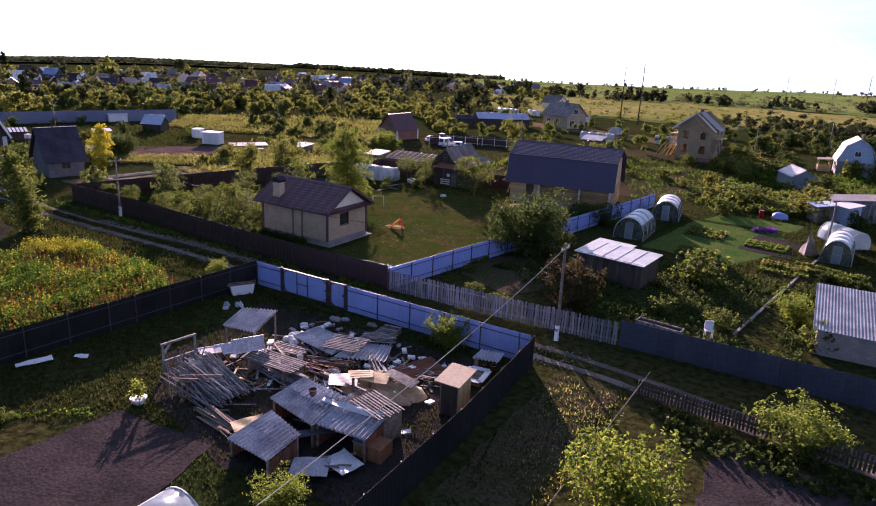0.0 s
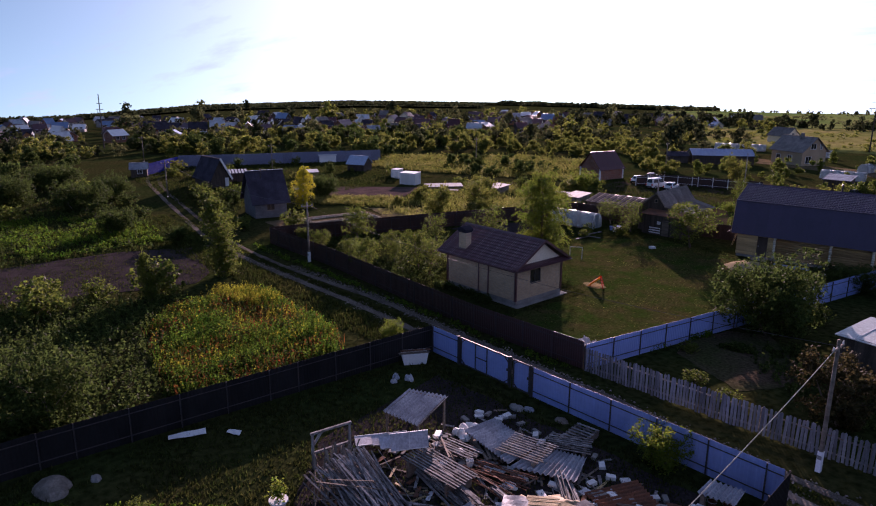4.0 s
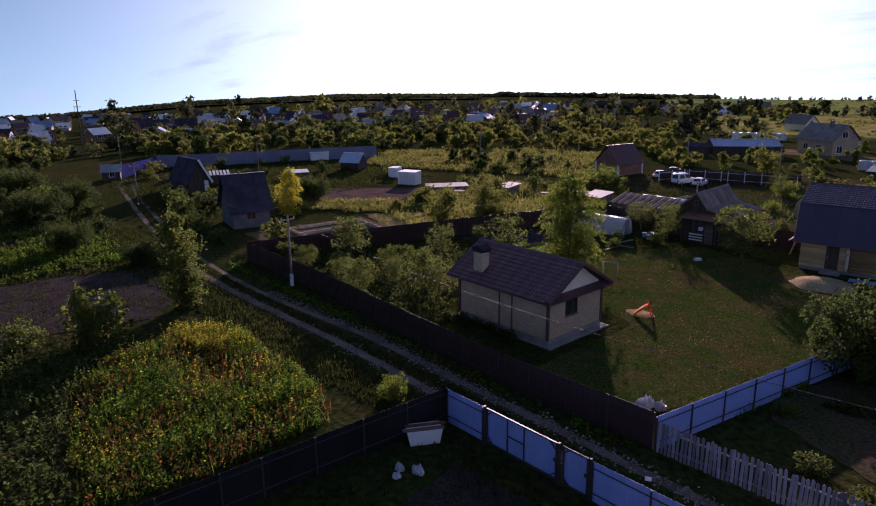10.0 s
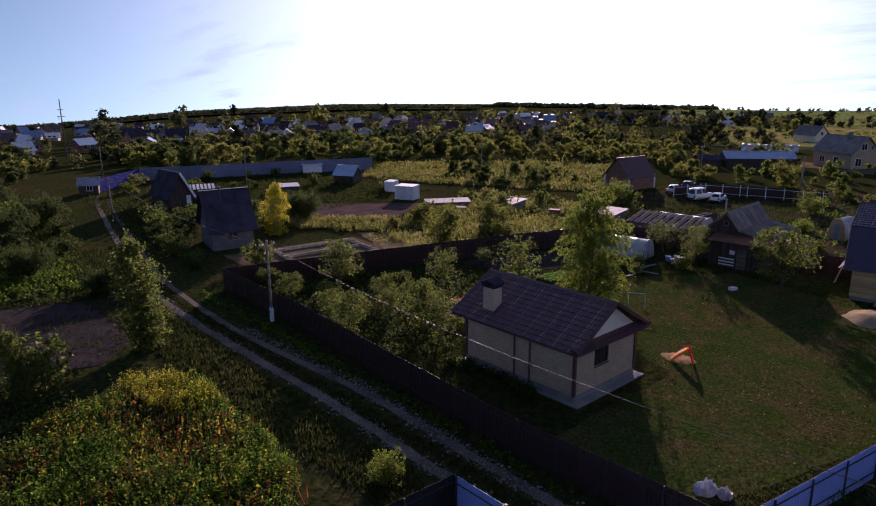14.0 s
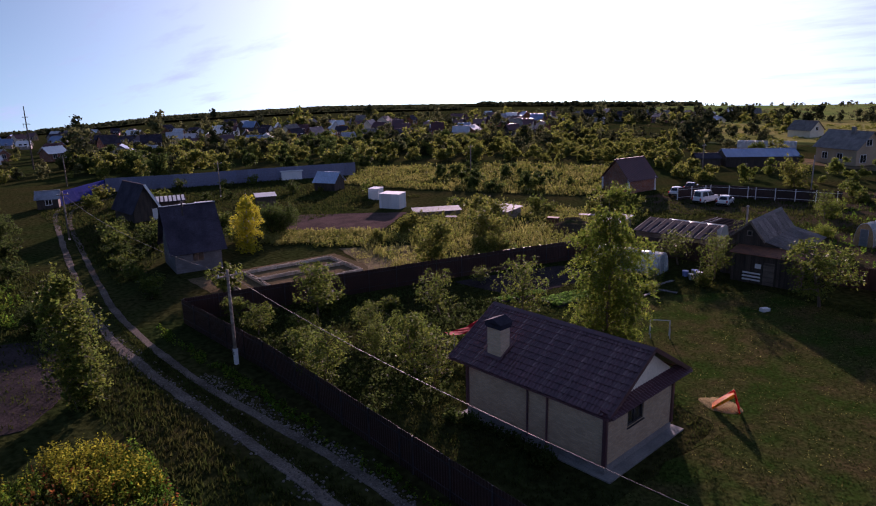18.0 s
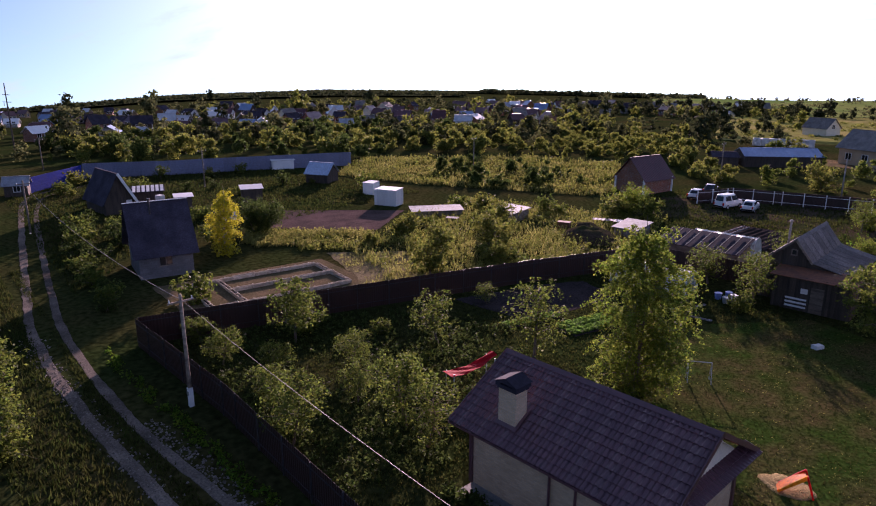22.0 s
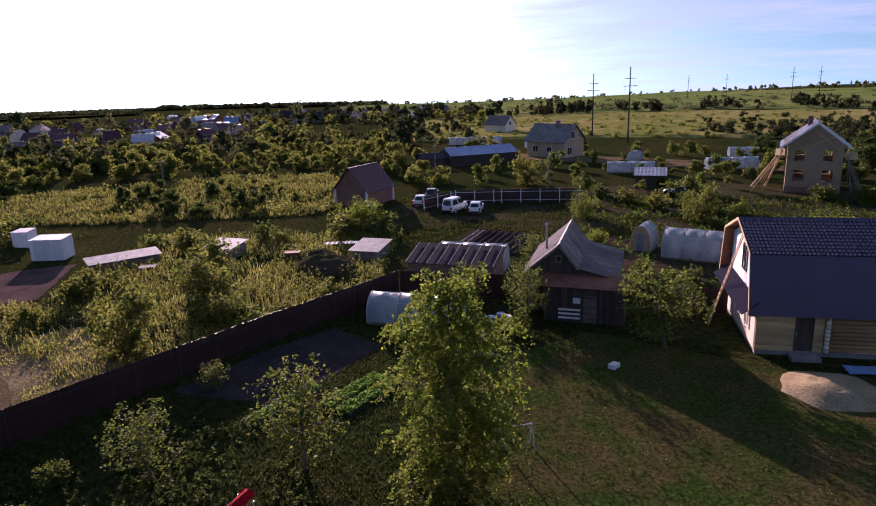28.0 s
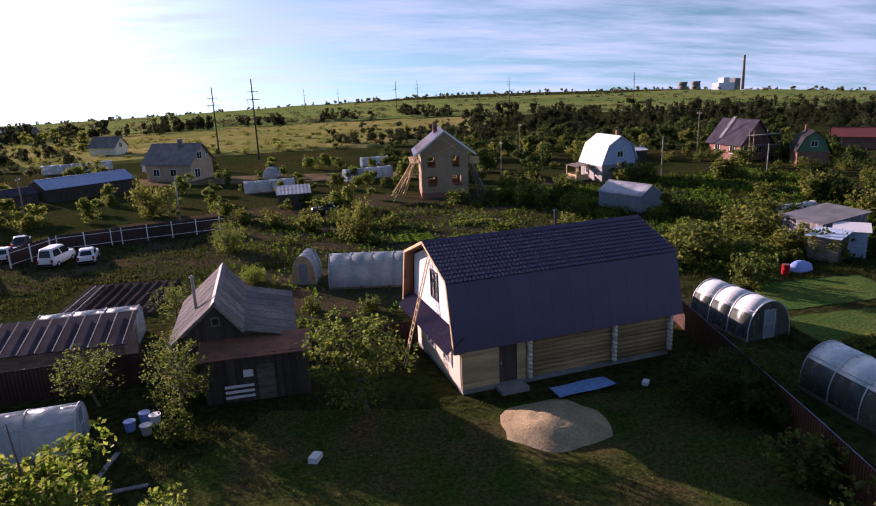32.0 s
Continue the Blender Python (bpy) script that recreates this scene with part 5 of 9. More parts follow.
def tree(name, label, h, w, leaves, size, leaf_mat, style="round", bark="bark", bare=0.18, seed=1, limbs=14, category="tree", group="", stems=1):
    """Stems and limbs, and a crown of leafy shoots that stand out of it unevenly."""
    rng = np.random.default_rng(seed)
    t = thing(name, 0, 0, 0, 0, label, category, group)
    tb = MB()
    clumps = []
    for st in range(stems):
        lean = rng.normal(0, 0.05 if stems == 1 else 0.22, 2)
        base = rng.normal(0, 0.0 if stems == 1 else w * 0.06, 2)
        top = h * (0.9 if stems == 1 else 0.62)
        at = lambda k: Vector((base[0] + lean[0] * k * h + 0.03 * h * math.sin(k * 5 + seed), base[1] + lean[1] * k * h + 0.03 * h * math.cos(k * 4 + seed * 2), k * top))
        r0 = (0.020 if stems == 1 else 0.012) * h + 0.02
        for i in range(7):
            tb.cyl(at(i / 7), at((i + 1) / 7), r0 * (1 - i / 7.6), r0 * (1 - (i + 1) / 7.6), 7, False)
        for i in range(limbs // stems):
            k = bare + (0.95 - bare) * (i + rng.uniform(0, 1)) / (limbs // stems)
            ang = i * 2.4 + rng.uniform(-0.6, 0.6) + st
            rad = radius_at((k - bare) / (1 - bare), style) * w / 2 * rng.uniform(0.45, 1.1)
            s = at(min(k, 0.98))
            rise = rng.uniform(0.15, 0.65) * rad
            e = s + Vector((math.cos(ang) * rad, math.sin(ang) * rad, rise))
            mid = s.lerp(e, 0.5) + Vector((0, 0, 0.10 * rad))
            rl = r0 * 0.36 * (1 - k * 0.6)
            tb.cyl(s, mid, rl, rl * 0.65, 5, False).cyl(mid, e, rl * 0.65, rl * 0.25, 5, False)
            for j in range(5):
                q = s.lerp(mid, 0.5 + 0.5 * j / 2) if j < 2 else mid.lerp(e, (j - 1) / 3)
                tip = q + Vector(rng.normal(0, 0.13 * w, 3).tolist()) * (0.5 if j < 2 else 0.75)
                if j >= 2:
                    tb.cyl(q, tip, rl * 0.3, rl * 0.12, 4, False)
                clumps += [q, tip, tip]
    part("trunk", tb, bark, t, smooth=True)
    pts = np.array(clumps)
    per = 11
    n = max(8, int(leaves * 0.72) // per)
    head = pts[rng.integers(0, len(pts), n)] + rng.normal(0, 0.035 * w, (n, 3))
    out = head - [0, 0, h * 0.42]
    out /= np.maximum(np.linalg.norm(out, axis=1, keepdims=True), 0.05)
    way = out * 0.75 + [0, 0, 0.35] + rng.normal(0, 0.5, (n, 3))
    way /= np.linalg.norm(way, axis=1, keepdims=True)
    long = rng.uniform(0.04, 0.15, n) * w * (1 + 0.7 * uneven(head * 3.0 / w * 2, seed))
    step = (np.arange(per) + 0.6) / per
    shoots = (head[:, None, :] + way[:, None, :] * (long[:, None] * step)[:, :, None]).reshape(-1, 3) + rng.normal(0, 0.010 * w + 0.015, (n * per, 3))
    rest = leaves - n * per
    fill = pts[rng.integers(0, len(pts), rest)] + rng.normal(0, 0.055 * w + 0.04, (rest, 3))
    cen = np.concatenate([shoots, fill])
    # a loose hull with an uneven edge; parts of the crown stay open
    k = np.clip((cen[:, 2] / h - bare) / (1 - bare), 0, 1)
    lim = np.array([radius_at(q, style) for q in k]) * w / 2 * (1.0 + 0.22 * uneven(cen * 4.2 / w, seed))
    r = np.hypot(cen[:, 0], cen[:, 1])
    f = np.where(r > lim, (lim + (r - lim) * 0.45) / np.maximum(r, 1e-6), 1)
    cen[:, :2] *= f[:, None]
    cen[:, 2] = np.clip(cen[:, 2], 0.08, h * 1.04)
    gap = uneven(cen * 8.0 / w, seed + 3) > -0.62
    part("crown", leaf_mesh("crown", cen[gap], size, rng), leaf_mat, t)
    return t


def birch_radius(k):
    """The half width of a birch's crown, from its foot (0) to its tip (1)."""
    for (a, p), (b, q) in zip(((0, 0.58), (0.14, 0.86), (0.32, 1.0), (0.6, 1.06), (0.78, 0.98), (0.9, 0.76)), ((0.14, 0.86), (0.32, 1.0), (0.6, 1.06), (0.78, 0.98), (0.9, 0.76), (1.0, 0.42))):
        if a <= k <= b:
            return p + (q - p) * (k - a) / (b - a)
    return 0.30


def birch(label, h, w, leaves, size, leaf_mat, bark, seed, limbs, low=0.05):
    """Rising limbs that arch over, with fine twigs hanging from them and small leaves along the twigs."""
    rng = np.random.default_rng(seed)
    t = thing("birch", 0, 0, 0, 0, label, "tree")
    tb, tw = MB(), MB()
    at = lambda k: Vector((0.12 * math.sin(k * 5 + seed), 0.12 * math.cos(k * 4.1 + seed), k * h * 0.97))
    for i in range(10):
        tb.cyl(at(i / 10), at((i + 1) / 10), 0.15 * (1 - i / 10.6), 0.15 * (1 - (i + 1) / 10.6), 8, False)
    heads, ways, longs = [], [], []
    for i in range(limbs):
        k = low + (0.99 - low) * ((i + rng.uniform(0, 1)) / limbs) ** 0.95
        ang = i * 2.39996 + rng.uniform(-0.4, 0.4)
        rad = max(0.12, birch_radius(min(1.0, k + 0.06)) * w / 2 * rng.uniform(0.6, 1.12))
        s = at(max(0.03, k - 0.10))
        lift, sag = rad * rng.uniform(0.7, 1.4), rad * rng.uniform(0.5, 1.2)
        dirn = Vector((math.cos(ang), math.sin(ang), 0))
        run = [s + dirn * rad * q + Vector((0, 0, lift * q - sag * q * q)) for q in (0, 0.25, 0.5, 0.75, 1.0)]
        for a, b, q in zip(run, run[1:], range(4)):
            tb.cyl(a, b, 0.035 * (1 - q * 0.23) * (1.1 - k), 0.035 * (1 - (q + 1) * 0.23) * (1.1 - k) + 0.002, 5, False)
        m = max(5, int(22 * rad / (w / 2)))
        for j in range(m):
            q = 0.12 + 0.88 * (j + rng.random()) / m
            i0 = min(3, int(q * 4))
            p = run[i0].lerp(run[i0 + 1], q * 4 - i0) + Vector(rng.normal(0, 0.10, 3).tolist())
            d = Vector((dirn.x * 0.5 + rng.normal(0, 0.6), dirn.y * 0.5 + rng.normal(0, 0.6), rng.normal(0.0, 0.4))).normalized()
            heads.append(p)
            ways.append(d)
            longs.append(rng.uniform(0.25, 0.8) * (0.45 + 0.55 * rad / (w / 2)))
            e = p + d * longs[-1] * 0.6
            tw.cyl(p, e, 0.008, 0.004, 3, False)
    part("trunk", tb, bark, t, smooth=True)
    part("branchwork", tw, "bark", t)
    H, D, N = np.array(heads), np.array(ways), np.array(longs)
    own = rng.integers(0, len(H), leaves)
    q = rng.random(leaves) ** 0.8
    cen = H[own] + D[own] * (N[own] * q)[:, None] + rng.normal(0, 0.055, (leaves, 3))
    cen[:, 2] -= 1.0 * N[own] * q ** 1.6
    cen[:, 2] = np.clip(cen[:, 2], 0.15, h * 1.01)
    part("crown", leaf_mesh("crown", cen, size, rng, droop=0.4), leaf_mat, t)
    return t


def plant(template, h, spots):
    """Stand copies of a template of height h at (x, y, height, width factor, label or none)."""
    first = None
    for i, s in enumerate(spots):
        x, y, hh = s[:3]
        k = hh / h
        wf = s[3] if len(s) > 3 else 1.0
        m = pose(x, y, ground_z(x, y) - 0.03, 0, 0, (x * 37.1 + y * 17.3) % 360) @ Matrix.Diagonal((k * wf, k * wf, k, 1))
        if i == 0:
            first = m
        else:
            copy_thing(template, m)
    template.matrix_basis = first



# the birch behind the cream house
b = birch("broad birch with yellowing hanging foliage on the lawn edge", 10.6, 5.6, 54000, 0.078, "leaf_birch", "bark", 5, 120)
b.matrix_basis = pose(-8.6, 13.2, 0)
y = birch("young birch in bright yellow autumn foliage", 7.2, 2.9, 9000, 0.11, "leaf_yellow", "bark_birch", 9, 60, 0.12)
y.matrix_basis = pose(-52.2, 9.9, 0)
plant(tree("poplar", "tall dark leafy tree standing beside the lane", 8.0, 5.0, 17000, 0.11, "leaf", "tall", "bark", 0.03, 3, 60), 8.0,
      [(-25.4, -14.6, 8.0), (-21.2, -23.0, 4.6, 0.9)])
plant(tree("apple_tree", "rounded apple tree in the fenced garden", 4.2, 4.6, 4400, 0.105, "leaf", "round", "bark", 0.22, 11, 16, group="garden trees"), 4.2,
      [(-28.2, 3.2, 4.0), (-17.0, -3.6, 3.3, 1.0), (-14.6, 1.2, 3.9, 0.9), (-22.3, 3.7, 2.3, 1.0), (-28.0, -2.0, 2.2, 1.1), (-20.6, -2.9, 2.6, 1.1), (-1.4, 31.4, 4.9, 1.1),
       (-24.4, -0.4, 2.0, 1.1), (-32.0, -1.8, 1.9, 1.2), (-18.4, 1.2, 2.2, 1.0)])
plant(tree("pear_tree", "sparse fruit tree with thinning olive leaves", 4.9, 4.4, 3000, 0.105, "leaf", "round", "bark", 0.25, 21, 26, group="garden trees"), 4.9,
      [(-15.6, 12.8, 4.8), (-21.4, 9.8, 3.5, 1.1), (-12.4, 1.0, 3.4, 1.1), (-10.4, 33.4, 3.9), (-15.3, 35.8, 3.2, 1.3), (-11.2, 36.6, 3.4, 1.2), (-12.2, 67, 3.6, 1.1), (-13.4, 47.4, 3.0, 1.2), (-24.5, 18.0, 1.7, 1.3)])
plant(tree("lilac_bush", "large dense dark green bush beside the blue fence", 5.4, 7.6, 20000, 0.135, "leaf_dark", "round", "bark", 0.04, 31, 30, "bush", stems=5), 5.4,
      [(16.6, 10.4, 6.0, 0.86), (-3.2, -35.0, 5.0, 0.8), (16.9, 27.4, 2.5, 1.5), (-58.4, 17.0, 4.2, 0.8), (-52, -17, 3.4, 0.9), (-72, -16, 4.6, 1.1), (-82, -24, 4.8, 1.2), (-78, -10, 4.4, 0.9), (-60, -44, 4.4, 1.0), (-94, -14, 5.0, 1.1), (-41, -13.4, 2.4, 0.9)])
iv = tree("ivy_bush", "dark rusty creeper grown over the utility pole", 5.0, 4.0, 9000, 0.12, "leaf_brown", "round", "bark", 0.03, 33, 30, "bush", stems=4)
iv.matrix_basis = pose(25.2, -1.5, 0)
plant(tree("willow_bush", "tall sunlit olive bush behind the brown fence", 5.4, 5.6, 5200, 0.17, "leaf_olive", "round", "bark", 0.04, 37, 26, "bush", stems=5), 5.4,
      [(-33.6, 20.2, 5.2, 0.8), (-35.0, 30.4, 4.6, 1.0), (-30.6, 27.0, 3.0, 1.1), (-40.0, 36.0, 4.2, 1.1), (-24.8, 93.2, 5.2, 0.9), (0.5, 69.9, 4.6, 0.9)])
plant(tree("hazel_bush", "sunlit yellow-green leafy bush", 3.2, 4.6, 8000, 0.10, "leaf_birch", "round", "bark", 0.04, 41, 24, "bush", stems=4), 3.2,
      [(36.0, -22.6, 4.0, 0.85), (21.3, -12.6, 2.2, 0.85), (-1.2, -12.4, 1.4, 0.95), (40.2, 6.4, 2.6, 0.85), (41.8, -11.8, 2.4, 1.4), (24.0, -30.6, 1.9, 0.9), (-36.5, 57.8, 3.6, 0.95), (-8.9, 57.0, 1.6, 1.0), (-12.3, 69.5, 2.6, 0.8)])
plant(tree("currant_bush", "low green garden bush", 2.2, 2.8, 2200, 0.12, "leaf", "round", "bark", 0.03, 51, 16, "bush", stems=4, group="low bushes"), 2.2,
      [(-22.8, -22.1, 3.6), (-27, -30.3, 2.4), (-24.3, -26.3, 2.2), (-22.8, -31, 3.4), (32.2, 12.3, 3.2, 1.2), (15.3, 21.2, 2.1, 1.2), (15.4, 17.2, 2.2, 1.4), (-40.3, 1.4, 2.6), (-3.9, 47.9, 1.3), (0.2, 46.9, 1.3),
       (30.4, 53.6, 3.0, 1.5), (29.0, 43.8, 2.8), (41.7, 2.6, 2.2), (35.5, 2.2, 1.6, 1.2), (31.2, 3.0, 1.5, 1.2), (22.0, 4.4, 1.3, 1.2), (17.6, -2.6, 1.0, 1.3), (20.3, -3.6, 0.9, 1.5), (14.6, 2.0, 0.9, 1.3),
       (-29.2, 5.0, 2.2), (-19.4, 6.6, 1.5), (-25.4, 8.2, 1.2), (-12.6, 5.6, 1.8), (-10.4, 31.0, 1.6), (-13.6, 28.6, 1.4), (-12.4, 26.2, 1.1), (18.2, 15.2, 1.8), (8.2, -33.5, 0.8), (5.2, -41.2, 0.9)])


# ---- scrap yard ----
rj = random.Random(3)


def slate_sheet(w, l, waves=6):
    """A wavy asbestos-cement sheet lying flat, w wide."""
    return MB().sheet((0, 0, 0), (w, 0, 0), (w, l, 0), (0, l, 0), 0.012, waves * 4, 1, lambda u, v: 0.028 * math.cos(u * waves * 6.283))


def slate_roof(root, a, b, c, d, nu, nv, mat_name="slate"):
    """Overlapping wavy sheets over four corners, a to b along the eave."""
    a, b, c, d = map(Vector, (a, b, c, d))
    for j in range(nv):
        for i in range(nu):
            def at(u, v):
                return (a.lerp(b, u)).lerp(d.lerp(c, u), v)
            lift = Vector((0, 0, 0.02 * (j % 2) + rj.uniform(0, 0.02)))
            q = [at(i / nu, j / nv) + lift, at((i + 1) / nu, j / nv) + lift, at((i + 1) / nu, min(1.02, (j + 1.1) / nv)) + lift, at(i / nu, min(1.02, (j + 1.1) / nv)) + lift]
            w = (q[1] - q[0]).length
            k = max(2, round(w / 0.25))
            part("slate_sheet", MB().sheet(*q, 0.012, k * 6, 1, lambda u, v: 0.06 * math.cos(u * k * 6.283)), mat_name, root)


def lean_shed(name, pts, z_front, z_back, label, nu, nv, wall="rust"):
    """Low shelter on posts with a wavy sheet roof. pts: front left, front right, back right, back left."""
    o = pts[0]
    r = thing(name, o[0], o[1], 0, 0, label, "shelter")
    P = [(p[0] - o[0], p[1] - o[1]) for p in pts]
    zs = (z_front, z_front, z_back, z_back)
    slate_roof(r, *[(*p, z) for p, z in zip(P, zs)], nu, nv)
    cx, cy = sum(p[0] for p in P) / 4, sum(p[1] for p in P) / 4
    ins = [(cx + (p[0] - cx) * 0.88, cy + (p[1] - cy) * 0.88) for p in P]
    for p, z in zip(ins, zs):
        part("post", MB().bar((*p, 0), (*p, z - 0.03), 0.1), "wood_old", r)
    for i, j in ((0, 1), (1, 2), (2, 3), (3, 0)):
        part("beam", MB().bar((*ins[i], zs[i] - 0.08), (*ins[j], zs[j] - 0.08), 0.07, 0.12), "wood_old", r)
    if wall:
        for i, j in ((1, 2), (2, 3), (3, 0)):
            a, b = Vector((*ins[i], 0)), Vector((*ins[j], 0))
            n = max(2, int((b - a).length / 0.22))
            for k in range(n):
                p, q = a.lerp(b, k / n), a.lerp(b, (k + 0.9) / n)
                zt = zs[i] + (zs[j] - zs[i]) * k / n - 0.12 - rj.uniform(0, 0.12)
                part("board", MB().add([(p.x, p.y, 0.02), (q.x, q.y, 0.02), (q.x, q.y, zt), (p.x, p.y, zt), (p.x + 0.02, p.y + 0.02, 0.02), (q.x + 0.02, q.y + 0.02, 0.02), (q.x + 0.02, q.y + 0.02, zt), (p.x + 0.02, p.y + 0.02, zt)],
                                       [(0, 1, 2, 3), (7, 6, 5, 4), (0, 3, 7, 4), (1, 5, 6, 2), (3, 2, 6, 7)]), wall, r)
    return r


lean_shed("slat_canopy", [(10.4, -21.7), (12.8, -21.3), (11.7, -18.3), (9.6, -19.3)], 1.75, 1.95, "small shelter with a wavy grey sheet roof on posts", 2, 1, None)
lean_shed("lean_to", [(18.7, -25.9), (22.2, -26.6), (21.7, -23.9), (18.9, -23.6)], 1.35, 1.6, "low lean-to with wavy grey sheet roof", 3, 2)
lean_shed("lean_to", [(21.9, -26.3), (24.9, -26.0), (24.7, -23.8), (21.9, -24.0)], 1.3, 1.55, "low rusty lean-to roofed with slats and wavy sheets", 3, 2)
lean_shed("lean_to", [(19.3, -29.2), (22.1, -29.4), (22.1, -27.3), (19.5, -26.6)], 0.95, 1.2, "low lean-to with wavy pale sheet roof", 2, 2)

# blue-grey door panels leaning below the canopy
for i, (x, y, rz, tilt) in enumerate([(10.3, -23.4, 62, 6), (11.1, -22.9, 62, 10), (11.9, -23.0, 62, 14), (12.6, -22.9, 62, 74)]):
    pnl = thing("door_panel", x, y, 0.05 + 0.2 * i, rz, "pale blue-grey old door panel lying by the shelter", "panel", "old panels")
    part("board", MB().box(0, 1.9, 0, 0.8, 0, 0.04), "panel_pale", pnl, m=pose(0, 0, 0.25, tilt))
    part("edge", MB().box(0, 1.9, -0.03, 0.02, -0.01, 0.06).box(0, 1.9, 0.8, 0.84, -0.01, 0.06).box(0.93, 0.97, 0, 0.8, 0.04, 0.06), "zinc", pnl, m=pose(0, 0, 0.25, tilt))


def stick_pile(name, a, b, width, n, rmax, label, mat_name="wood_grey", lift=0.0, height=0.7, spread=0.5):
    """Poles heaped side by side from a to b; lift raises the far ends."""
    a, b = Vector((*a, 0)), Vector((*b, 0))
    d = (b - a)
    side = Vector((-d.y, d.x, 0)).normalized()
    r = thing(name, a.x, a.y, 0, 0, label, "pile")
    for i in range(n):
        s = side * rj.uniform(-width / 2, width / 2)
        z = rmax + height * (1 - abs(s.length / (width / 2)) ** 1.5) * rj.random()
        p = s + d * rj.uniform(-0.08, 0.12) + side * rj.uniform(-spread, spread) * 0.3 + Vector((0, 0, z))
        q = s + d * rj.uniform(0.8, 1.05) + side * rj.uniform(-spread, spread) + Vector((0, 0, z + lift + rj.uniform(-0.1, 0.1)))
        if rj.random() < 0.4:
            part("pole", MB().cyl(p, q, rj.uniform(0.5, 1) * rmax, rj.uniform(0.4, 0.8) * rmax, 6), mat_name, r)
        else:
            part("plank", MB().bar(p, q, rj.uniform(1.5, 3) * rmax, rj.uniform(0.5, 0.9) * rmax), mat_name, r)
    return r


stick_pile("pole_heap", (15.6, -25.6), (12.0, -25.4), 2.8, 105, 0.036, "heap of weathered grey poles and laths", "wood_grey", 1.0, 0.7, 0.9)
stick_pile("pole_heap", (13.4, -26.6), (11.0, -24.8), 1.6, 30, 0.04, "tangle of weathered laths behind the pole heap", "wood_old", 0.9, 0.7, 0.9)
stick_pile("plank_pile", (18.0, -27.6), (15.2, -27.2), 1.1, 24, 0.05, "pile of old brown planks on the ground", "wood_old", 0.0, 0.45, 0.25)
stick_pile("plank_pile", (14.0, -21.8), (17.9, -22.4), 1.5, 34, 0.05, "stack of grey slats and boards", "wood_grey", 0.05, 0.75, 0.15)
stick_pile("plank_pile", (13.2, -17.6), (15.8, -18.6), 1.3, 18, 0.05, "loose boards beside the white sacks", "wood_old", 0.0, 0.35, 0.5)
stick_pile("plank_pile", (18.3, -17.0), (21.4, -19.6), 1.2, 18, 0.05, "loose grey boards beside the tarpaulin heap", "wood_grey", 0.1, 0.4, 0.4)
stick_pile("plank_pile", (22.2, -28.2), (24.6, -26.6), 0.9, 12, 0.05, "loose old boards beside the low sheds", "wood_old", 0.2, 0.3, 0.4)
stick_pile("plank_pile", (17.2, -20.6), (21.2, -21.6), 0.6, 8, 0.05, "long pale boards lying across the scrap", "wood_grey", 0.3, 0.4, 0.3)
gf = thing("timber_frame", 10.3, -25.9, 0, 83, "bare timber gate frame behind the pole heap", "frame")
for a, b in (((0, 0, 0), (0, 0, 2.0)), ((2.0, 0, 0), (2.0, 0, 2.0)), ((-0.1, 0, 1.95), (2.1, 0, 1.95)), ((0, 0, 0.9), (2.0, 0, 0.9)), ((0, 0, 1.3), (0.5, 0, 1.95))):
    part("timber", MB().bar(a, b, 0.11), "wood_grey", gf)


def sheets_flat(name, pts, nu, nv, z, label, mat_name="slate"):
    o = pts[0]
    r = thing(name, o[0], o[1], z, 0, label, "sheets")
    slate_roof(r, *[(p[0] - o[0], p[1] - o[1], rj.uniform(0.0, 0.12)) for p in pts], nu, nv, mat_name)
    part("bearer", MB().box(0.1, 0.3, 0.1, 0.3, -z, 0.02), "wood_old", r)
    return r


sheets_flat("sheet_stack", [(13.0, -18.3), (16.8, -18.9), (16.6, -16.6), (13.2, -16.2)], 3, 2, 0.4, "stack of wavy grey roofing sheets")
sheets_flat("sheet_stack", [(16.9, -18.9), (19.7, -17.4), (18.8, -15.4), (16.7, -16.3)], 3, 2, 0.3, "stack of broken wavy roofing sheets")
sheets_flat("sheet_stack", [(24.2, -14.7), (25.8, -14.4), (25.6, -13.0), (24.1, -13.3)], 1, 1, 0.85, "wavy sheet lying on rusty drums")
sheets_flat("sheet_stack", [(20.3, -17.6), (22.4, -18.2), (23.4, -16.0), (21.4, -15.0)], 3, 2, 0.12, "rusty roofing sheets on the ground", "rust")
pl = thing("pallet", 16.7, -15.4, 0.1, 8, "weathered grey pallet by the blue fence", "pallet")
for i in range(9):
    part("slat", MB().box(0, 1.3, i * 0.3, i * 0.3 + 0.12, 0.32, 0.35), "wood_grey", pl)
for x in (0.05, 0.6, 1.15):
    part("bearer", MB().box(x, x + 0.1, 0, 2.6, -0.1, 0.32), "wood_old", pl)


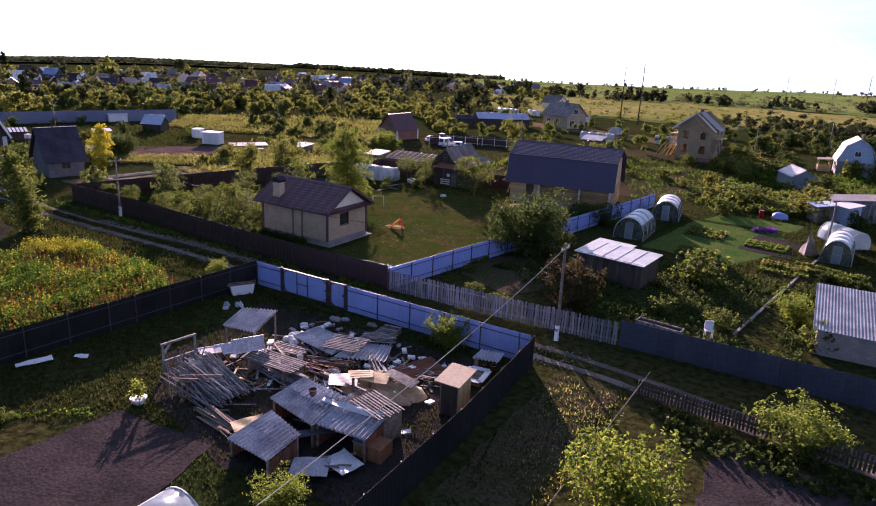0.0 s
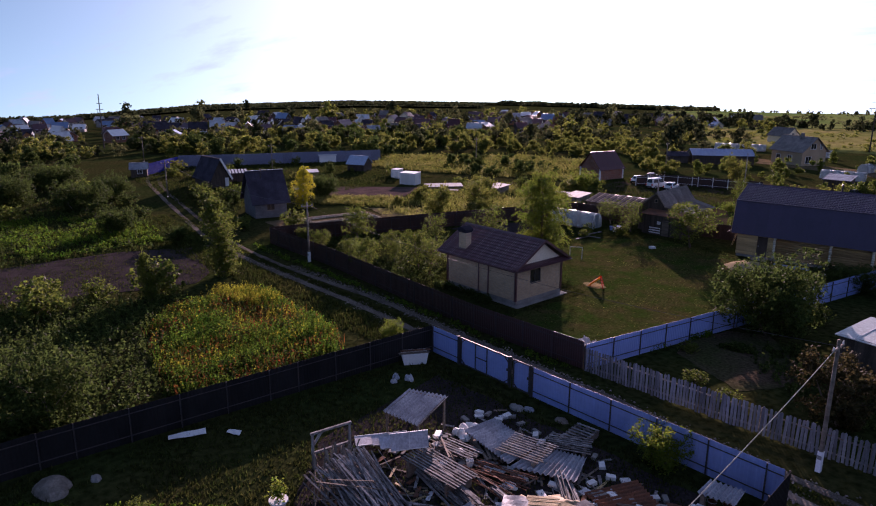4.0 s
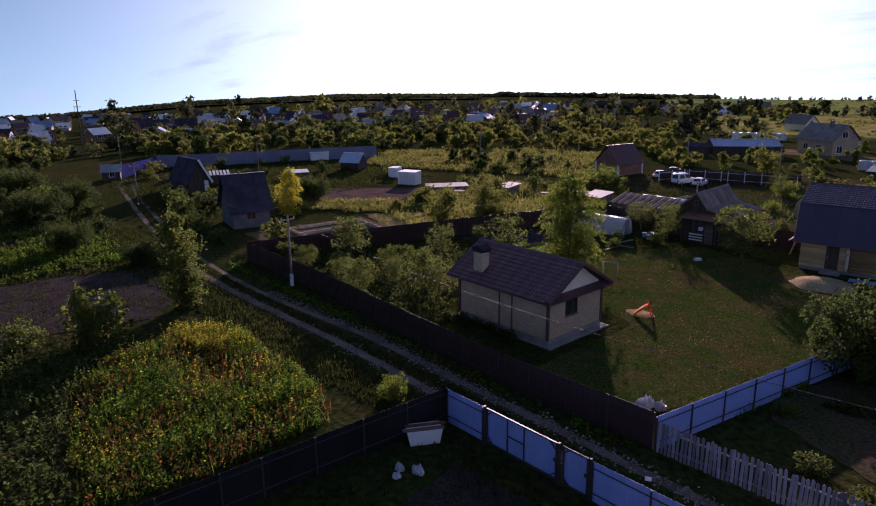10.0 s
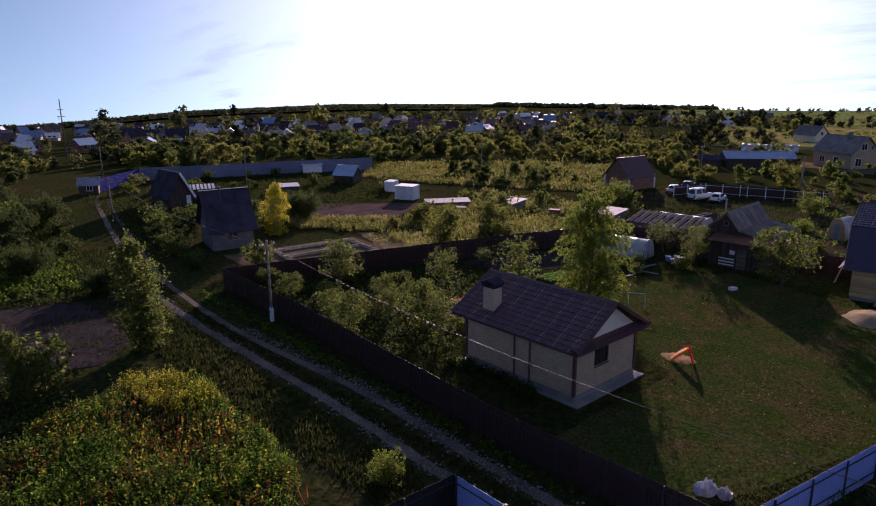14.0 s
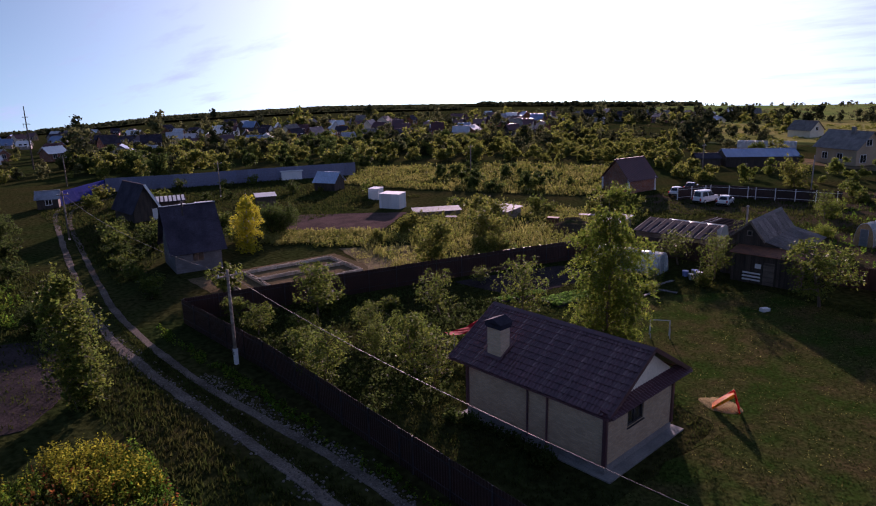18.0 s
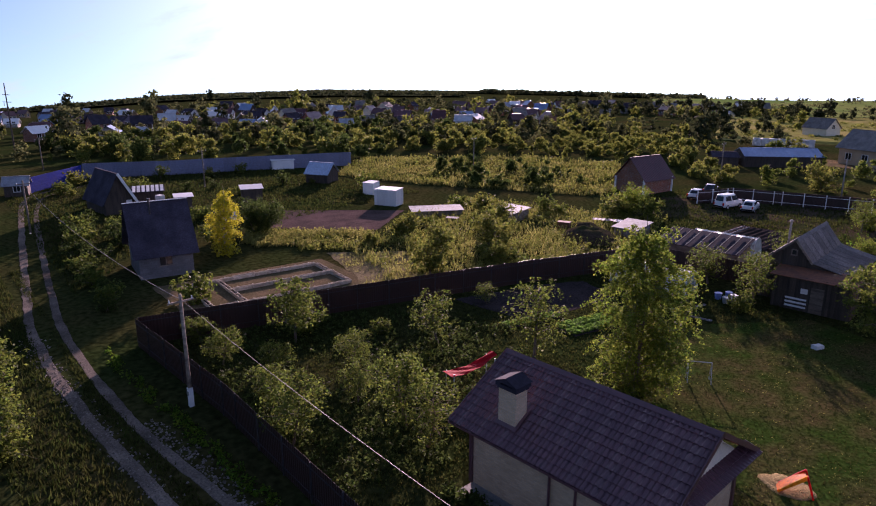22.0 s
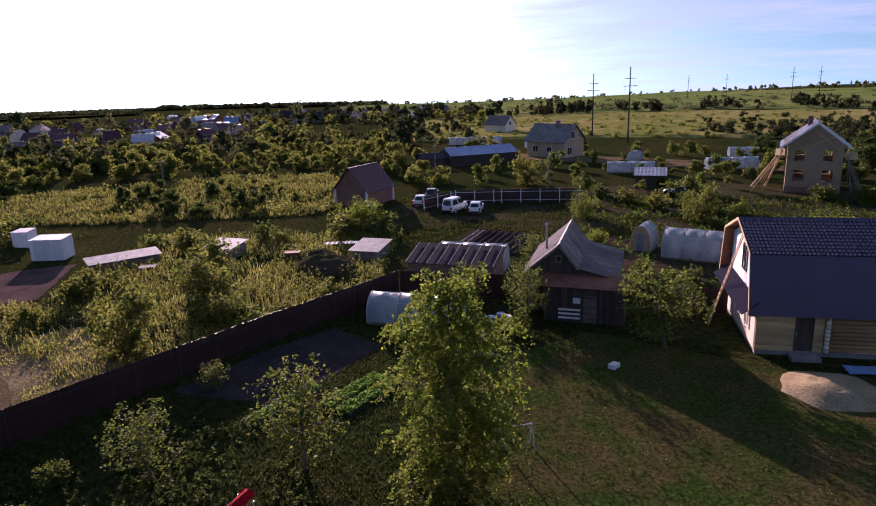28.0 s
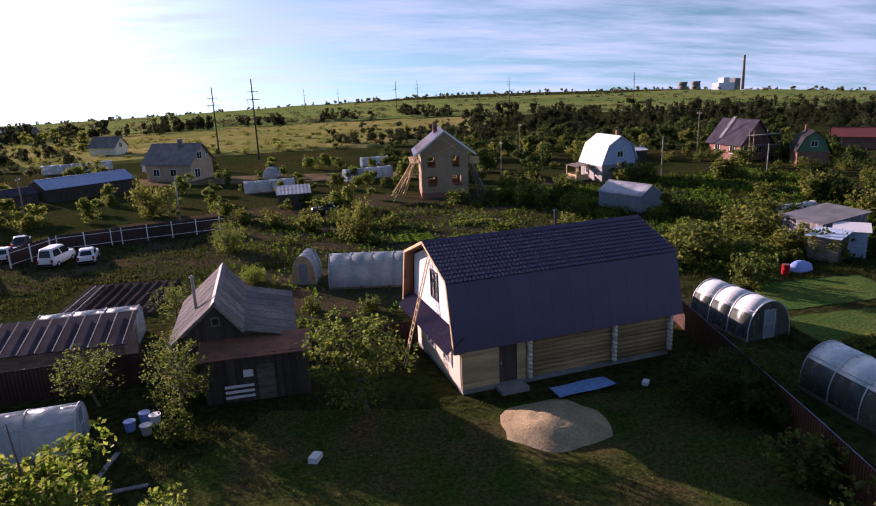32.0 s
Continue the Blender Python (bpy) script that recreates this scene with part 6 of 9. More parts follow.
def slat_grid(x, y, rz, w, l, n, label, z=0.4, mat_name="wood_grey"):
    """A grid of laths nailed to two bearers, lying on scrap."""
    g = thing("lath_grid", x, y, 0, rz, label, "laths", "lath grids")
    for i in range(n):
        part("lath", MB().bar((rj.uniform(-0.1, 0.05), l * (i + 0.5) / n, z + rj.uniform(0, 0.03)), (w + rj.uniform(-0.1, 0.1), l * (i + 0.5) / n + rj.uniform(-0.03, 0.03), z + rj.uniform(0, 0.03)), 0.075, 0.03), mat_name, g)
    for q in (0.15, 0.85):
        part("bearer", MB().box(w * q - 0.06, w * q + 0.06, 0, l, 0, z - 0.01), "wood_old", g)


slat_grid(13.3, -22.9, 3, 3.7, 1.7, 9, "grid of grey laths lying on boards", 0.85)
slat_grid(15.6, -18.6, 14, 2.4, 2.2, 10, "grid of pale laths on the sheet stack", 0.62)
slat_grid(17.0, -16.4, 30, 2.2, 1.6, 8, "grid of pale laths beside the sheets", 0.55)
slat_grid(13.0, -20.3, 10, 2.2, 1.2, 6, "grid of grey laths among the scrap", 0.35)
slat_grid(20.2, -21.4, 42, 1.3, 0.9, 9, "pale lath grid lying across the scrap", 1.05, "wood_pale")
slat_grid(22.4, -24.2, -16, 2.4, 1.7, 9, "grid of grey laths on the low shed", 1.68)


def lump(name, x, y, w, d, h, material, label, category, seed, n=10, group="", power=0.7, smooth=True):
    """A soft rounded heap with an uneven surface."""
    v, f = [], []
    m = 20
    for j in range(n + 1):
        r = j / n
        for i in range(m):
            a = 2 * math.pi * i / m
            k = 1 + 0.22 * noise.noise(Vector((math.cos(a) * 1.3, math.sin(a) * 1.3, seed))) + 0.1 * noise.noise(Vector((math.cos(a) * 4, math.sin(a) * 4, seed + 5)))
            px, py = math.cos(a) * w / 2 * r * k, math.sin(a) * d / 2 * r * k
            z = h * max(0.0, 1 - r ** 2) ** power * (1 + 0.25 * noise.noise(Vector((px * 1.1, py * 1.1, seed + 9)))) + 0.05 * noise.noise(Vector((px * 6, py * 6, seed)))
            v.append((px, py, z if j < n else -0.05))
    for j in range(n):
        for i in range(m):
            a, b = j * m + i, j * m + (i + 1) % m
            f.append((a, a + m, b + m, b))
    return solo(name, MB().add(v, f), material, label, category, group, m=pose(x, y, 0), smooth=smooth)


def tarpaulin(x, y, w, d, h, rz, seed):
    """A stiff sheet thrown over a heap: a lumpy crown, radiating folds and a turned-up rim."""
    v, f = [], []
    n, m = 16, 56
    for j in range(n + 1):
        r = j / n
        for i in range(m):
            a = 2 * math.pi * i / m
            c, q = math.cos(a), math.sin(a)
            k = 1 + 0.16 * noise.noise(Vector((c * 1.2, q * 1.2, seed))) + 0.12 * noise.noise(Vector((c * 4, q * 4, seed + 3)))
            px, py = c * w / 2 * r * k, q * d / 2 * r * k
            z = h * (1 - r ** 2.4) * (0.8 + 0.55 * noise.noise(Vector((px * 0.9, py * 0.9, seed + 9)))) + 0.10 * r * math.sin(a * 13 + 3 * noise.noise(Vector((c, q, seed)))) + 0.09 * noise.noise(Vector((px * 3.5, py * 3.5, seed))) + (0.12 if j == n - 1 else 0)
            v.append((px, py, max(0.03, z) if j < n else 0.0))
    for j in range(n):
        for i in range(m):
            a, b = j * m + i, j * m + (i + 1) % m
            f.append((a, a + m, b + m, b))
    return solo("tarpaulin", MB().add(v, f), "tarp_tan", "tan tarpaulin draped over a heap of scrap", "tarpaulin", m=pose(x, y, 0, 0, 0, rz), smooth=True)


tarpaulin(21.2, -19.9, 5.4, 3.2, 0.95, 8, 2.0)
for i, (x, y, w, d, rz, mt, lb) in enumerate([(21.2, -20.4, 1.5, 1.0, 20, "wood_pale", "pale plywood board lying on the tarpaulin"), (22.4, -19.6, 2.2, 0.7, -12, "wood_grey", "grey slatted board lying on the tarpaulin"),
                                              (19.4, -21.0, 1.6, 1.2, 35, "slate", "crumpled pale sheet metal beside the tarpaulin"), (22.9, -24.6, 3.4, 0.32, 6, "zinc", "long bright metal strip lying on the sheds"),
                                              (21.6, -27.0, 3.6, 0.35, 52, "fence_grey", "long grey-green plank leaning across the sheds"), (19.0, -27.6, 1.6, 0.9, 62, "wood_pale", "rough chipboard sheet beside the low shed"),
                                              (23.3, -28.0, 1.7, 1.2, 30, "slate", "bent grey sheet lying by the low shed"), (24.3, -26.9, 1.3, 1.4, 80, "zinc", "grey sheet metal leaning on the shed"),
                                              (3.2, -29.4, 1.9, 0.35, 72, "white", "white board lying on the grass"), (4.6, -27.4, 0.8, 0.25, 30, "white", "short white board lying on the grass")]):
    z = 1.0 if i in (0, 1) else 0.55 if i == 2 else 1.62 if i == 3 else 0.9 if i == 4 else 0.85 if i == 5 else 0.4 if i in (6, 7) else 0.16
    bd = thing("loose_board", x, y, 0, rz, lb, "board")
    part("sheet", MB().sheet((-w / 2, -d / 2, z), (w / 2, -d / 2, z - 0.05), (w / 2, d / 2, z + 0.12), (-w / 2, d / 2, z + 0.06), 0.03, 10, 4, lambda u, v: 0.02 * math.sin(u * 9 + v * 4)), mt, bd)
    if i in (4, 5, 6, 7, 2):
        part("prop", MB().bar((0, 0, 0), (0, 0, z), 0.08), "wood_old", bd)
for k in range(9):
    lump("sack", 12.3 + (k % 3) * 0.45 + rj.uniform(-0.1, 0.1), -18.2 + (k // 3) * 0.5, 0.75, 0.55, 0.3 + 0.14 * (k % 2), "white", "bulging white woven sack among the scrap", "sack", k * 3.1, 6, "white sacks")
for x, y, s, mt in ((12.5, -13.6, 1.1, "concrete"), (13.1, -13.2, 0.8, "slate"), (15.2, -12.8, 0.9, "wood_old"), (17.6, -19.6, 0.9, "white"),
                    (3.7, -36.0, 2.4, "stone"), (4.2, -34.2, 0.8, "concrete"), (5.0, -39.4, 0.9, "rust")):
    lump("debris_lump", x, y, s, s * 0.7, s * 0.2, mt, "small lump of pale debris on the ground", "heap", x + y, 5, smooth=False)


def crumpled_bag(x, y, w, d, h, seed):
    """A crushed plastic bag: a heap of sharp folds."""
    v, f = [], []
    n, m = 9, 22
    for j in range(n + 1):
        r = j / n
        for i in range(m):
            a = 2 * math.pi * (i + 0.5 * (j % 2)) / m
            c, q = math.cos(a), math.sin(a)
            k = 1 + 0.35 * noise.noise(Vector((c * 1.6, q * 1.6, seed))) + 0.22 * noise.noise(Vector((c * 5, q * 5, seed + r * 4)))
            z = h * max(0.0, 1 - r ** 3) ** 0.6 * (0.75 + 0.9 * noise.noise(Vector((c * r * 3.2, q * r * 3.2, seed + 2)))) + h * 0.3 * noise.noise(Vector((c * r * 8, q * r * 8, seed + 7)))
            v.append((c * w / 2 * r * k, q * d / 2 * r * k, max(0.02, z) if j < n else -0.03))
    for j in range(n):
        for i in range(m):
            a, b = j * m + i, j * m + (i + 1) % m
            f.append((a, a + m, b + m, b))
    return solo("plastic_bag", MB().add(v, f), "bag_film", "crumpled white plastic bag lying on the grass", "bag", "plastic bags", m=pose(x, y, 0, 0, 0, seed * 40))


for i, (x, y, w, d, h) in enumerate(((9.0, -2.5, 1.1, 0.85, 0.55), (9.7, -2.2, 0.7, 0.6, 0.4), (4.6, -16.4, 0.6, 0.5, 0.3), (5.4, -15.9, 0.8, 0.5, 0.35), (5.0, -16.9, 0.5, 0.4, 0.25))):
    crumpled_bag(x, y, w, d, h, 1.7 + i)
rp = random.Random(29)
PLANKS = {}
for k, mt in enumerate(("wood_grey", "wood_old", "wood_black", "rust", "wood_pale", "zinc")):
    w, l = (0.14, 0.10, 0.16, 0.22, 0.12, 0.2)[k], (1.5, 1.9, 1.2, 0.9, 1.0, 0.7)[k]
    PLANKS[mt] = MB().prism([(-l / 2, 0), (l / 2 - 0.05, 0), (l / 2, 0.03), (-l / 2 + 0.03, 0.035)], "y", -w / 2, w / 2).mesh("plank")
    PLANKS[mt].materials.append(M[mt])
NAMES = {"wood_grey": "weathered grey plank lying among the scrap", "wood_old": "old brown plank lying among the scrap", "wood_black": "dark rotten plank lying among the scrap", "rust": "rusty steel strip lying among the scrap",
         "wood_pale": "fresh pale board lying among the scrap", "zinc": "bright tin offcut lying among the scrap"}
for i in range(150):
    mt = rp.choice(("wood_grey", "wood_grey", "wood_old", "wood_old", "wood_black", "rust", "wood_pale", "zinc"))
    x, y = rp.choice(((13.5, -21), (16, -18.5), (19, -17.5), (17.5, -22), (14.5, -24), (19, -24.5), (22.5, -17.5)))
    solo("scrap_plank", PLANKS[mt], mt, NAMES[mt], "plank", "scrap planks", m=pose(x + rp.gauss(0, 1.3), y + rp.gauss(0, 1.1), rp.uniform(0.02, 0.12), rp.uniform(-6, 6), rp.uniform(-3, 3), rp.uniform(0, 180)))
for x, y, mt in ((14.6, -19.2, "rust"), (15.1, -19.9, "white"), (20.4, -24.6, "rust"), (21.2, -24.3, "zinc"), (25.2, -13.8, "rust"), (24.6, -14.0, "rust")):
    bk = thing("bucket", x, y, 1.5 if 20 < x < 22 else 0.0, rj.uniform(0, 90), "old metal bucket standing among the scrap", "bucket", "buckets")
    part("body", MB().cyl((0, 0, 0), (0, 0, 0.36), 0.15, 0.2, 12, False).cyl((0, 0, 0.0), (0, 0, 0.02), 0.15, 0.15, 12), mt, bk)
    part("rim", MB().cyl((0, 0, 0.34), (0, 0, 0.37), 0.21, 0.21, 12, False), "zinc", bk)
tk = thing("water_tank", 3.4, -13.9, 0, 60, "whitish old bathtub-like tank with boards on top", "tank")
part("body", MB().prism([(-0.9, 0.75), (-0.75, 0.0), (0.75, 0.0), (0.9, 0.75)], "y", -0.45, 0.45), "white", tk)
part("board", MB().box(-1.1, 1.0, -0.4, -0.1, 0.76, 0.8), "wood_old", tk)
part("board", MB().box(-0.9, 1.15, 0.05, 0.3, 0.76, 0.8), "rust", tk)
wf = thing("window_frame", 25.0, -15.7, 0.45, 8, "white wooden window frame lying on crates", "frame")
for a, b in (((-0.55, -0.8), (0.55, -0.8)), ((-0.55, 0.8), (0.55, 0.8)), ((-0.55, -0.8), (-0.55, 0.8)), ((0.55, -0.8), (0.55, 0.8))):
    part("rail", MB().bar((*a, 0), (*b, 0), 0.34, 0.06), "white", wf)
part("crate", MB().box(-0.5, 0.5, -0.6, 0.6, -0.45, -0.03), "wood_old", wf)
ob = thing("crate_stack", 24.5, -25.2, 0, 5, "rusty-orange boarded crate with a blue lid", "crate")
part("box", MB().box(-0.6, 0.9, -0.5, 0.6, 0, 0.75), "plank_wall", ob)
part("lid", MB().box(-0.65, 0.1, -0.55, 0.1, 0.76, 0.8), "roof_blue", ob, "blue lid")


stick_pile("lath_pile", (14.4, -24.6), (12.4, -26.4), 1.8, 26, 0.03, "criss-crossed thin laths on the pole heap", "wood_old", 0.6, 1.1, 1.3)
stick_pile("lath_pile", (12.2, -19.6), (14.6, -20.6), 1.2, 18, 0.035, "loose laths among the sacks", "wood_old", 0.2, 0.4, 0.9)
stick_pile("lath_pile", (15.2, -20.0), (18.4, -19.4), 1.6, 22, 0.035, "dark laths between the sheet stacks", "rust", 0.1, 0.4, 0.8)
stick_pile("lath_pile", (17.6, -22.6), (20.0, -23.2), 1.2, 16, 0.035, "loose laths beside the lean-to", "wood_old", 0.3, 0.5, 0.9)
stick_pile("lath_pile", (21.8, -17.4), (24.4, -16.6), 0.9, 8, 0.04, "long thin rods lying on the rusty sheets", "wood_old", 0.3, 0.2, 0.8)
bits = []
for w, l, h, mt, lb in ((0.16, 1.1, 0.03, "wood_grey", "short weathered grey board lying among the scrap"), (0.12, 0.8, 0.05, "wood_old", "short brown board lying among the scrap"),
                        (0.3, 0.45, 0.2, "white", "pale plastic canister lying among the scrap"), (0.35, 0.5, 0.12, "zinc", "bent piece of pale tin among the scrap"), (0.25, 0.5, 0.15, "concrete", "broken grey block among the scrap")):
    me = MB().prism([(-w / 2, 0), (w / 2, 0), (w * 0.46, h), (-w * 0.5, h * 0.9)], "y", -l / 2, l / 2).mesh("scrap_piece")
    me.materials.append(M[mt])
    bits.append((me, lb))
for i in range(150):
    me, lb = bits[i % 5]
    k = rj.random()
    x, y = (rj.uniform(11.5, 19.5), rj.uniform(-22.5, -14.5)) if k < 0.6 else (rj.uniform(19, 25), rj.uniform(-24, -15))
    solo("scrap_piece", me, "", lb, "scrap", "scrap pieces", m=pose(x, y, 0.02, rj.uniform(-8, 8), rj.uniform(-8, 8), rj.uniform(0, 180)))


def privy():
    p = thing("privy", 25.75, -19.4, 0, 2, "narrow wooden privy with a pale slanting roof", "privy")
    for i in range(6):
        part("board", MB().box(0.52, 0.55, -0.7 + i * 0.235, -0.7 + i * 0.235 + 0.225, 0, 2.05), "wood_pale", p)
        part("board", MB().box(-0.55, -0.52, -0.7 + i * 0.235, -0.7 + i * 0.235 + 0.225, 0, 2.05), "wood_old", p)
        if i < 5:
            part("board", MB().box(-0.5 + i * 0.21, -0.3 + i * 0.21, 0.68, 0.71, 0, 2.15), "wood_old", p)
    for x in (-0.5, 0.5):
        for y in (-0.66, 0.64):
            part("post", MB().bar((x, y, 0), (x, y, 2.05), 0.08), "wood_old", p)
    part("door", MB().box(-0.46, 0.46, -0.74, -0.7, 0.1, 1.9), "wood_black", p, "dark door")
    part("roof", MB().sheet((-0.75, -1.05, 2.08), (0.75, -1.05, 2.08), (0.75, 0.95, 2.3), (-0.75, 0.95, 2.3), 0.05), "tarp_tan", p, "pale felted roof")


privy()


def planter(x, y, h, label):
    p = thing("flower_tub", x, y, 0, 0, label, "planter", "flower tubs")
    part("tub", MB().cyl((0, 0, 0), (0, 0, 0.32), 0.28, 0.42, 14).cyl((0, 0, 0.28), (0, 0, 0.34), 0.44, 0.44, 14), "white", p, "white tyre tub", smooth=False)
    rng = np.random.default_rng(int(x * 10))
    c = rng.normal(0, 1, (420, 3)) * [0.17, 0.17, h * 0.28] + [0, 0, 0.35 + h * 0.45]
    c[:, 2] = np.clip(c[:, 2], 0.3, None)
    part("flowers", leaf_mesh("flowers", c, 0.09, rng), "leaf_birch", p, "yellow-green flowers")


planter(11.8, -28.6, 0.9, "white tub of tall yellow flowers at the soil edge")
planter(11.1, -36.0, 1.2, "white tub of tall yellow flowers at the bed corner")
planter(10.7, -43.0, 1.2, "white tub of yellow flowers beside the path")
greenhouse(22.3, -33.9, -90, 6.0, 3.0, 2.3, "pale polycarbonate tunnel greenhouse beside the scrap yard")


# ---- house plot, small things ----
def foundation():
    f = thing("foundation", -45.0, 2.6, 0, -7, "unfinished strip foundation in board formwork", "foundation")
    X0, X1, Y0, Y1 = 0.6, 7.4, 0.0, 11.8
    rb = random.Random(12)
    walls = [((X0, Y0), (X1, Y0)), ((X0, Y1), (X1, Y1)), ((X0, Y0), (X0, Y1)), ((X1, Y0), (X1, Y1)), ((X0, 2.6), (X1, 2.6)), ((3.8, 2.6), (3.8, Y1))]
    for a, b in walls:
        part("strip", MB().bar((*a, 0.11), (*b, 0.11), 0.18, 0.22), "soil", f, "dark trench between the boards")
        d = (Vector(b) - Vector(a)).normalized()
        s = Vector((-d.y, d.x)) * 0.12
        m = max(1, round((Vector(b) - Vector(a)).length / 1.9))
        for k in (-1, 1):
            for i in range(m):
                p, q = Vector(a).lerp(Vector(b), i / m) + s * k * rb.uniform(0.95, 1.25), Vector(a).lerp(Vector(b), (i + 0.985) / m) + s * k * rb.uniform(0.95, 1.25)
                z = rb.uniform(0.13, 0.19)
                part("formboard", MB().bar((p.x, p.y, z), (q.x, q.y, z + rb.uniform(-0.02, 0.02)), 0.035, 0.3), "form_board", f)
        n = int((Vector(b) - Vector(a)).length / 1.3)
        for i in range(n):
            p = Vector(a).lerp(Vector(b), (i + 0.5) / n)
            part("brace", MB().bar((p.x + s.x * 1.1, p.y + s.y * 1.1, 0.3), (p.x + s.x * 4, p.y + s.y * 4, 0.0), 0.06), "form_board", f)
            part("crosspiece", MB().bar((p.x - s.x * 1.4, p.y - s.y * 1.4, 0.33), (p.x + s.x * 1.4, p.y + s.y * 1.4, 0.33), 0.06), "form_board", f)


foundation()
lump("sand_mound", 7.3, 27.9, 5.6, 5.4, 0.65, "sandy", "low spread pile of pale building sand on the lawn", "sand pile", 4.4, 14, power=1.5)
tp = thing("sheet_metal", 10.2, 31.2, 0.05, 10, "pale blue sheet lying in front of the log house", "sheet")
part("sheet", MB().sheet((-1.7, -0.6, 0.05), (1.7, -0.6, 0.12), (1.7, 0.6, 0.04), (-1.7, 0.6, 0.06), 0.02, 12, 4, lambda u, v: 0.03 * math.sin(u * 7 + v * 3)), "sheet_blue", tp)
part("batten", MB().bar((-1.7, 0, 0.0), (1.7, 0, 0.0), 0.06), "wood_pale", tp)
for x, y, s in ((13.6, 30.8, 0.5), (-3.8, 27.6, 0.7), (12.9, -8.6, 0.3)):
    bl = thing("stone_block", x, y, 0, x * 30, "pale concrete block lying on the grass", "block")
    part("block", MB().prism([(-s / 2, 0), (s / 2, 0), (s * 0.46, s * 0.4), (-s * 0.48, s * 0.36)], "y", -s * 0.3, s * 0.3), "white", bl)
ld = thing("ladder", 2.55, 36.6, 0, 95, "long wooden ladder leaning on the gable", "ladder")
for sx in (-0.22, 0.22):
    part("rail", MB().bar((sx, 1.2, 0), (sx, -0.55, 6.4), 0.06), "wood_pale", ld)
for i in range(16):
    k = (i + 0.7) / 16.5
    part("rung", MB().bar((-0.22, 1.2 - 1.75 * k, 6.4 * k), (0.22, 1.2 - 1.75 * k, 6.4 * k), 0.045), "wood_pale", ld)

# garden toy slide on a patch of chips
lump("bark_mulch", 0.6, 10.3, 2.6, 1.9, 0.1, "wood_chip", "patch of pale wood chips round the toy slide", "wood chips", 1.3, 8)
ts = thing("toy_slide", 1.3, 10.1, 0.06, 25, "orange and red plastic toy slide on the lawn", "toy")
ts.matrix_basis = ts.matrix_basis @ Matrix.Diagonal((0.78, 0.9, 0.92, 1))
part("chute", MB().sheet((-1.2, -0.28, 0.05), (-1.2, 0.28, 0.05), (0.1, 0.28, 1.0), (0.1, -0.28, 1.0), 0.05, 4, 8, lambda u, v: -0.06 * math.sin(v * 3.14)), "orange_plastic", ts, "orange chute")
for sy in (-0.3, 0.3):
    part("side", MB().prism([(-1.2, 0.0), (-1.1, 0.22), (0.1, 1.16), (0.12, 0.9)], "y", sy - 0.03, sy + 0.03), "yellow_plastic" if sy < 0 else "red_plastic", ts)
    part("leg", MB().bar((0.55, sy * 1.2, 0), (0.12, sy, 1.1), 0.08), "red_plastic", ts, "red ladder leg")
for i in range(3):
    k = 0.2 + i * 0.28
    part("step", MB().bar((0.55 - 0.43 * k, -0.34, 1.1 * k), (0.55 - 0.43 * k, 0.34, 1.1 * k), 0.1, 0.06), "red_plastic", ts)

# red awning on poles between the fruit trees
aw = thing("garden_awning", -15.5, 7.0, 0, 72, "crumpled red cloth awning on thin poles", "awning")
part("cloth", MB().sheet((-1.5, -0.6, 1.15), (1.5, -0.35, 1.9), (1.5, 0.4, 1.8), (-1.5, 0.65, 1.0), 0.02, 20, 8, lambda u, v: 0.07 * math.sin(u * 6 + v * 3) * math.sin(v * 3.1) + 0.03 * math.sin(u * 17 + v * 9) - 0.25 * math.sin(u * 3.14)), "red_cloth", aw)
for a, b in (((-1.3, -0.5, 0), (-1.3, -0.5, 1.25)), ((1.3, -0.5, 0), (1.3, -0.5, 1.72)), ((1.3, 0.5, 0), (1.3, 0.5, 1.6)), ((-1.3, 0.5, 0), (-1.3, 0.5, 1.1))):
    part("pole", MB().cyl(a, b, 0.035), "zinc", aw)
sw = thing("swing_frame", -7.4, 16.9, 0, 35, "thin grey metal swing frame beside the birch", "frame")
for a, b in (((0, -0.35, 0), (0, 0, 1.25)), ((0, 0.35, 0), (0, 0, 1.25)), ((1.3, -0.35, 0), (1.3, 0, 1.25)), ((1.3, 0.35, 0), (1.3, 0, 1.25)), ((0, 0, 1.25), (1.3, 0, 1.25))):
    part("tube", MB().cyl(a, b, 0.03), "zinc", sw)
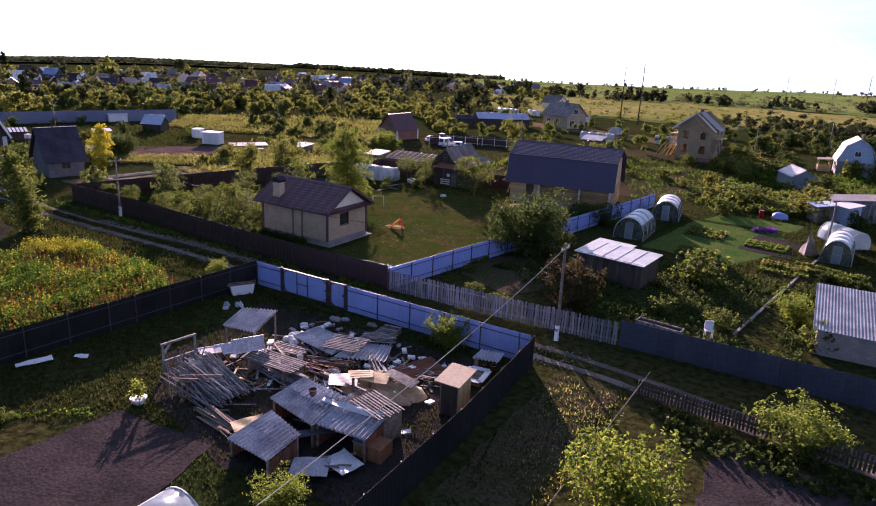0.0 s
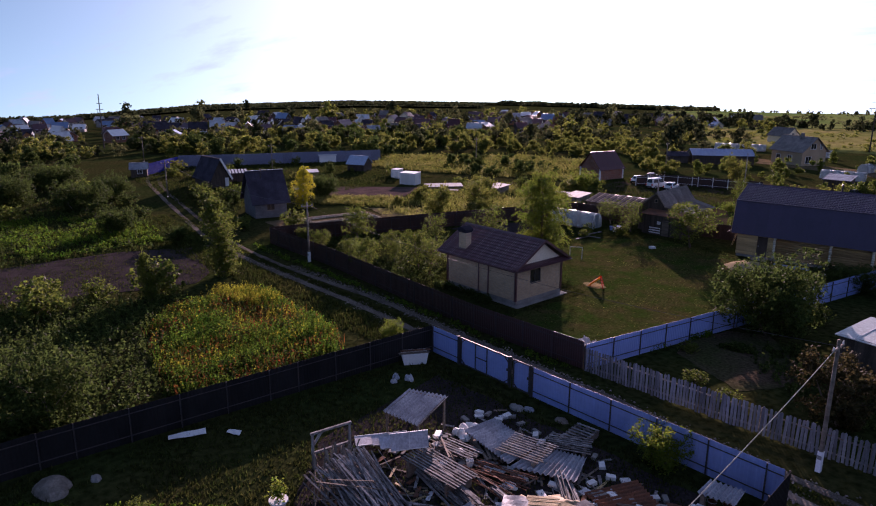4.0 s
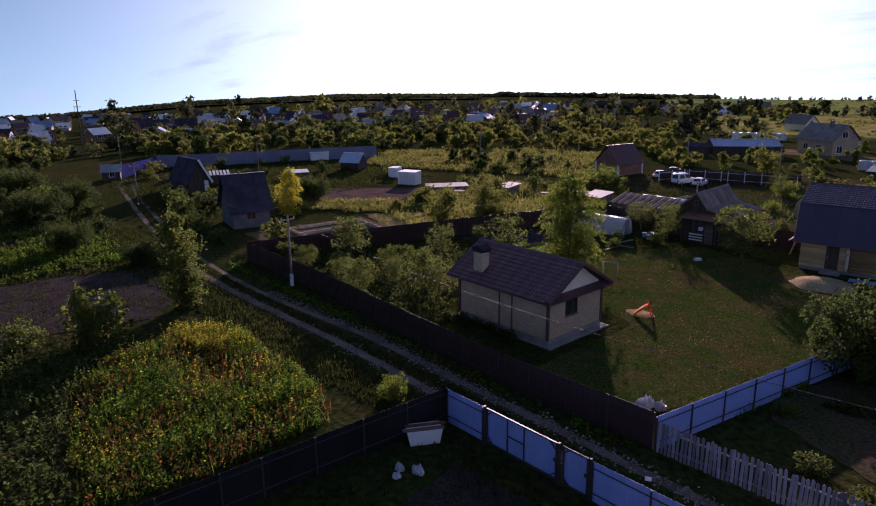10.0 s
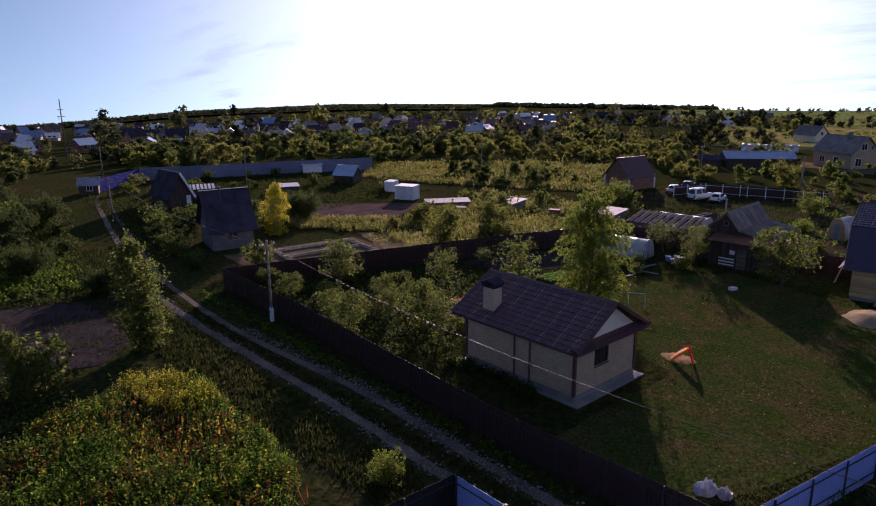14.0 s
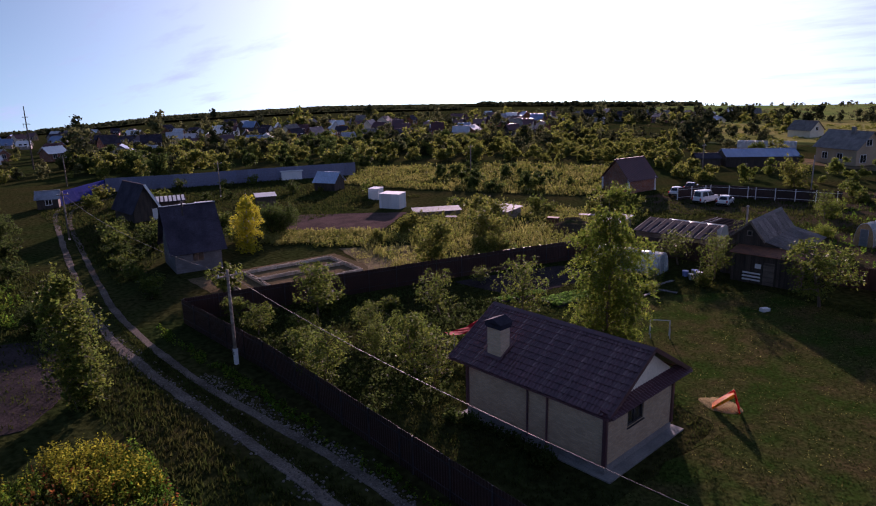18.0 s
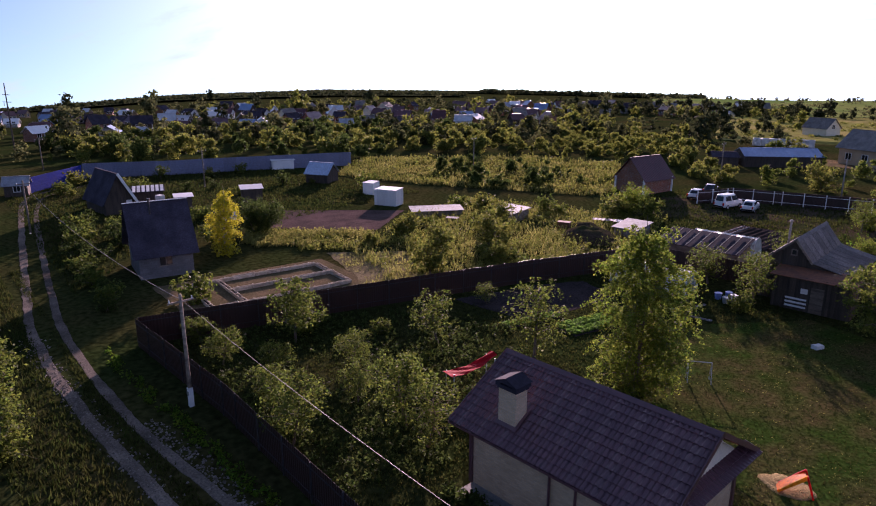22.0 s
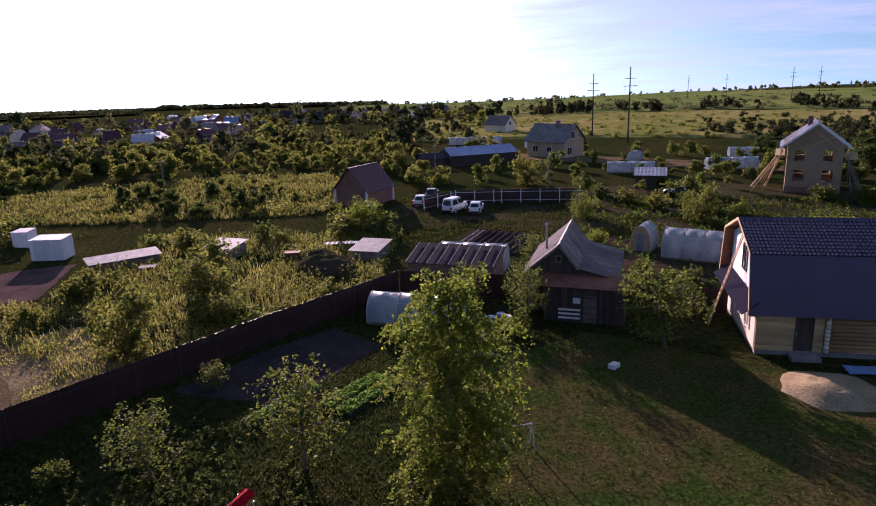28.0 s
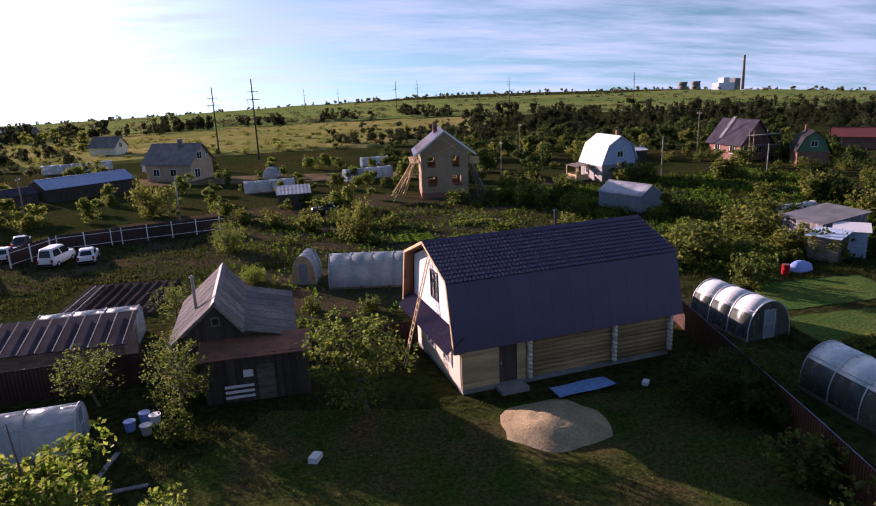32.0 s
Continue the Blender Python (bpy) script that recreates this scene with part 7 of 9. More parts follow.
# pallets and boards on the veranda front
for x, z, w in ((-8.4, 0.25, 1.5), (-8.4, 0.55, 1.5), (-8.4, 0.85, 1.5), (-5.2, 0.5, 0.8), (-5.2, 1.7, 0.9), (-7.4, 1.4, 0.5)):
    solo("white_board", MB().box(0, w, 0, 0.05, 0, 0.14 if w > 0.6 else 0.4), "white", "white board fixed to the dark veranda wall", "board", "veranda boards", m=pose(x, 34.18 + (x + 9.3) * 0.07, z, 0, 0, 4))
for x, y, n in ((-17.6, 18.0, 1300), (-16.4, 17.8, 1300), (-20.4, 15.6, 500)):
    cab = thing("vegetable_row", x, y, 0, 76, "bright green leafy vegetable row in dark soil", "vegetables", "vegetable rows")
    rng = np.random.default_rng(int(-x * 10))
    c = rng.uniform(0, 1, (n, 3)) * [4.6, 0.9, 0.2] + [0, -0.45, 0.06]
    part("leaves", leaf_mesh("leaves", c, 0.15, rng), "lettuce", cab)
    part("bed", MB().box(0, 4.6, -0.55, 0.55, 0, 0.08), "soil", cab)
lump("earth_mound", -31.0, 41.6, 7.5, 4.6, 1.3, "garden_earth", "brown overgrown earth mound behind the fence", "earth mound", 5.5, 12, power=0.6)
lump("earth_mound", -33.8, 44.6, 4.5, 3.4, 1.0, "garden_earth", "brown earth mound beside the low sheets", "earth mound", 8.1, 10, power=0.6)
for x, y, rz, w, mt, lb in ((-34.4, 46.6, 25, 2.8, "slate_old", "pale wavy sheet lying on posts"), (-32.4, 47.6, 18, 1.6, "white", "short pale board roof on posts"), (-46.6, 34.6, 30, 1.5, "slate_old", "small pale sheet lying on posts")):
    st = thing("sheet_cover", x, y, 0, rz, lb, "sheet")
    part("sheet", slate_sheet(w, 0.8), mt, st, m=pose(0, 0, 1.0, 4))
    for px in (0.1, w - 0.1):
        part("post", MB().bar((px, 0.4, 0), (px, 0.4, 1.0), 0.08), "wood_old", st)
rd = thing("rusty_tank", -36.0, 43.4, 0, 20, "rusty orange steel tank behind the fence", "tank")
part("body", MB().box(-0.7, 0.7, -0.4, 0.4, 0, 0.9), "rust", rd)
part("rim", MB().box(-0.75, 0.75, -0.45, 0.45, 0.9, 0.96), "rust", rd)


bed = thing("potato_bed", -22.6, 51.0, 0.03, -2, "ridged potato bed of dark soil with pale edges", "bed")
for i in range(9):
    n = 24
    v, f = [], []
    for j in range(n + 1):
        y = 8.8 * j / n
        h = 0.2 + 0.08 * noise.noise(Vector((i * 3.1, y * 1.7, 0)))
        w = 0.30 + 0.05 * noise.noise(Vector((i * 5.3, y * 1.1, 4)))
        v += [(-w, y, 0), (-w * 0.4, y, h), (w * 0.4, y, h), (w, y, 0)]
    for j in range(n):
        f += [(4 * j + q, 4 * j + q + 1, 4 * j + q + 5, 4 * j + q + 4) for q in range(3)]
    f += [(0, 1, 2, 3), (4 * n + 3, 4 * n + 2, 4 * n + 1, 4 * n)]
    part("ridge", MB().add(v, [q[::-1] for q in f]), "soil", bed, m=pose(0.4 + i * 0.78, 0, 0))
for a, b in (((0, 0.2), (0, 8.8)), ((0.8, 0.2), (0.6, 8.8))):
    part("edge_board", MB().bar((*a, 0.1), (*b, 0.1), 0.05, 0.2), "wood_grey", bed)
nt = thing("net_frame", 39.4, 29.6, 0, 20, "grey netting stretched over a tripod of poles", "frame")
for a in (0, 1, 2):
    q = (1.1 * math.cos(a * 2.094), 1.1 * math.sin(a * 2.094))
    p = (1.1 * math.cos(a * 2.094 + 2.094), 1.1 * math.sin(a * 2.094 + 2.094))
    part("pole", MB().bar((*q, 0), (0, 0, 2.4), 0.06), "wood_old", nt)
    if a:
        part("netting", MB().sheet((*q, 0.05), (*p, 0.05), (0.02, 0, 2.2), (0, 0.02, 2.2), 0.015, 6, 6, lambda u, v: 0.05 * math.sin(u * 6 + v * 5)), "slate_old", nt)
st = thing("garden_stool", 35.2, -0.6, 0, 20, "white plastic stool behind the grey fence", "stool")
part("seat", MB().box(-0.3, 0.3, -0.25, 0.25, 0.75, 0.8), "white", st)
part("back", MB().box(-0.3, 0.3, 0.2, 0.26, 0.8, 1.4), "white", st)
for x in (-0.27, 0.22):
    for y in (-0.22, 0.17):
        part("leg", MB().box(x, x + 0.05, y, y + 0.05, 0, 0.75), "white", st)
tr = thing("plant_trough", 32.0, -1.2, 0, -6, "long weathered wooden trough behind the fence", "trough")
for a, b in (((-1.6, -0.4), (1.6, -0.4)), ((-1.6, 0.4), (1.6, 0.4)), ((-1.6, -0.4), (-1.6, 0.4)), ((1.6, -0.4), (1.6, 0.4))):
    part("board", MB().bar((*a, 0.3), (*b, 0.3), 0.06, 0.6), "wood_grey", tr)
part("soil", MB().box(-1.55, 1.55, -0.35, 0.35, 0, 0.5), "soil", tr)
dr = thing("drum", 33.1, 45.6, 0.03, 0, "red steel drum beside the raised bed", "drum")
part("body", MB().cyl((0, 0, 0), (0, 0, 0.9), 0.3, 0.3, 16), "red_cloth", dr)
for z in (0.3, 0.6, 0.9):
    part("hoop", MB().cyl((0, 0, z - 0.02), (0, 0, z + 0.01), 0.315, 0.315, 16), "rust", dr)
tb = lump("blue_tarpaulin", 35.2, 46.6, 2.2, 1.2, 0.8, "metal_blue", "blue tarpaulin over a small heap", "tarpaulin", 6.3, 8, power=0.4)
for a, b in (((-12.4, 24.6), (-12.3, 27.2)), ((-12.3, 27.1), (-10.8, 27.3)), ((-14.2, 27.4), (-12.9, 28.1)), ((-13.2, 28.0), (-12.8, 30.4))):
    solo("garden_plank", MB().bar((*a, 0.07), (*b, 0.07), 0.22, 0.08), "wood_grey", "grey plank edging the vegetable plot", "plank", "garden planks")
for x, y, mt in ((-12.3, 33.4, "metal_blue"), (-11.7, 33.0, "white"), (-12.8, 32.6, "metal_blue"), (-11.9, 32.0, "zinc")):
    bk = thing("bucket", x, y, 0, 20, "garden bucket standing by the greenhouse", "bucket", "buckets")
    part("body", MB().cyl((0, 0, 0), (0, 0, 0.5), 0.22, 0.28, 12), mt, bk)
    part("rim", MB().cyl((0, 0, 0.48), (0, 0, 0.52), 0.3, 0.3, 12), mt, bk)


rr = random.Random(8)
rng = np.random.default_rng(44)
c = rng.uniform(0, 1, (260, 3)) * [4.2, 0.5, 0.32] + [0, -0.25, 0.06]
rows = {k: leaf_mesh("leaves", c * [1, 1, z] , 0.16, rng) for k, z in (("leaf", 1.0), ("weed", 0.7), ("leaf_olive", 1.4))}
for k, me in rows.items():
    me.materials.append(M[k])
for x, y, a in ((30.5, 52.5, 8), (53, 63, -10), (39, 81, 12), (24.5, 67, -6), (4.5, 67, 4), (12.5, 73, 6), (19, 83, 0), (53.5, 85.5, 18), (51, 38, 4), (33.4, 29, -8), (27, 30, -4), (28, 20, 3), (36, 20, 3), (47, 14, 5)):
    for i in range(4):
        k = rr.choice(("leaf", "weed", "leaf_olive"))
        row = thing("crop_row", x - 0.5 * i * math.sin(radians(a)), y + 0.85 * i * math.cos(radians(a)), 0, a, "low leafy crop row in a garden bed", "vegetables", "crop rows")
        part("leaves", rows[k], k, row)
        part("soil_ridge", MB().prism([(-0.3, 0), (0.3, 0), (0.14, 0.1), (-0.14, 0.1)], "x", 0, 4.2), "soil", row)


# ---- poles and cables ----
def pole(x, y, h, label, mat_name="wood_old", arm=True, r=0.12, rz=0, foot=False):
    z = ground_z(x, y)
    p = thing("utility_pole", x, y, z, rz, label, "pole", "utility poles")
    part("shaft", MB().cyl((0, 0, -0.2), (0, 0, h), r, r * 0.7, 10), mat_name, p, smooth=True)
    if arm:
        part("crossarm", MB().bar((0, -0.7, h - 0.4), (0, 0.7, h - 0.4), 0.09), "wood_old", p)
        for sy in (-0.6, 0, 0.6):
            part("insulator", MB().cyl((0, sy, h - 0.36), (0, sy, h - 0.2), 0.05, 0.03, 8), "white", p)
    if foot:
        part("footing", MB().box(-0.12, 0.12, -0.12, 0.12, 0, 1.1), "white", p, "white painted foot")
        part("sign", MB().box(-0.1, 0.1, -0.16, -0.13, 0.7, 0.9), "concrete", p)
    return p


def cable(a, b, sag, label, r=0.012, mat_name="cable"):
    mb = MB()
    a, b = Vector(a), Vector(b)
    n = 24
    d = (b - a).normalized()
    s = d.cross(Vector((0, 0, 1))).normalized()
    u = s.cross(d)
    v, f = [], []
    for i in range(n + 1):
        p = a.lerp(b, i / n) - Vector((0, 0, sag * 4 * (i / n) * (1 - i / n)))
        v += [p + (s * math.cos(k * 1.2566) + u * math.sin(k * 1.2566)) * r for k in range(5)]
    for i in range(n):
        f += [(5 * i + k, 5 * i + (k + 1) % 5, 5 * i + 5 + (k + 1) % 5, 5 * i + 5 + k) for k in range(5)]
    mb.add(v, f)
    return solo("cable", mb, mat_name, label, "cable", "cables")


pole(-24.2, -5.75, 6.4, "weathered wooden utility pole with white foot beside the brown fence", foot=True)
pole(26.6, -7.2, 6.9, "weathered wooden utility pole beside the picket fence", foot=True)
pole(-75.6, -2.2, 6.0, "distant wooden utility pole along the lane")
cable((-24.2, -5.75, 6.15), (26.6, -7.2, 6.6), 1.3, "overhead cable sagging along the lane", 0.014)
cable((-75.6, -2.2, 5.7), (-24.2, -5.75, 6.1), 1.0, "overhead cable sagging along the lane", 0.02)
cable((26.6, -7.2, 6.6), (29.8, -52, 6.6), 0.9, "pale service cable crossing above the scrap yard", 0.018, "cable_pale")
cable((33.6, -10.0, 0.9), (33.2, -40.0, 0.95), 0.05, "taut wire along the garden edge", 0.03, "wood_old")
solo("plank_walk", MB().bar((36.6, 1.6, 0.08), (40.6, 29.0, 0.08), 0.2, 0.1), "wood_grey", "long grey plank walk between the vegetable beds", "walkway")
for x, y, h, arm in ((37, 129, 7.2, True), (50.8, 98, 6.2, False), (68, 116.4, 8.6, True), (25, 99.7, 6.8, True), (65, 92, 4.8, False), (-75.2, 68.9, 6.4, True), (-20.1, 86.4, 6.0, False), (-131, 12, 6, True), (41, 37, 4.6, False), (-93, 26, 6.0, True), (-40, 92, 6.5, True)):
    pole(x, y, h, "distant grey utility pole among the gardens", "concrete" if not arm else "wood_old", arm, 0.11)
for x, y, h in ((-16.5, 164.4, 18.4), (-28.3, 184.8, 17.4), (-190, 19, 16.5), (44, 390, 19), (58, 400, 19), (120, 420, 19), (205, 420, 19), (-10, 560, 19), (20, 640, 19)):
    p = thing("pylon", x, y, ground_z(x, y), 20, "tall dark power line mast with cross arms", "pylon", "power line masts")
    part("shaft", MB().cyl((0, 0, -0.5), (0, 0, h), 0.22, 0.12, 8), "wood_black", p)
    for z, w in ((h - 2.8, 2.6), (h - 4.6, 3.4)):
        part("crossarm", MB().bar((-w / 2, 0, z), (w / 2, 0, z), 0.14), "wood_black", p)
    part("insulator", MB().cyl((-1.2, 0, h - 4.7), (-1.2, 0, h - 5.6), 0.06), "concrete", p)


# ---- neighbours ----
def gambrel(x, y, rz, w, d, h, h2, wall, roof, gable, label, low=None):
    """A mansard-roofed cottage: w along the ridge, d deep, walls h high, roof h2 higher."""
    s = thing("cottage", x, y, ground_z(x, y), rz, label, "house")
    for a in (0, d - 0.2):
        part("wall", MB().box(0, w, a, a + 0.2, 0, h), wall, s)
    for a in (0, w - 0.2):
        part("end_wall", MB().box(a, a + 0.2, 0.2, d - 0.2, 0, h), low or wall, s)
    E, B, R = (-0.3, h - 0.1), (0.9, h + h2 * 0.68), (d / 2, h + h2)
    prof = [(0, h), (0.95, h + h2 * 0.66), (d / 2, h + h2 - 0.08), (d - 0.95, h + h2 * 0.66), (d, h)]
    for a in (0.02, w - 0.17):
        part("gable_wall", MB().prism(prof, "x", a, a + 0.15), gable, s)
    seq = [E, B, R, (d - B[0], B[1]), (d - E[0], E[1])]
    for i in range(4):
        (a, b), (c, e) = seq[i], seq[i + 1]
        k = max(1, int(w / 1.2))
        for j in range(k):
            x0, x1 = -0.3 + (w + 0.6) * j / k, -0.3 + (w + 0.6) * (j + 1) / k
            part("roof_panel", MB().sheet((x0, a, b), (x1, a, b), (x1, c, e), (x0, c, e), 0.05, 4, 1, lambda u, v: 0.012 * math.cos(u * 12.6)), roof, s)
    window(s, w + 0.02, d / 2 - 0.5, h + h2 * 0.25, 1.0, 0.9, 90, "white", 1, back=0.0)
    window(s, -0.02, d / 2 + 0.5, h + h2 * 0.25, 1.0, 0.9, -90, "white", 1, back=0.0)
    for q in (0.25, 0.65):
        window(s, w * q, -0.02, h * 0.35, 0.9, 1.0, 0, "white", 1, back=0.0)
    part("chimney", MB().box(w * 0.7, w * 0.7 + 0.4, d / 2 + 0.3, d / 2 + 0.7, h + h2 - 0.6, h + h2 + 0.7), "brick_red", s)
    return s


def unfinished_house():
    h = thing("unfinished_house", 11.4, 92.4, 0, -6, "unfinished two-storey beige brick house with raw timber scaffold", "house")
    W, D, H = 6.6, 8.2, 5.9
    part("plinth", MB().box(-0.05, W + 0.05, -0.05, D + 0.05, 0, 0.8), "brick_red", h, "red brick plinth")
    holes = [(0.9, 2.2, 0.8, 2.3), (4.3, 5.6, 0.8, 2.3), (0.9, 2.1, 3.5, 5.0), (4.3, 5.4, 3.5, 5.0)]
    part("wall", wall_with_holes(W, H, holes, 0.4, [(W, H), (W / 2, 8.4)]), "brick_beige", h, m=pose(0, 0, 0.8))
    part("wall", wall_with_holes(W, H, holes, 0.4, [(W, H), (W / 2, 8.4)]), "brick_beige", h, m=pose(W, D, 0.8, 0, 0, 180))
    side = [(1.4, 2.4, 0.8, 2.3), (4.6, 5.7, 0.8, 2.3), (1.1, 2.0, 3.5, 5.0), (2.9, 3.8, 3.5, 5.0), (5.6, 6.5, 3.5, 5.0)]
    part("wall", wall_with_holes(D - 0.8, H, side, 0.4), "brick_beige", h, m=pose(0, D - 0.4, 0.8, 0, 0, -90))
    part("wall", wall_with_holes(D - 0.8, H, side, 0.4), "brick_beige", h, m=pose(W, 0.4, 0.8, 0, 0, 90))
    part("floor_slab", MB().box(0.4, W - 0.4, 0.4, D - 0.4, 3.3, 3.5).box(0.4, W - 0.4, 0.4, D - 0.4, 0.8, 0.9), "concrete", h)
    zr = 9.3
    for sg in (0, 1):
        for i in range(9):
            y = 0.2 + i * (D - 0.4) / 8
            part("rafter", MB().bar((-0.5 if not sg else W + 0.5, y, 6.45), (W / 2, y, zr), 0.07, 0.16), "wood_pale", h)
        for j in range(9 if not sg else 5):
            a = (-1.0, 6.0) if not sg else (W + 1.0, 6.0)
            k0, k1 = j / 9, (j + 1) / 9
            y0, y1 = (0.0 + D * k0 * 0.0, 0)
            part("roof_sheet", MB().sheet((a[0], -0.9 + (D + 1.8) * k0, a[1] + 0.12), (a[0], -0.9 + (D + 1.8) * k1, a[1] + 0.12), (W / 2, -0.9 + (D + 1.8) * k1, zr + 0.12), (W / 2, -0.9 + (D + 1.8) * k0, zr + 0.12), 0.03, 4, 10,
                                          lambda u, v: 0.03 * math.cos(v * 62)), "roof_plum", h, m=pose(0, 0, 0)) if not sg or j > 1 else None
    for a, b in (((-1.0, -0.9, 6.05), (W / 2, -0.9, zr + 0.1)), ((W + 1.0, -0.9, 6.05), (W / 2, -0.5, zr + 0.1))):
        part("verge_board", MB().bar(a, b, 0.05, 0.25), "white", h, "white verge board")
    part("chimney", MB().box(2.2, 2.8, 5.0, 5.6, 7.6, 10.0), "brick_red", h)
    part("tie_beam", MB().bar((0.4, -0.1, 5.6), (W - 0.6, -0.15, 7.8), 0.08).bar((W - 0.4, -0.1, 5.8), (W * 0.45, -0.15, 8.4), 0.08), "wood_pale", h)
    rs = random.Random(5)
    for i in range(10):
        y = rs.uniform(-0.5, D)
        part("prop", MB().bar((-3.4 + rs.uniform(-1.2, 1.0), y + rs.uniform(-1, 1), 0), (-0.6, y, 5.1 + rs.uniform(-0.6, 0.6)), 0.12), "wood_pale", h)
    for i in range(7):
        y = rs.uniform(-0.6, 4)
        part("prop", MB().bar((W + 2.2 + rs.uniform(-1, 1), y + rs.uniform(-1, 1), 0), (W + 0.5, y, 5.1 + rs.uniform(-0.6, 0.6)), 0.1), "wood_old", h)
    part("scaffold_deck", MB().box(-1.5, -0.3, -0.3, D, 5.0, 5.12), "wood_pale", h, "raw plank scaffold deck")
    part("scaffold_deck", MB().box(W + 0.3, W + 1.6, 0.5, 5, 4.6, 4.72).box(W + 0.3, W + 1.6, 0.4, 0.5, 4.6, 5.6), "wood_pale", h)


unfinished_house()
gambrel(38.9, 102.0, -84, 6.6, 6.0, 2.6, 4.3, "block_grey", "white", "tarp_blue", "small cottage with bright white mansard roof and pale blue gable")
gambrel(80.0, 97.0, 62, 6.4, 4.8, 2.2, 3.4, "brick_red", "fence_dark", "siding_green", "small cottage with green gable and dark mansard roof")
bc = shed("brick_cottage", 70.2, 116.0, -84, 8.4, 6.2, 3.4, 3.7, "brick_red", "felt", "red brick cottage with dark brown roof and scaffold", "house", over=0.6, wins=[("f", 1.6, 1.2, 1.3, 1.6), ("f", 5.6, 1.2, 1.3, 1.6), ("r", 3.2, 1.2, 1.2, 1.5)])
rb = shed("red_brick_house", -41.6, 70.4, 82, 6.4, 5.4, 2.4, 2.9, "brick_red", "roof_red_dark", "small red brick house with dark red metal roof", "house", over=0.4, waves=3)
for x, y in ((-0.05, 0.05), (-0.05, 5.35), (6.4, -0.02)):
    part("corner_post", MB().box(x - 0.13, x + 0.13, y - 0.13, y + 0.13, 0, 2.3), "white", rb, "white corner post")
shed("farm_house", -44.5, 112, 40, 14, 7.0, 2.2, 1.2, "wood_black", "roof_blue", "long low dark house with bluish metal roof", "house", waves=1)
shed("annex", -49.4, 109.4, 40, 4.6, 4.6, 1.8, 0.8, "wood_black", "felt", "small dark annex with felt roof", "shed")
bh = shed("beige_house", -34.2, 131.4, -25, 9.6, 6.9, 3.7, 3.0, "render_beige", "slate_old", "beige rendered house with grey tiled roof", "house", over=0.6, wins=[("r", 2.2, 3.9, 1.5, 1.3), ("r", 4.9, 3.9, 0.6, 1.3), ("r", 1.0, 0.6, 1.6, 1.6), ("f", 1.6, 1.0, 1.3, 1.3), ("f", 5.2, 1.0, 1.3, 1.3)])
part("chimney", MB().box(5.6, 6.3, 2.6, 3.2, 5.6, 7.5), "slate_old", bh, "grey chimney")
shed("dark_shed", -8.4, 92.2, 3, 4.2, 3.6, 2.0, 0.6, "wood_black", "slate", "dark shed with flat grey roof among the gardens", "shed", "lean", waves=2)
ba = shed("barn", -49.2, 0.5, 79, 4.5, 5.8, 2.6, 3.7, "block_dark", "felt", "old barn with dark patched roof and grey block walls", "barn", over=0.5)
part("window_pane", MB().box(1.7, 2.7, -0.03, 0.0, 1.1, 2.0), "glass", ba, "small dark window")
for x, z, w, h in ((1.6, 1.0, 1.2, 0.08), (1.6, 2.02, 1.2, 0.08), (2.16, 1.08, 0.07, 0.94)):
    part("window_frame", MB().box(x, x + w, -0.06, -0.03, z, z + h), "wood_old", ba)
part("stove_pipe", MB().cyl((1.6, 2.2, 4.6), (1.6, 2.2, 6.6), 0.09).cyl((1.6, 2.2, 6.6), (1.6, 2.2, 6.75), 0.15), "steel_dark", ba, "thin dark stove pipe")
part("ridge_board", MB().bar((-0.5, 2.9, 6.37), (5.0, 2.9, 6.37), 0.14, 0.06), "zinc", ba, "pale ridge strip")
sh = shed("side_house", -86.8, 6.9, 2, 7.0, 3.5, 2.0, 3.2, "wood_black", "felt", "dark house with white verge board beside the lane", "house", over=0.4)
part("verge_board", MB().bar((7.44, 3.85, 1.35), (7.44, 1.75, 5.22), 0.06, 0.34), "white", sh, "white verge board")
part("door", MB().box(6.99, 7.03, 2.6, 3.3, 0.1, 1.7), "white", sh, "white door")
shed("blue_hut", -85.6, 40, 26, 4.0, 3.6, 1.7, 1.5, "wood_black", "tarp_blue", "dark hut with pale blue metal roof", "hut", over=0.3)
shed("white_container", -62.8, 36.6, 22, 3.3, 2.2, 2.15, 0.1, "white", "white", "white metal storage container on bare soil", "container", "lean", over=0.03, slats=0.4)
shed("white_container", -70.4, 40.3, 20, 1.8, 1.8, 1.75, 0.1, "white", "zinc", "small white metal store beside the container", "container", "lean", over=0.03)
shed("open_shed", -76.9, 24.2, 68, 2.8, 2.0, 1.8, 0.25, "wood_black", "white", "small dark shed with white flat roof", "shed", "lean", over=0.2)
shed("slate_shed", -30.6, 45.3, 3, 2.7, 3.2, 1.0, 0.35, "wood_grey", "sheet_dull", "small low shed with pale sheet roof", "shed", "lean")
shed("low_roof", -45.5, 42.0, 2, 3.0, 2.9, 1.1, 0.3, "wood_old", "sheet_dull", "low shed roof pale among the bushes", "shed", "lean")
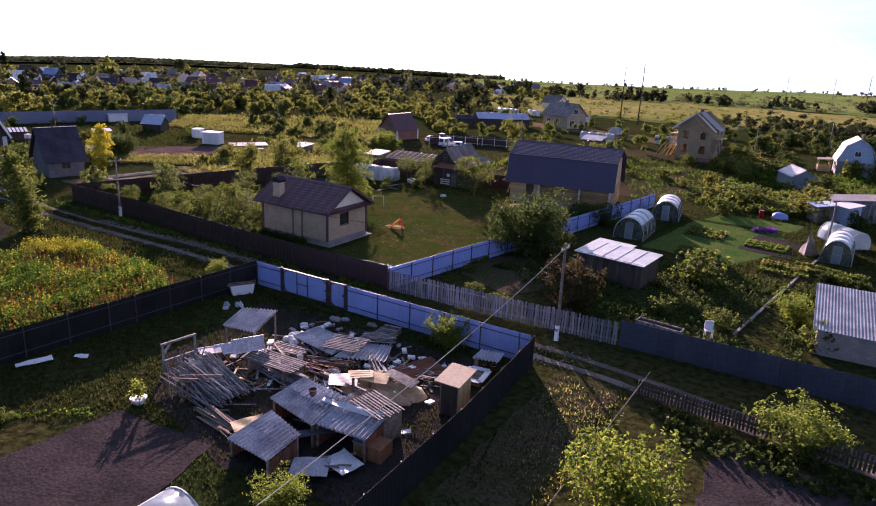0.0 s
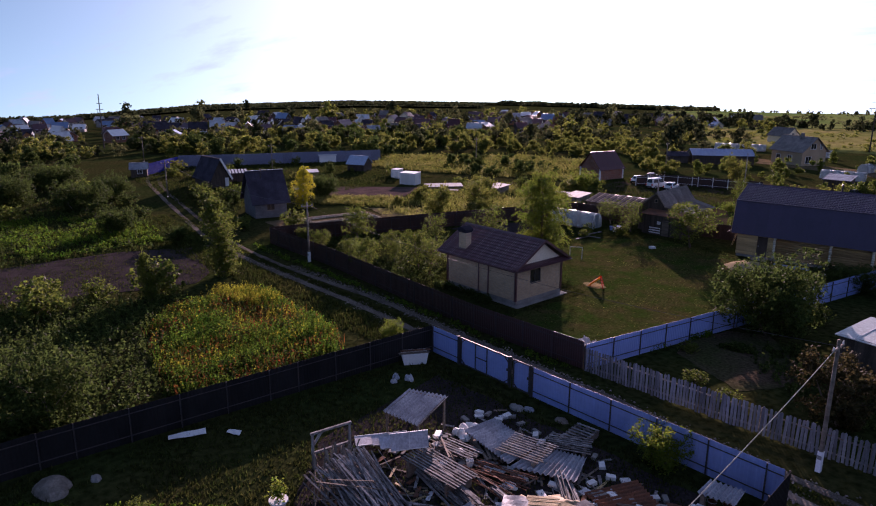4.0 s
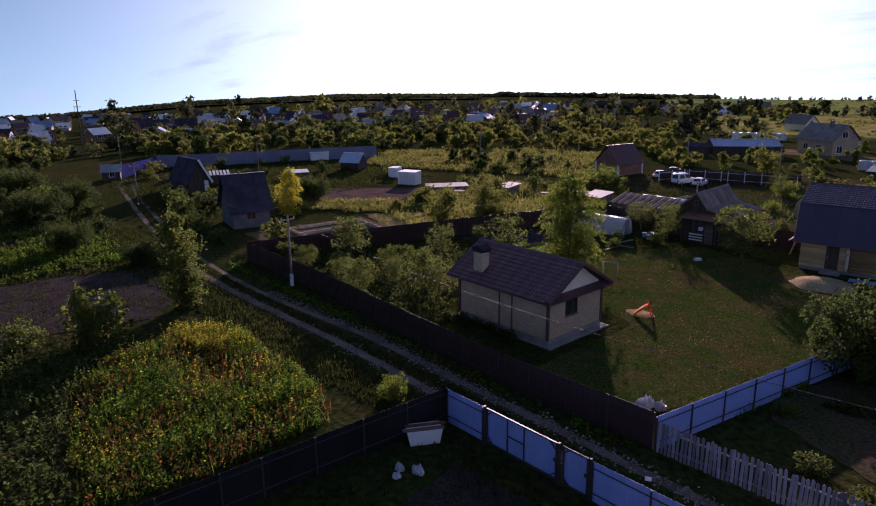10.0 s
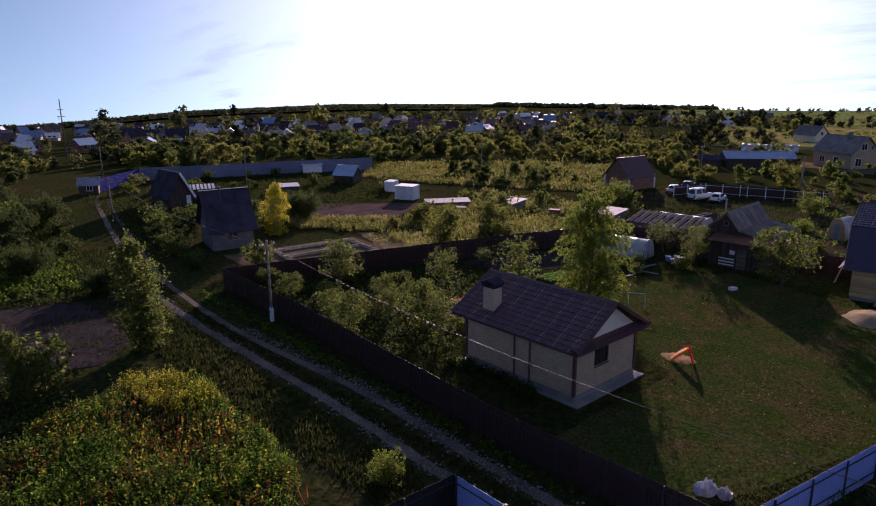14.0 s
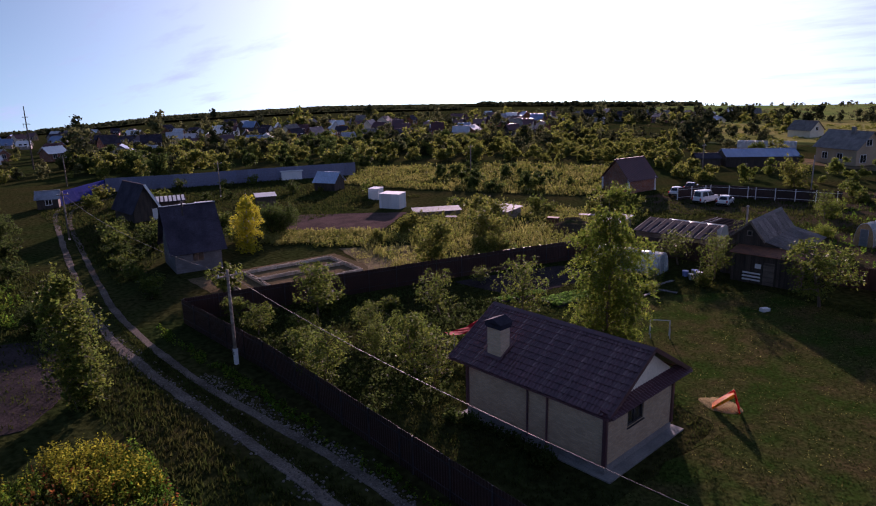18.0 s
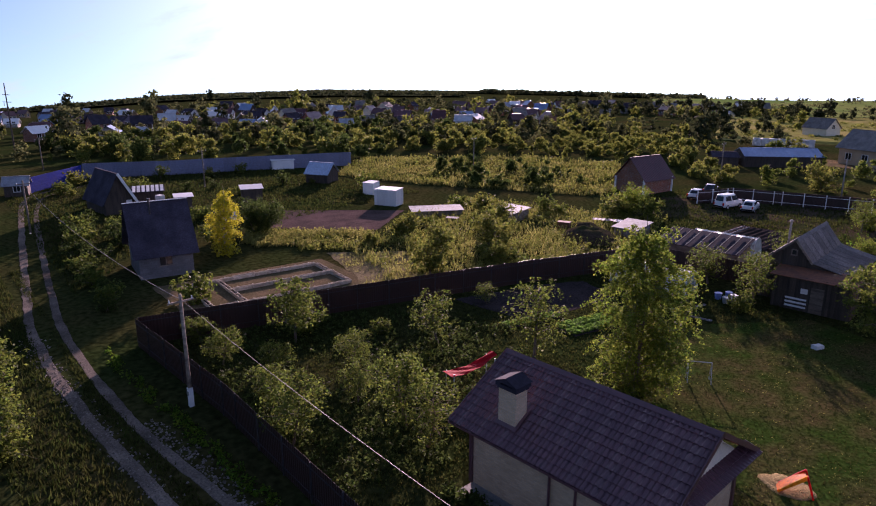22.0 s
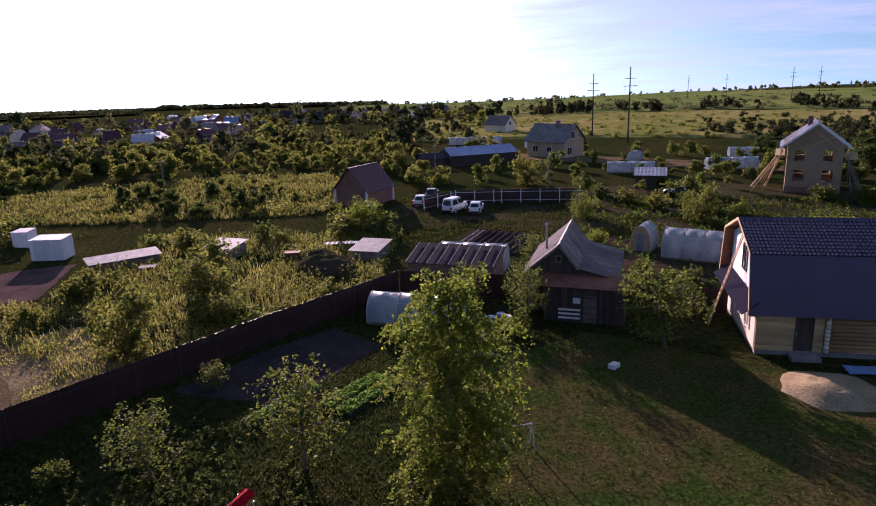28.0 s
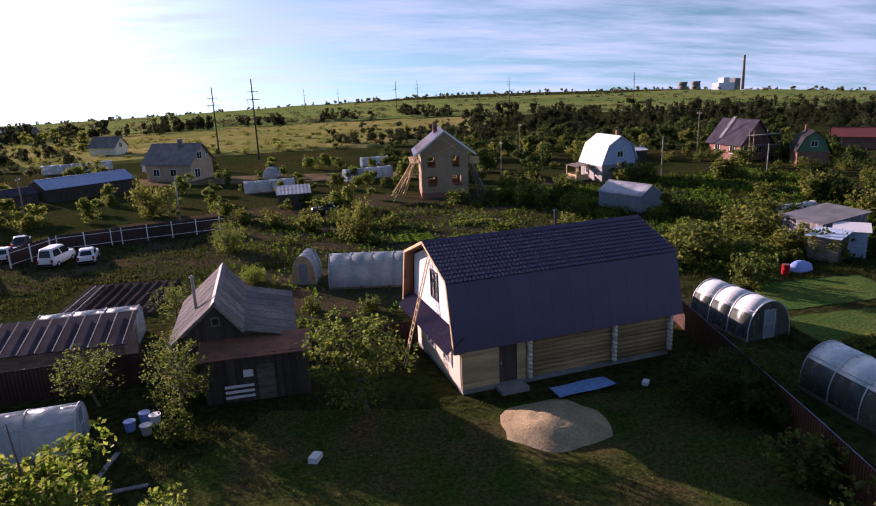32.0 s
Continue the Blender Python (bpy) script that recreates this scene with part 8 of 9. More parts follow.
shed("low_shed", -52.4, 34.6, 58, 6.2, 2.0, 0.9, 0.2, "wood_old", "sheet_dull", "long low shed with dull sheet roof among the bushes", "shed", "lean")
shed("white_shed", -102.5, 43.4, 72, 4.0, 2.6, 1.7, 0.3, "white", "white", "small white roofed shed behind the long fence", "shed", "lean")
shed("glass_shed", 31.6, 78.2, -66, 6.4, 3.8, 2.0, 1.1, "poly", "slate", "old glazed shed with pale translucent roof", "shed", over=0.15, slats=0.7)
shed("plank_shed", 40.2, 55.6, -84, 4.6, 5.0, 2.5, 0.6, "wood_grey", "slate_grey", "weathered grey plank shed with patched dark roof", "shed", "lean", slats=0.22)
shed("tool_shed", 38.0, 49.4, -60, 2.4, 2.2, 2.1, 0.25, "wood_old", "tarp_blue", "small dark tool shed with pale tin roof", "shed", "lean")
shed("tool_shed", 40.6, 49.4, -40, 2.4, 2.2, 2.3, 0.25, "tarp_blue", "white", "small blue-grey tool shed with white roof", "shed", "lean")
shed("sheet_house", 41.6, 1.6, 3, 7.4, 6.6, 1.9, 1.1, "block_grey", "slate", "low block outbuilding under wavy grey sheets", "outbuilding", "lean", over=0.3, waves=5, doors=[(4.6, 1.0, 1.7, "wood_black")])
ws = shed("wood_store", 22.3, 7.9, -8, 6.0, 3.6, 2.1, 0.2, "wood_black", "sheet_teal", "dark wood store with pale flat sheet roof", "store", "lean", slats=0.25)
part("roof_extension", MB().sheet((-0.25, 3.86, 2.33), (3.4, 3.86, 2.33), (3.4, 4.7, 2.38), (-0.25, 4.7, 2.38), 0.05), "sheet_teal", ws)
for x in (1.0, 2.3, 3.6, 4.9):
    part("roof_seam", MB().bar((x, -0.25, 2.15), (x, 3.85, 2.365), 0.05, 0.03), "zinc", ws)
greenhouse(-14.5, 108.6, 8, 7.8, 2.6, 1.9, "distant white tunnel greenhouse", door=False)
greenhouse(1.5, 115.2, 15, 8.4, 2.8, 2.0, "distant white tunnel greenhouse", door=False)
greenhouse(5.7, 134.6, 8, 5.4, 2.6, 1.8, "distant white tunnel greenhouse", door=False)
greenhouse(-11.6, 124, 80, 3.6, 2.4, 2.0, "distant white tunnel greenhouse seen end-on", door=False)
greenhouse(45.2, 62.4, 10, 4.4, 2.2, 1.9, "hooped film greenhouse beside the plank shed", door=False)
greenhouse(63.6, 66, -40, 6.5, 3.0, 2.3, "polycarbonate tunnel greenhouse at the garden edge", door=False)
greenhouse(40.8, 39.6, -50, 5.0, 2.6, 1.9, "low film greenhouse on the vegetable plot", door=False)
greenhouse(-39, 150, 30, 12, 3.0, 2.0, "distant long white tunnel greenhouse", door=False)
greenhouse(-62, 158, 20, 14, 3.0, 2.0, "distant long green-white tunnel greenhouse", door=False)


pc = thing("porch", 36.6, 98.2, 0, 6, "raw timber porch beside the white-roofed cottage", "porch")
for x in (0, 2.0):
    for y in (0, 3.2):
        part("post", MB().bar((x, y, 0), (x, y, 2.3), 0.12), "wood_pale", pc)
part("roof", MB().sheet((-0.2, -0.2, 2.3), (2.2, -0.2, 2.5), (2.2, 3.4, 2.5), (-0.2, 3.4, 2.3), 0.05), "wood_old", pc)
for y in (-0.02, 3.18):
    part("board", MB().box(0, 2.0, y, y + 0.04, 0.1, 1.0), "wood_pale", pc)
part("board", MB().box(-0.02, 0.02, 0.04, 3.18, 0.1, 1.0), "wood_pale", pc)
# scaffold and roof ladder of the brick cottage
part("roof_ladder", MB().bar((2.6, 0.05, 3.72), (2.6, 3.1, 7.52), 0.07).bar((3.0, 0.05, 3.72), (3.0, 3.1, 7.52), 0.07), "white", bc, "pale roof ladder")
for y in (0.4, 3.2, 6.0):
    part("scaffold_pole", MB().bar((9.9, y, 0), (9.9, y, 5.6), 0.11), "wood_old", bc)
    part("scaffold_pole", MB().bar((10.9, y, 0), (10.9, y, 5.6), 0.11), "wood_old", bc)
part("scaffold_deck", MB().box(9.6, 11.1, 0.2, 6.2, 2.7, 2.8), "wood_old", bc)
part("scaffold_deck", MB().box(9.6, 11.1, 0.2, 6.2, 4.6, 4.7), "wood_old", bc)
shed("red_barn", 98.0, 117.5, -40, 14, 6.0, 2.6, 1.4, "brick_red", "roof_red", "long low barn with dark red roof at the garden edge", "barn", over=0.5)
shed("tin_shed", 52.6, 118.6, -6, 6.0, 4.0, 1.8, 0.5, "wood_black", "zinc", "low dark shed with patched tin roof", "shed", "lean", waves=1)
gs = shed("garden_shed", -85.6, 12.6, 72, 3.8, 2.4, 1.6, 0.4, "wood_black", "felt", "small garden shed with white slats laid on its roof", "shed", "lean")
for i in range(7):
    part("roof_slat", MB().bar((0.05 + i * 0.6, -0.2, 1.66), (0.15 + i * 0.6, 2.5, 2.11), 0.4, 0.03), "white", gs, "white slat")
shed("tool_shed", -77.6, 15.2, 72, 2.0, 1.7, 1.7, 0.15, "wood_black", "white", "small dark tool shed with white flat roof", "shed", "lean")
wb = thing("water_tank", -80.6, 14.3, 0, 20, "small white water tank on a dark stand", "tank")
part("tank", MB().box(-0.45, 0.45, -0.4, 0.4, 1.0, 1.7), "white", wb)
for x in (-0.4, 0.34):
    for y in (-0.35, 0.29):
        part("leg", MB().box(x, x + 0.06, y, y + 0.06, 0, 1.0), "wood_old", wb)
bs = thing("cold_frame", -67.0, 17.4, 0, 66, "pale blue sheet leaning over a low cold frame", "cold frame")
part("sheet", MB().sheet((-0.9, -0.7, 0.15), (0.9, -0.7, 0.15), (0.9, 0.6, 0.95), (-0.9, 0.6, 0.95), 0.03, 6, 2, lambda u, v: 0.02 * math.sin(u * 20)), "tarp_blue", bs)
part("frame", MB().box(-0.85, 0.85, 0.5, 0.58, 0, 0.86).box(-0.85, 0.85, -0.66, -0.6, 0, 0.12), "wood_old", bs)
shed("lane_hut", -103.5, 0.6, 70, 3.0, 2.8, 1.8, 1.0, "wood_black", "slate", "small dark hut at the bend of the lane", "hut", over=0.3, wins=[("f", 1.2, 0.7, 0.9, 0.9)])
shed("far_cottage", -66, 204, -20, 8, 6, 3.0, 2.6, "cream", "slate_old", "small pale cottage before the meadow", "house", over=0.4, wins=[("r", 2.2, 2.6, 1.2, 1.2)])


# ---- cars ----
def car(x, y, rz, label, paint, van=False):
    """A body drawn in at its top and ends, a narrower cabin with windows all round, wheels and lights."""
    c = thing("van" if van else "car", x, y, ground_z(x, y), rz, label, "van" if van else "car", "parked vehicles")
    L, W, belt, top = (4.3, 1.72, 1.05, 1.92) if van else (4.1, 1.66, 0.90, 1.42)

    def loft(rings):
        """Stacked outlines (x0, x1, half width, z) with cut corners."""
        v, f = [], []
        for x0, x1, hw, z in rings:
            q = min(0.22, hw * 0.3)
            v += [(x0 + q, -hw, z), (x1 - q, -hw, z), (x1, -hw + q, z), (x1, hw - q, z), (x1 - q, hw, z), (x0 + q, hw, z), (x0, hw - q, z), (x0, -hw + q, z)]
        for r in range(len(rings) - 1):
            f += [(8 * r + k, 8 * r + (k + 1) % 8, 8 * r + 8 + (k + 1) % 8, 8 * r + 8 + k) for k in range(8)]
        n = 8 * (len(rings) - 1)
        return MB().add(v, f + [tuple(range(7, -1, -1)), tuple(range(n, n + 8))])
    part("body", loft([(-L / 2 + 0.1, L / 2 - 0.1, W / 2 - 0.08, 0.28), (-L / 2, L / 2, W / 2, 0.48), (-L / 2 + 0.03, L / 2 - 0.04, W / 2, 0.72), (-L / 2 + 0.1, L / 2 - 0.16, W / 2 - 0.05, belt)]), paint, c)
    b0, b1, t0, t1 = (-L / 2 + 0.12, 1.35, -L / 2 + 0.3, 0.55) if van else (-1.55, 0.95, -1.0, 0.3)
    part("cabin", loft([(b0, b1, W / 2 - 0.07, belt), (t0, t1, W / 2 - 0.2, top - 0.06), (t0 + 0.12, t1 - 0.1, W / 2 - 0.3, top)]), paint, c)

    def side(k):
        """Length and half width of the cabin at a height between its belt (0) and roof (1)."""
        return b0 + (t0 - b0) * k, b1 + (t1 - b1) * k, W / 2 - 0.07 - 0.13 * k, belt + (top - 0.06 - belt) * k
    lo, hi = side(0.1), side(0.88)
    for sy in (-1, 1):
        for a, b in ((0.08, 0.47), (0.53, 0.92)):
            p = [(lo[0] + (lo[1] - lo[0]) * a, sy * (lo[2] + 0.012), lo[3]), (lo[0] + (lo[1] - lo[0]) * b, sy * (lo[2] + 0.012), lo[3]),
                 (hi[0] + (hi[1] - hi[0]) * b, sy * (hi[2] + 0.012), hi[3]), (hi[0] + (hi[1] - hi[0]) * a, sy * (hi[2] + 0.012), hi[3])]
            part("side_window", MB().sheet(*(p if sy < 0 else p[::-1]), 0.015), "glass", c)
        for wx in (-1.3, 1.3):
            wh = part("wheel", MB().cyl((wx, sy * (W / 2 - 0.2), 0.31), (wx, sy * (W / 2 + 0.02), 0.31), 0.31, 0.31, 16), "rubber", c)
            part("rim", MB().cyl((wx, sy * (W / 2 - 0.02), 0.31), (wx, sy * (W / 2 + 0.03), 0.31), 0.19, 0.17, 12), "zinc", wh)
        part("headlight", MB().box(L / 2 - 0.12, L / 2 + 0.01, sy * 0.6 - 0.16, sy * 0.6 + 0.16, 0.6, 0.74), "zinc", c)
        part("tail_light", MB().box(-L / 2 - 0.02, -L / 2 + 0.1, sy * 0.68 - 0.09, sy * 0.68 + 0.09, 0.6, 0.92), "red_plastic", c)
    for name, e, sg in (("windscreen", 1, 1), ("rear_window", 0, -1)):
        p = [(lo[e] + sg * 0.012, -sg * (lo[2] - 0.2), lo[3]), (lo[e] + sg * 0.012, sg * (lo[2] - 0.2), lo[3]), (hi[e] + sg * 0.012, sg * (hi[2] - 0.2), hi[3]), (hi[e] + sg * 0.012, -sg * (hi[2] - 0.2), hi[3])]
        part(name, MB().sheet(*p, 0.015), "glass", c)
    for e in (-L / 2 - 0.05, L / 2 - 0.08):
        part("bumper", MB().box(e, e + 0.13, -W / 2 + 0.15, W / 2 - 0.15, 0.34, 0.52), "fence_dark", c)


car(-28.9, 70.2, 80, "white delivery van parked on the grass", "car_white", True)
car(-26.0, 70.2, 101, "small white saloon car parked beside the van", "car_white")
car(-35.0, 73.6, 99, "silver-white hatchback parked by the red house", "car_white")
car(-35.6, 79.2, 104, "dark saloon parked behind the silver car", "car_dark")
car(-2.0, 86.4, 160, "dark saloon parked among the gardens", "car_dark")
car(-30.5, 139.5, 60, "white saloon parked beyond the beige house", "car_white")


# ---- village, far woods and the plain ----
rv = random.Random(17)


def at_angle(az, el):
    """The place on the land seen at that bearing, so many degrees below the eye, from over the plots."""
    r = 135.0
    while r < 1480:
        x, y = -math.sin(radians(az)) * r, 10 + math.cos(radians(az)) * r
        if math.degrees(math.atan2(ground_z(x, y) - 17.4, r + 18)) >= el:
            return x, y, r
        r *= 1.02
    return x, y, r


ROOFS = ["roof_brown", "slate", "felt", "zinc", "roof_brown", "felt", "slate_old", "slate_old", "roof_red_dark", "white", "roof_blue"]
WALLS = ["cream", "brick_red", "brick_red", "white", "block_grey", "brick_beige", "wood_black", "wood_black", "plank_wall", "block_grey"]
placed = []


def village_house(x, y, big):
    w, d, h, rise = rv.uniform(3.8, 7) * big, rv.uniform(3.6, 5.8) * big, rv.uniform(1.7, 3.4) * big, rv.uniform(1.4, 2.6) * big
    shed("village_house", x, y, rv.choice((20, 65, 110, -25, 40)), w, d, h, rise, rv.choice(WALLS), rv.choice(ROOFS), "distant village house with pitched roof", "house", over=0.5,
         wins=[("f", w * 0.2, 1.0, 1.3, 1.5), ("f", w * 0.6, 1.0, 1.3, 1.5), ("r", d * 0.4, 1.0, 1.3, 1.5)], group="village houses")


n = 0
while n < 185:
    az = rv.uniform(22, 100)
    el = -rv.uniform(2.75 if az < 46 else 3.05, 4.9)
    if az < 40 and el < -3.6:
        continue
    x, y, r = at_angle(az, el)
    if r > 900 or any(math.hypot(x - a, y - b) < 10 + r * 0.02 for a, b in placed):
        continue
    placed.append((x, y))
    village_house(x, y, 1.0 + max(0, r - 300) / 1800)
    n += 1


def wood(name, spots, material, label, leaves, seed, thin=1.0, category="woods"):
    """Many distant trees in one mesh: each a ragged crown of several leafy lobes."""
    rng = np.random.default_rng(seed)
    V, F = [], []
    base = 0
    for x, y, h, w in spots:
        z0 = ground_z(x, y)
        n = int(1.7 * leaves * min(1.5, max(0.35, 330 / math.hypot(x, y))))
        # a crown of several lobes of different size about a leaning axis
        m = int(rng.integers(5, 10))
        lt = rng.uniform(0.18, 0.86, m)
        la = rng.uniform(0, 6.283, m)
        lr = w * rng.uniform(0.13, 0.30, m) * (1.15 - 0.55 * lt)
        lq = np.sqrt(np.maximum(0.05, 1 - (1.5 * lt - 0.6) ** 2)) * w * rng.uniform(0.05, 0.36, m)
        lean = rng.normal(0, 0.08, 2) * h
        own = rng.choice(m, n, p=lr ** 2 / np.sum(lr ** 2))
        d = rng.normal(size=(n, 3))
        d /= np.linalg.norm(d, axis=1, keepdims=True)
        d *= (rng.random(n) ** 0.45 * rng.uniform(0.7, 1.2, n))[:, None]
        c = np.stack([x + np.cos(la[own]) * lq[own] + lean[0] * lt[own] + d[:, 0] * lr[own], y + np.sin(la[own]) * lq[own] + lean[1] * lt[own] + d[:, 1] * lr[own],
                      z0 + np.clip(h * lt[own] + d[:, 2] * lr[own] * max(0.8, 0.85 * h / w), 0.04 * h, h * 1.03)], 1)
        u = rng.normal(size=(n, 3))
        u /= np.linalg.norm(u, axis=1, keepdims=True)
        v = np.cross(u, rng.normal(size=(n, 3)))
        v /= np.linalg.norm(v, axis=1, keepdims=True)
        s = ((w * h) ** 0.5 * 1.75 / n ** 0.5 * thin * rng.uniform(0.5, 1.35, n))[:, None]
        V.append(np.stack([c - u * s * 0.6, c + v * s * 0.5, c + u * s * 0.6, c - v * s * 0.5], 1).reshape(-1, 3))
        k = np.arange(4 * n).reshape(n, 4) + base
        base += 4 * n
        F.append(k)
    me = bpy.data.meshes.new(name)
    me.from_pydata(np.concatenate(V).tolist(), [], np.concatenate(F).tolist())
    me.update()
    return solo(name, me, material, label, category, "", "stuff")


# trees between the village houses
sp = []
for i in range(4600):
    az, el = rv.uniform(18, 108), -rv.uniform(2.3, 6.2)
    x, y, r = at_angle(az, el)
    if az < 34 and rv.random() < 0.5 or el < -3.9 and rv.random() < 0.35:
        continue
    if any(math.hypot(x - a, y - b) < 7 for a, b in placed) or noise.noise(Vector((x * 0.025, y * 0.025, 1))) < rv.uniform(-0.55, 0.3):
        continue
    if el > skyline(az) - 0.8:
        continue
    h = rv.uniform(2.0, 4.8) if r < 300 else rv.uniform(3.0, 6.2) * (1 + (r - 300) / 1800)
    if rv.random() < 0.05:
        h *= 1.8
    h *= rv.uniform(0.6, 1.3)
    sp.append((x, y, h, h * rv.uniform(0.8, 1.3)))
wood("village_trees", sp[::3], "conifer", "dark trees among the distant village houses", 170, 1)
wood("village_trees", sp[1::3], "forest", "green trees among the distant village houses", 170, 2)
wood("village_trees", sp[2::3], "leaf_olive", "olive trees among the distant village houses", 170, 10)
# the wooded ridge on the skyline
sp = []
for i in range(5200):
    az = rv.uniform(26, 100)
    r = rv.uniform(720 if az > 46 else 1150, 1500)
    h = rv.uniform(4.0, 5.6) if az > 44 else rv.uniform(3.0, 9.0)
    x, y = -math.sin(radians(az)) * r, 10 + math.cos(radians(az)) * r
    sp.append((x, y, h, h * rv.uniform(1.6, 3.0)))
v, f = [], []
for i in range(61):
    az = 30 + 70 * i / 60
    for j in range(9):
        r = (700 if az > 46 else 1130) + 30 * noise.noise(Vector((az * 0.5, 3, 1))) + (1490 - (700 if az > 46 else 1130)) * j / 8
        x, y = -math.sin(radians(az)) * r, 10 + math.cos(radians(az)) * r
        v.append((x, y, ground_z(x, y) + 2.0))
for i in range(60):
    for j in range(8):
        q = i * 9 + j
        f.append((q, q + 1, q + 10, q + 9))
solo("forest_floor", MB().add(v, f), "forest_floor", "dark undergrowth of the forest on the ridge", "forest", "", "structure")
wood("ridge_forest", sp, "conifer", "dark forest along the far ridge", 60, 3)
sp = []
for i in range(260):
    az, r = rv.uniform(-46, 30), rv.uniform(900, 1480)
    h = rv.uniform(3, 8)
    x, y = -math.sin(radians(az)) * r, 10 + math.cos(radians(az)) * r
    sp.append((x, y, h, h * rv.uniform(0.7, 1.6)))
wood("plain_trees", sp, "forest", "scattered small trees on the far plain", 34, 4)
# tree groups on the meadow below the masts, and the dark belt to its side
sp = []
for az, el, n, h in ((24, -3.4, 22, 8), (18, -3.3, 16, 8), (11, -3.25, 24, 8), (5, -3.2, 16, 7), (-2, -3.2, 10, 7), (-9, -3.1, 18, 7), (14, -3.4, 10, 6), (28, -3.3, 18, 8), (32, -3.3, 16, 8)):
    for i in range(n):
        x, y, r = at_angle(az + rv.uniform(-2.2, 2.2), el + rv.uniform(-0.15, 0.15))
        k = h * rv.uniform(0.6, 1.15)
        sp.append((x, y, k, k * rv.uniform(0.6, 0.95)))
wood("field_copse", sp, "conifer", "dark groves on the meadow", 220, 5)
sp = []
for i in range(240):
    az = rv.uniform(-62, -12)
    x, y, r = at_angle(az, rv.uniform(-4.6, -3.4))
    k = rv.uniform(4.5, 8.0)
    sp.append((x, y, k, k * rv.uniform(0.55, 0.85)))
wood("tree_belt", sp, "conifer", "dark tree belt beyond the gardens", 320, 6)
sp = []
for i in range(260):
    az = rv.uniform(-50, 0)
    x, y, r = at_angle(az, rv.uniform(-5.6, -4.2))
    k = rv.uniform(2, 4.5)
    sp.append((x, y, k, k * rv.uniform(0.9, 1.5)))
wood("scrub_belt", sp, "conifer", "low dark scrub below the tree belt", 200, 7)


def land_patch(name, az0, az1, el0, el1, material, label, lift=0.35):
    """A stretch of the far land between two bearings and two depths, lying on the ground."""
    v, f = [], []
    na, ne = 24, 14
    for j in range(ne + 1):
        for i in range(na + 1):
            az = az0 + (az1 - az0) * i / na
            el = el0 + (el1 - el0) * j / ne + 0.16 * noise.noise(Vector((az * 0.35, j * 0.5, 2)))
            x, y, r = at_angle(az, el)
            v.append((x, y, ground_z(x, y) + lift + r * 0.0008 - (1.5 if j == 0 or i in (0, na) else 0)))
    for j in range(ne):
        for i in range(na):
            a = j * (na + 1) + i
            f.append((a, a + 1, a + na + 2, a + na + 1))
    return solo(name, MB().add(v, f), material, label, "field", "", "structure")


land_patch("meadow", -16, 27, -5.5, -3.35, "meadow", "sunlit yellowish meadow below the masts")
land_patch("plain", -46, 30, -3.25, -1.75, "field", "wide green plain reaching the horizon", 0.9)

sp = []
for i in range(420):
    x, y, r = at_angle(rv.uniform(-16, 27), rv.uniform(-5.4, -3.4))
    k = rv.uniform(0.5, 1.6)
    sp.append((x, y, k, k * rv.uniform(1.5, 4.0)))
wood("meadow_scrub", sp, "leaf_olive", "low scrub scattered on the meadow", 70, 8)
sp = []
for i in range(900):
    az = rv.uniform(-46, 30)
    x, y, r = at_angle(az, rv.uniform(-3.2, skyline(az) - 0.05))
    k = rv.uniform(0.8, 2.6)
    sp.append((x, y, k, k * rv.uniform(2.0, 7.0)))
wood("plain_scrub", sp, "forest", "low scrub and field edges on the far plain", 60, 9)

# power station on the horizon
ps = thing("power_station", 760, 1180, ground_z(760, 1180), 20, "distant pale power station with tall chimney", "power station")
part("hall", MB().box(-20, 25, -8, 8, -2, 13).box(-5, 12, -6, 6, 13, 22), "white", ps)
part("hall", MB().box(26, 42, -8, 8, -2, 20), "concrete", ps)
part("chimney_stack", MB().cyl((60, 0, -2), (60, 0, 62), 3.4, 2.2, 12), "concrete", ps, "tall pale chimney")
for x in (-110, -75):
    part("cooling_tower", MB().cyl((x, 0, -2), (x, 0, 12), 11, 7.5, 16).cyl((x, 0, 12), (x, 0, 18), 7.5, 8.5, 16), "concrete", ps, "squat cooling tower", smooth=True)


# ---- ground cover and scattered bushes ----
rc = random.Random(29)


def inside(poly, x, y):
    c = False
    for (a, b), (d, e) in zip(poly, poly[1:] + poly[:1]):
        if (b > y) != (e > y) and x < (d - a) * (y - b) / (e - b) + a:
            c = not c
    return c


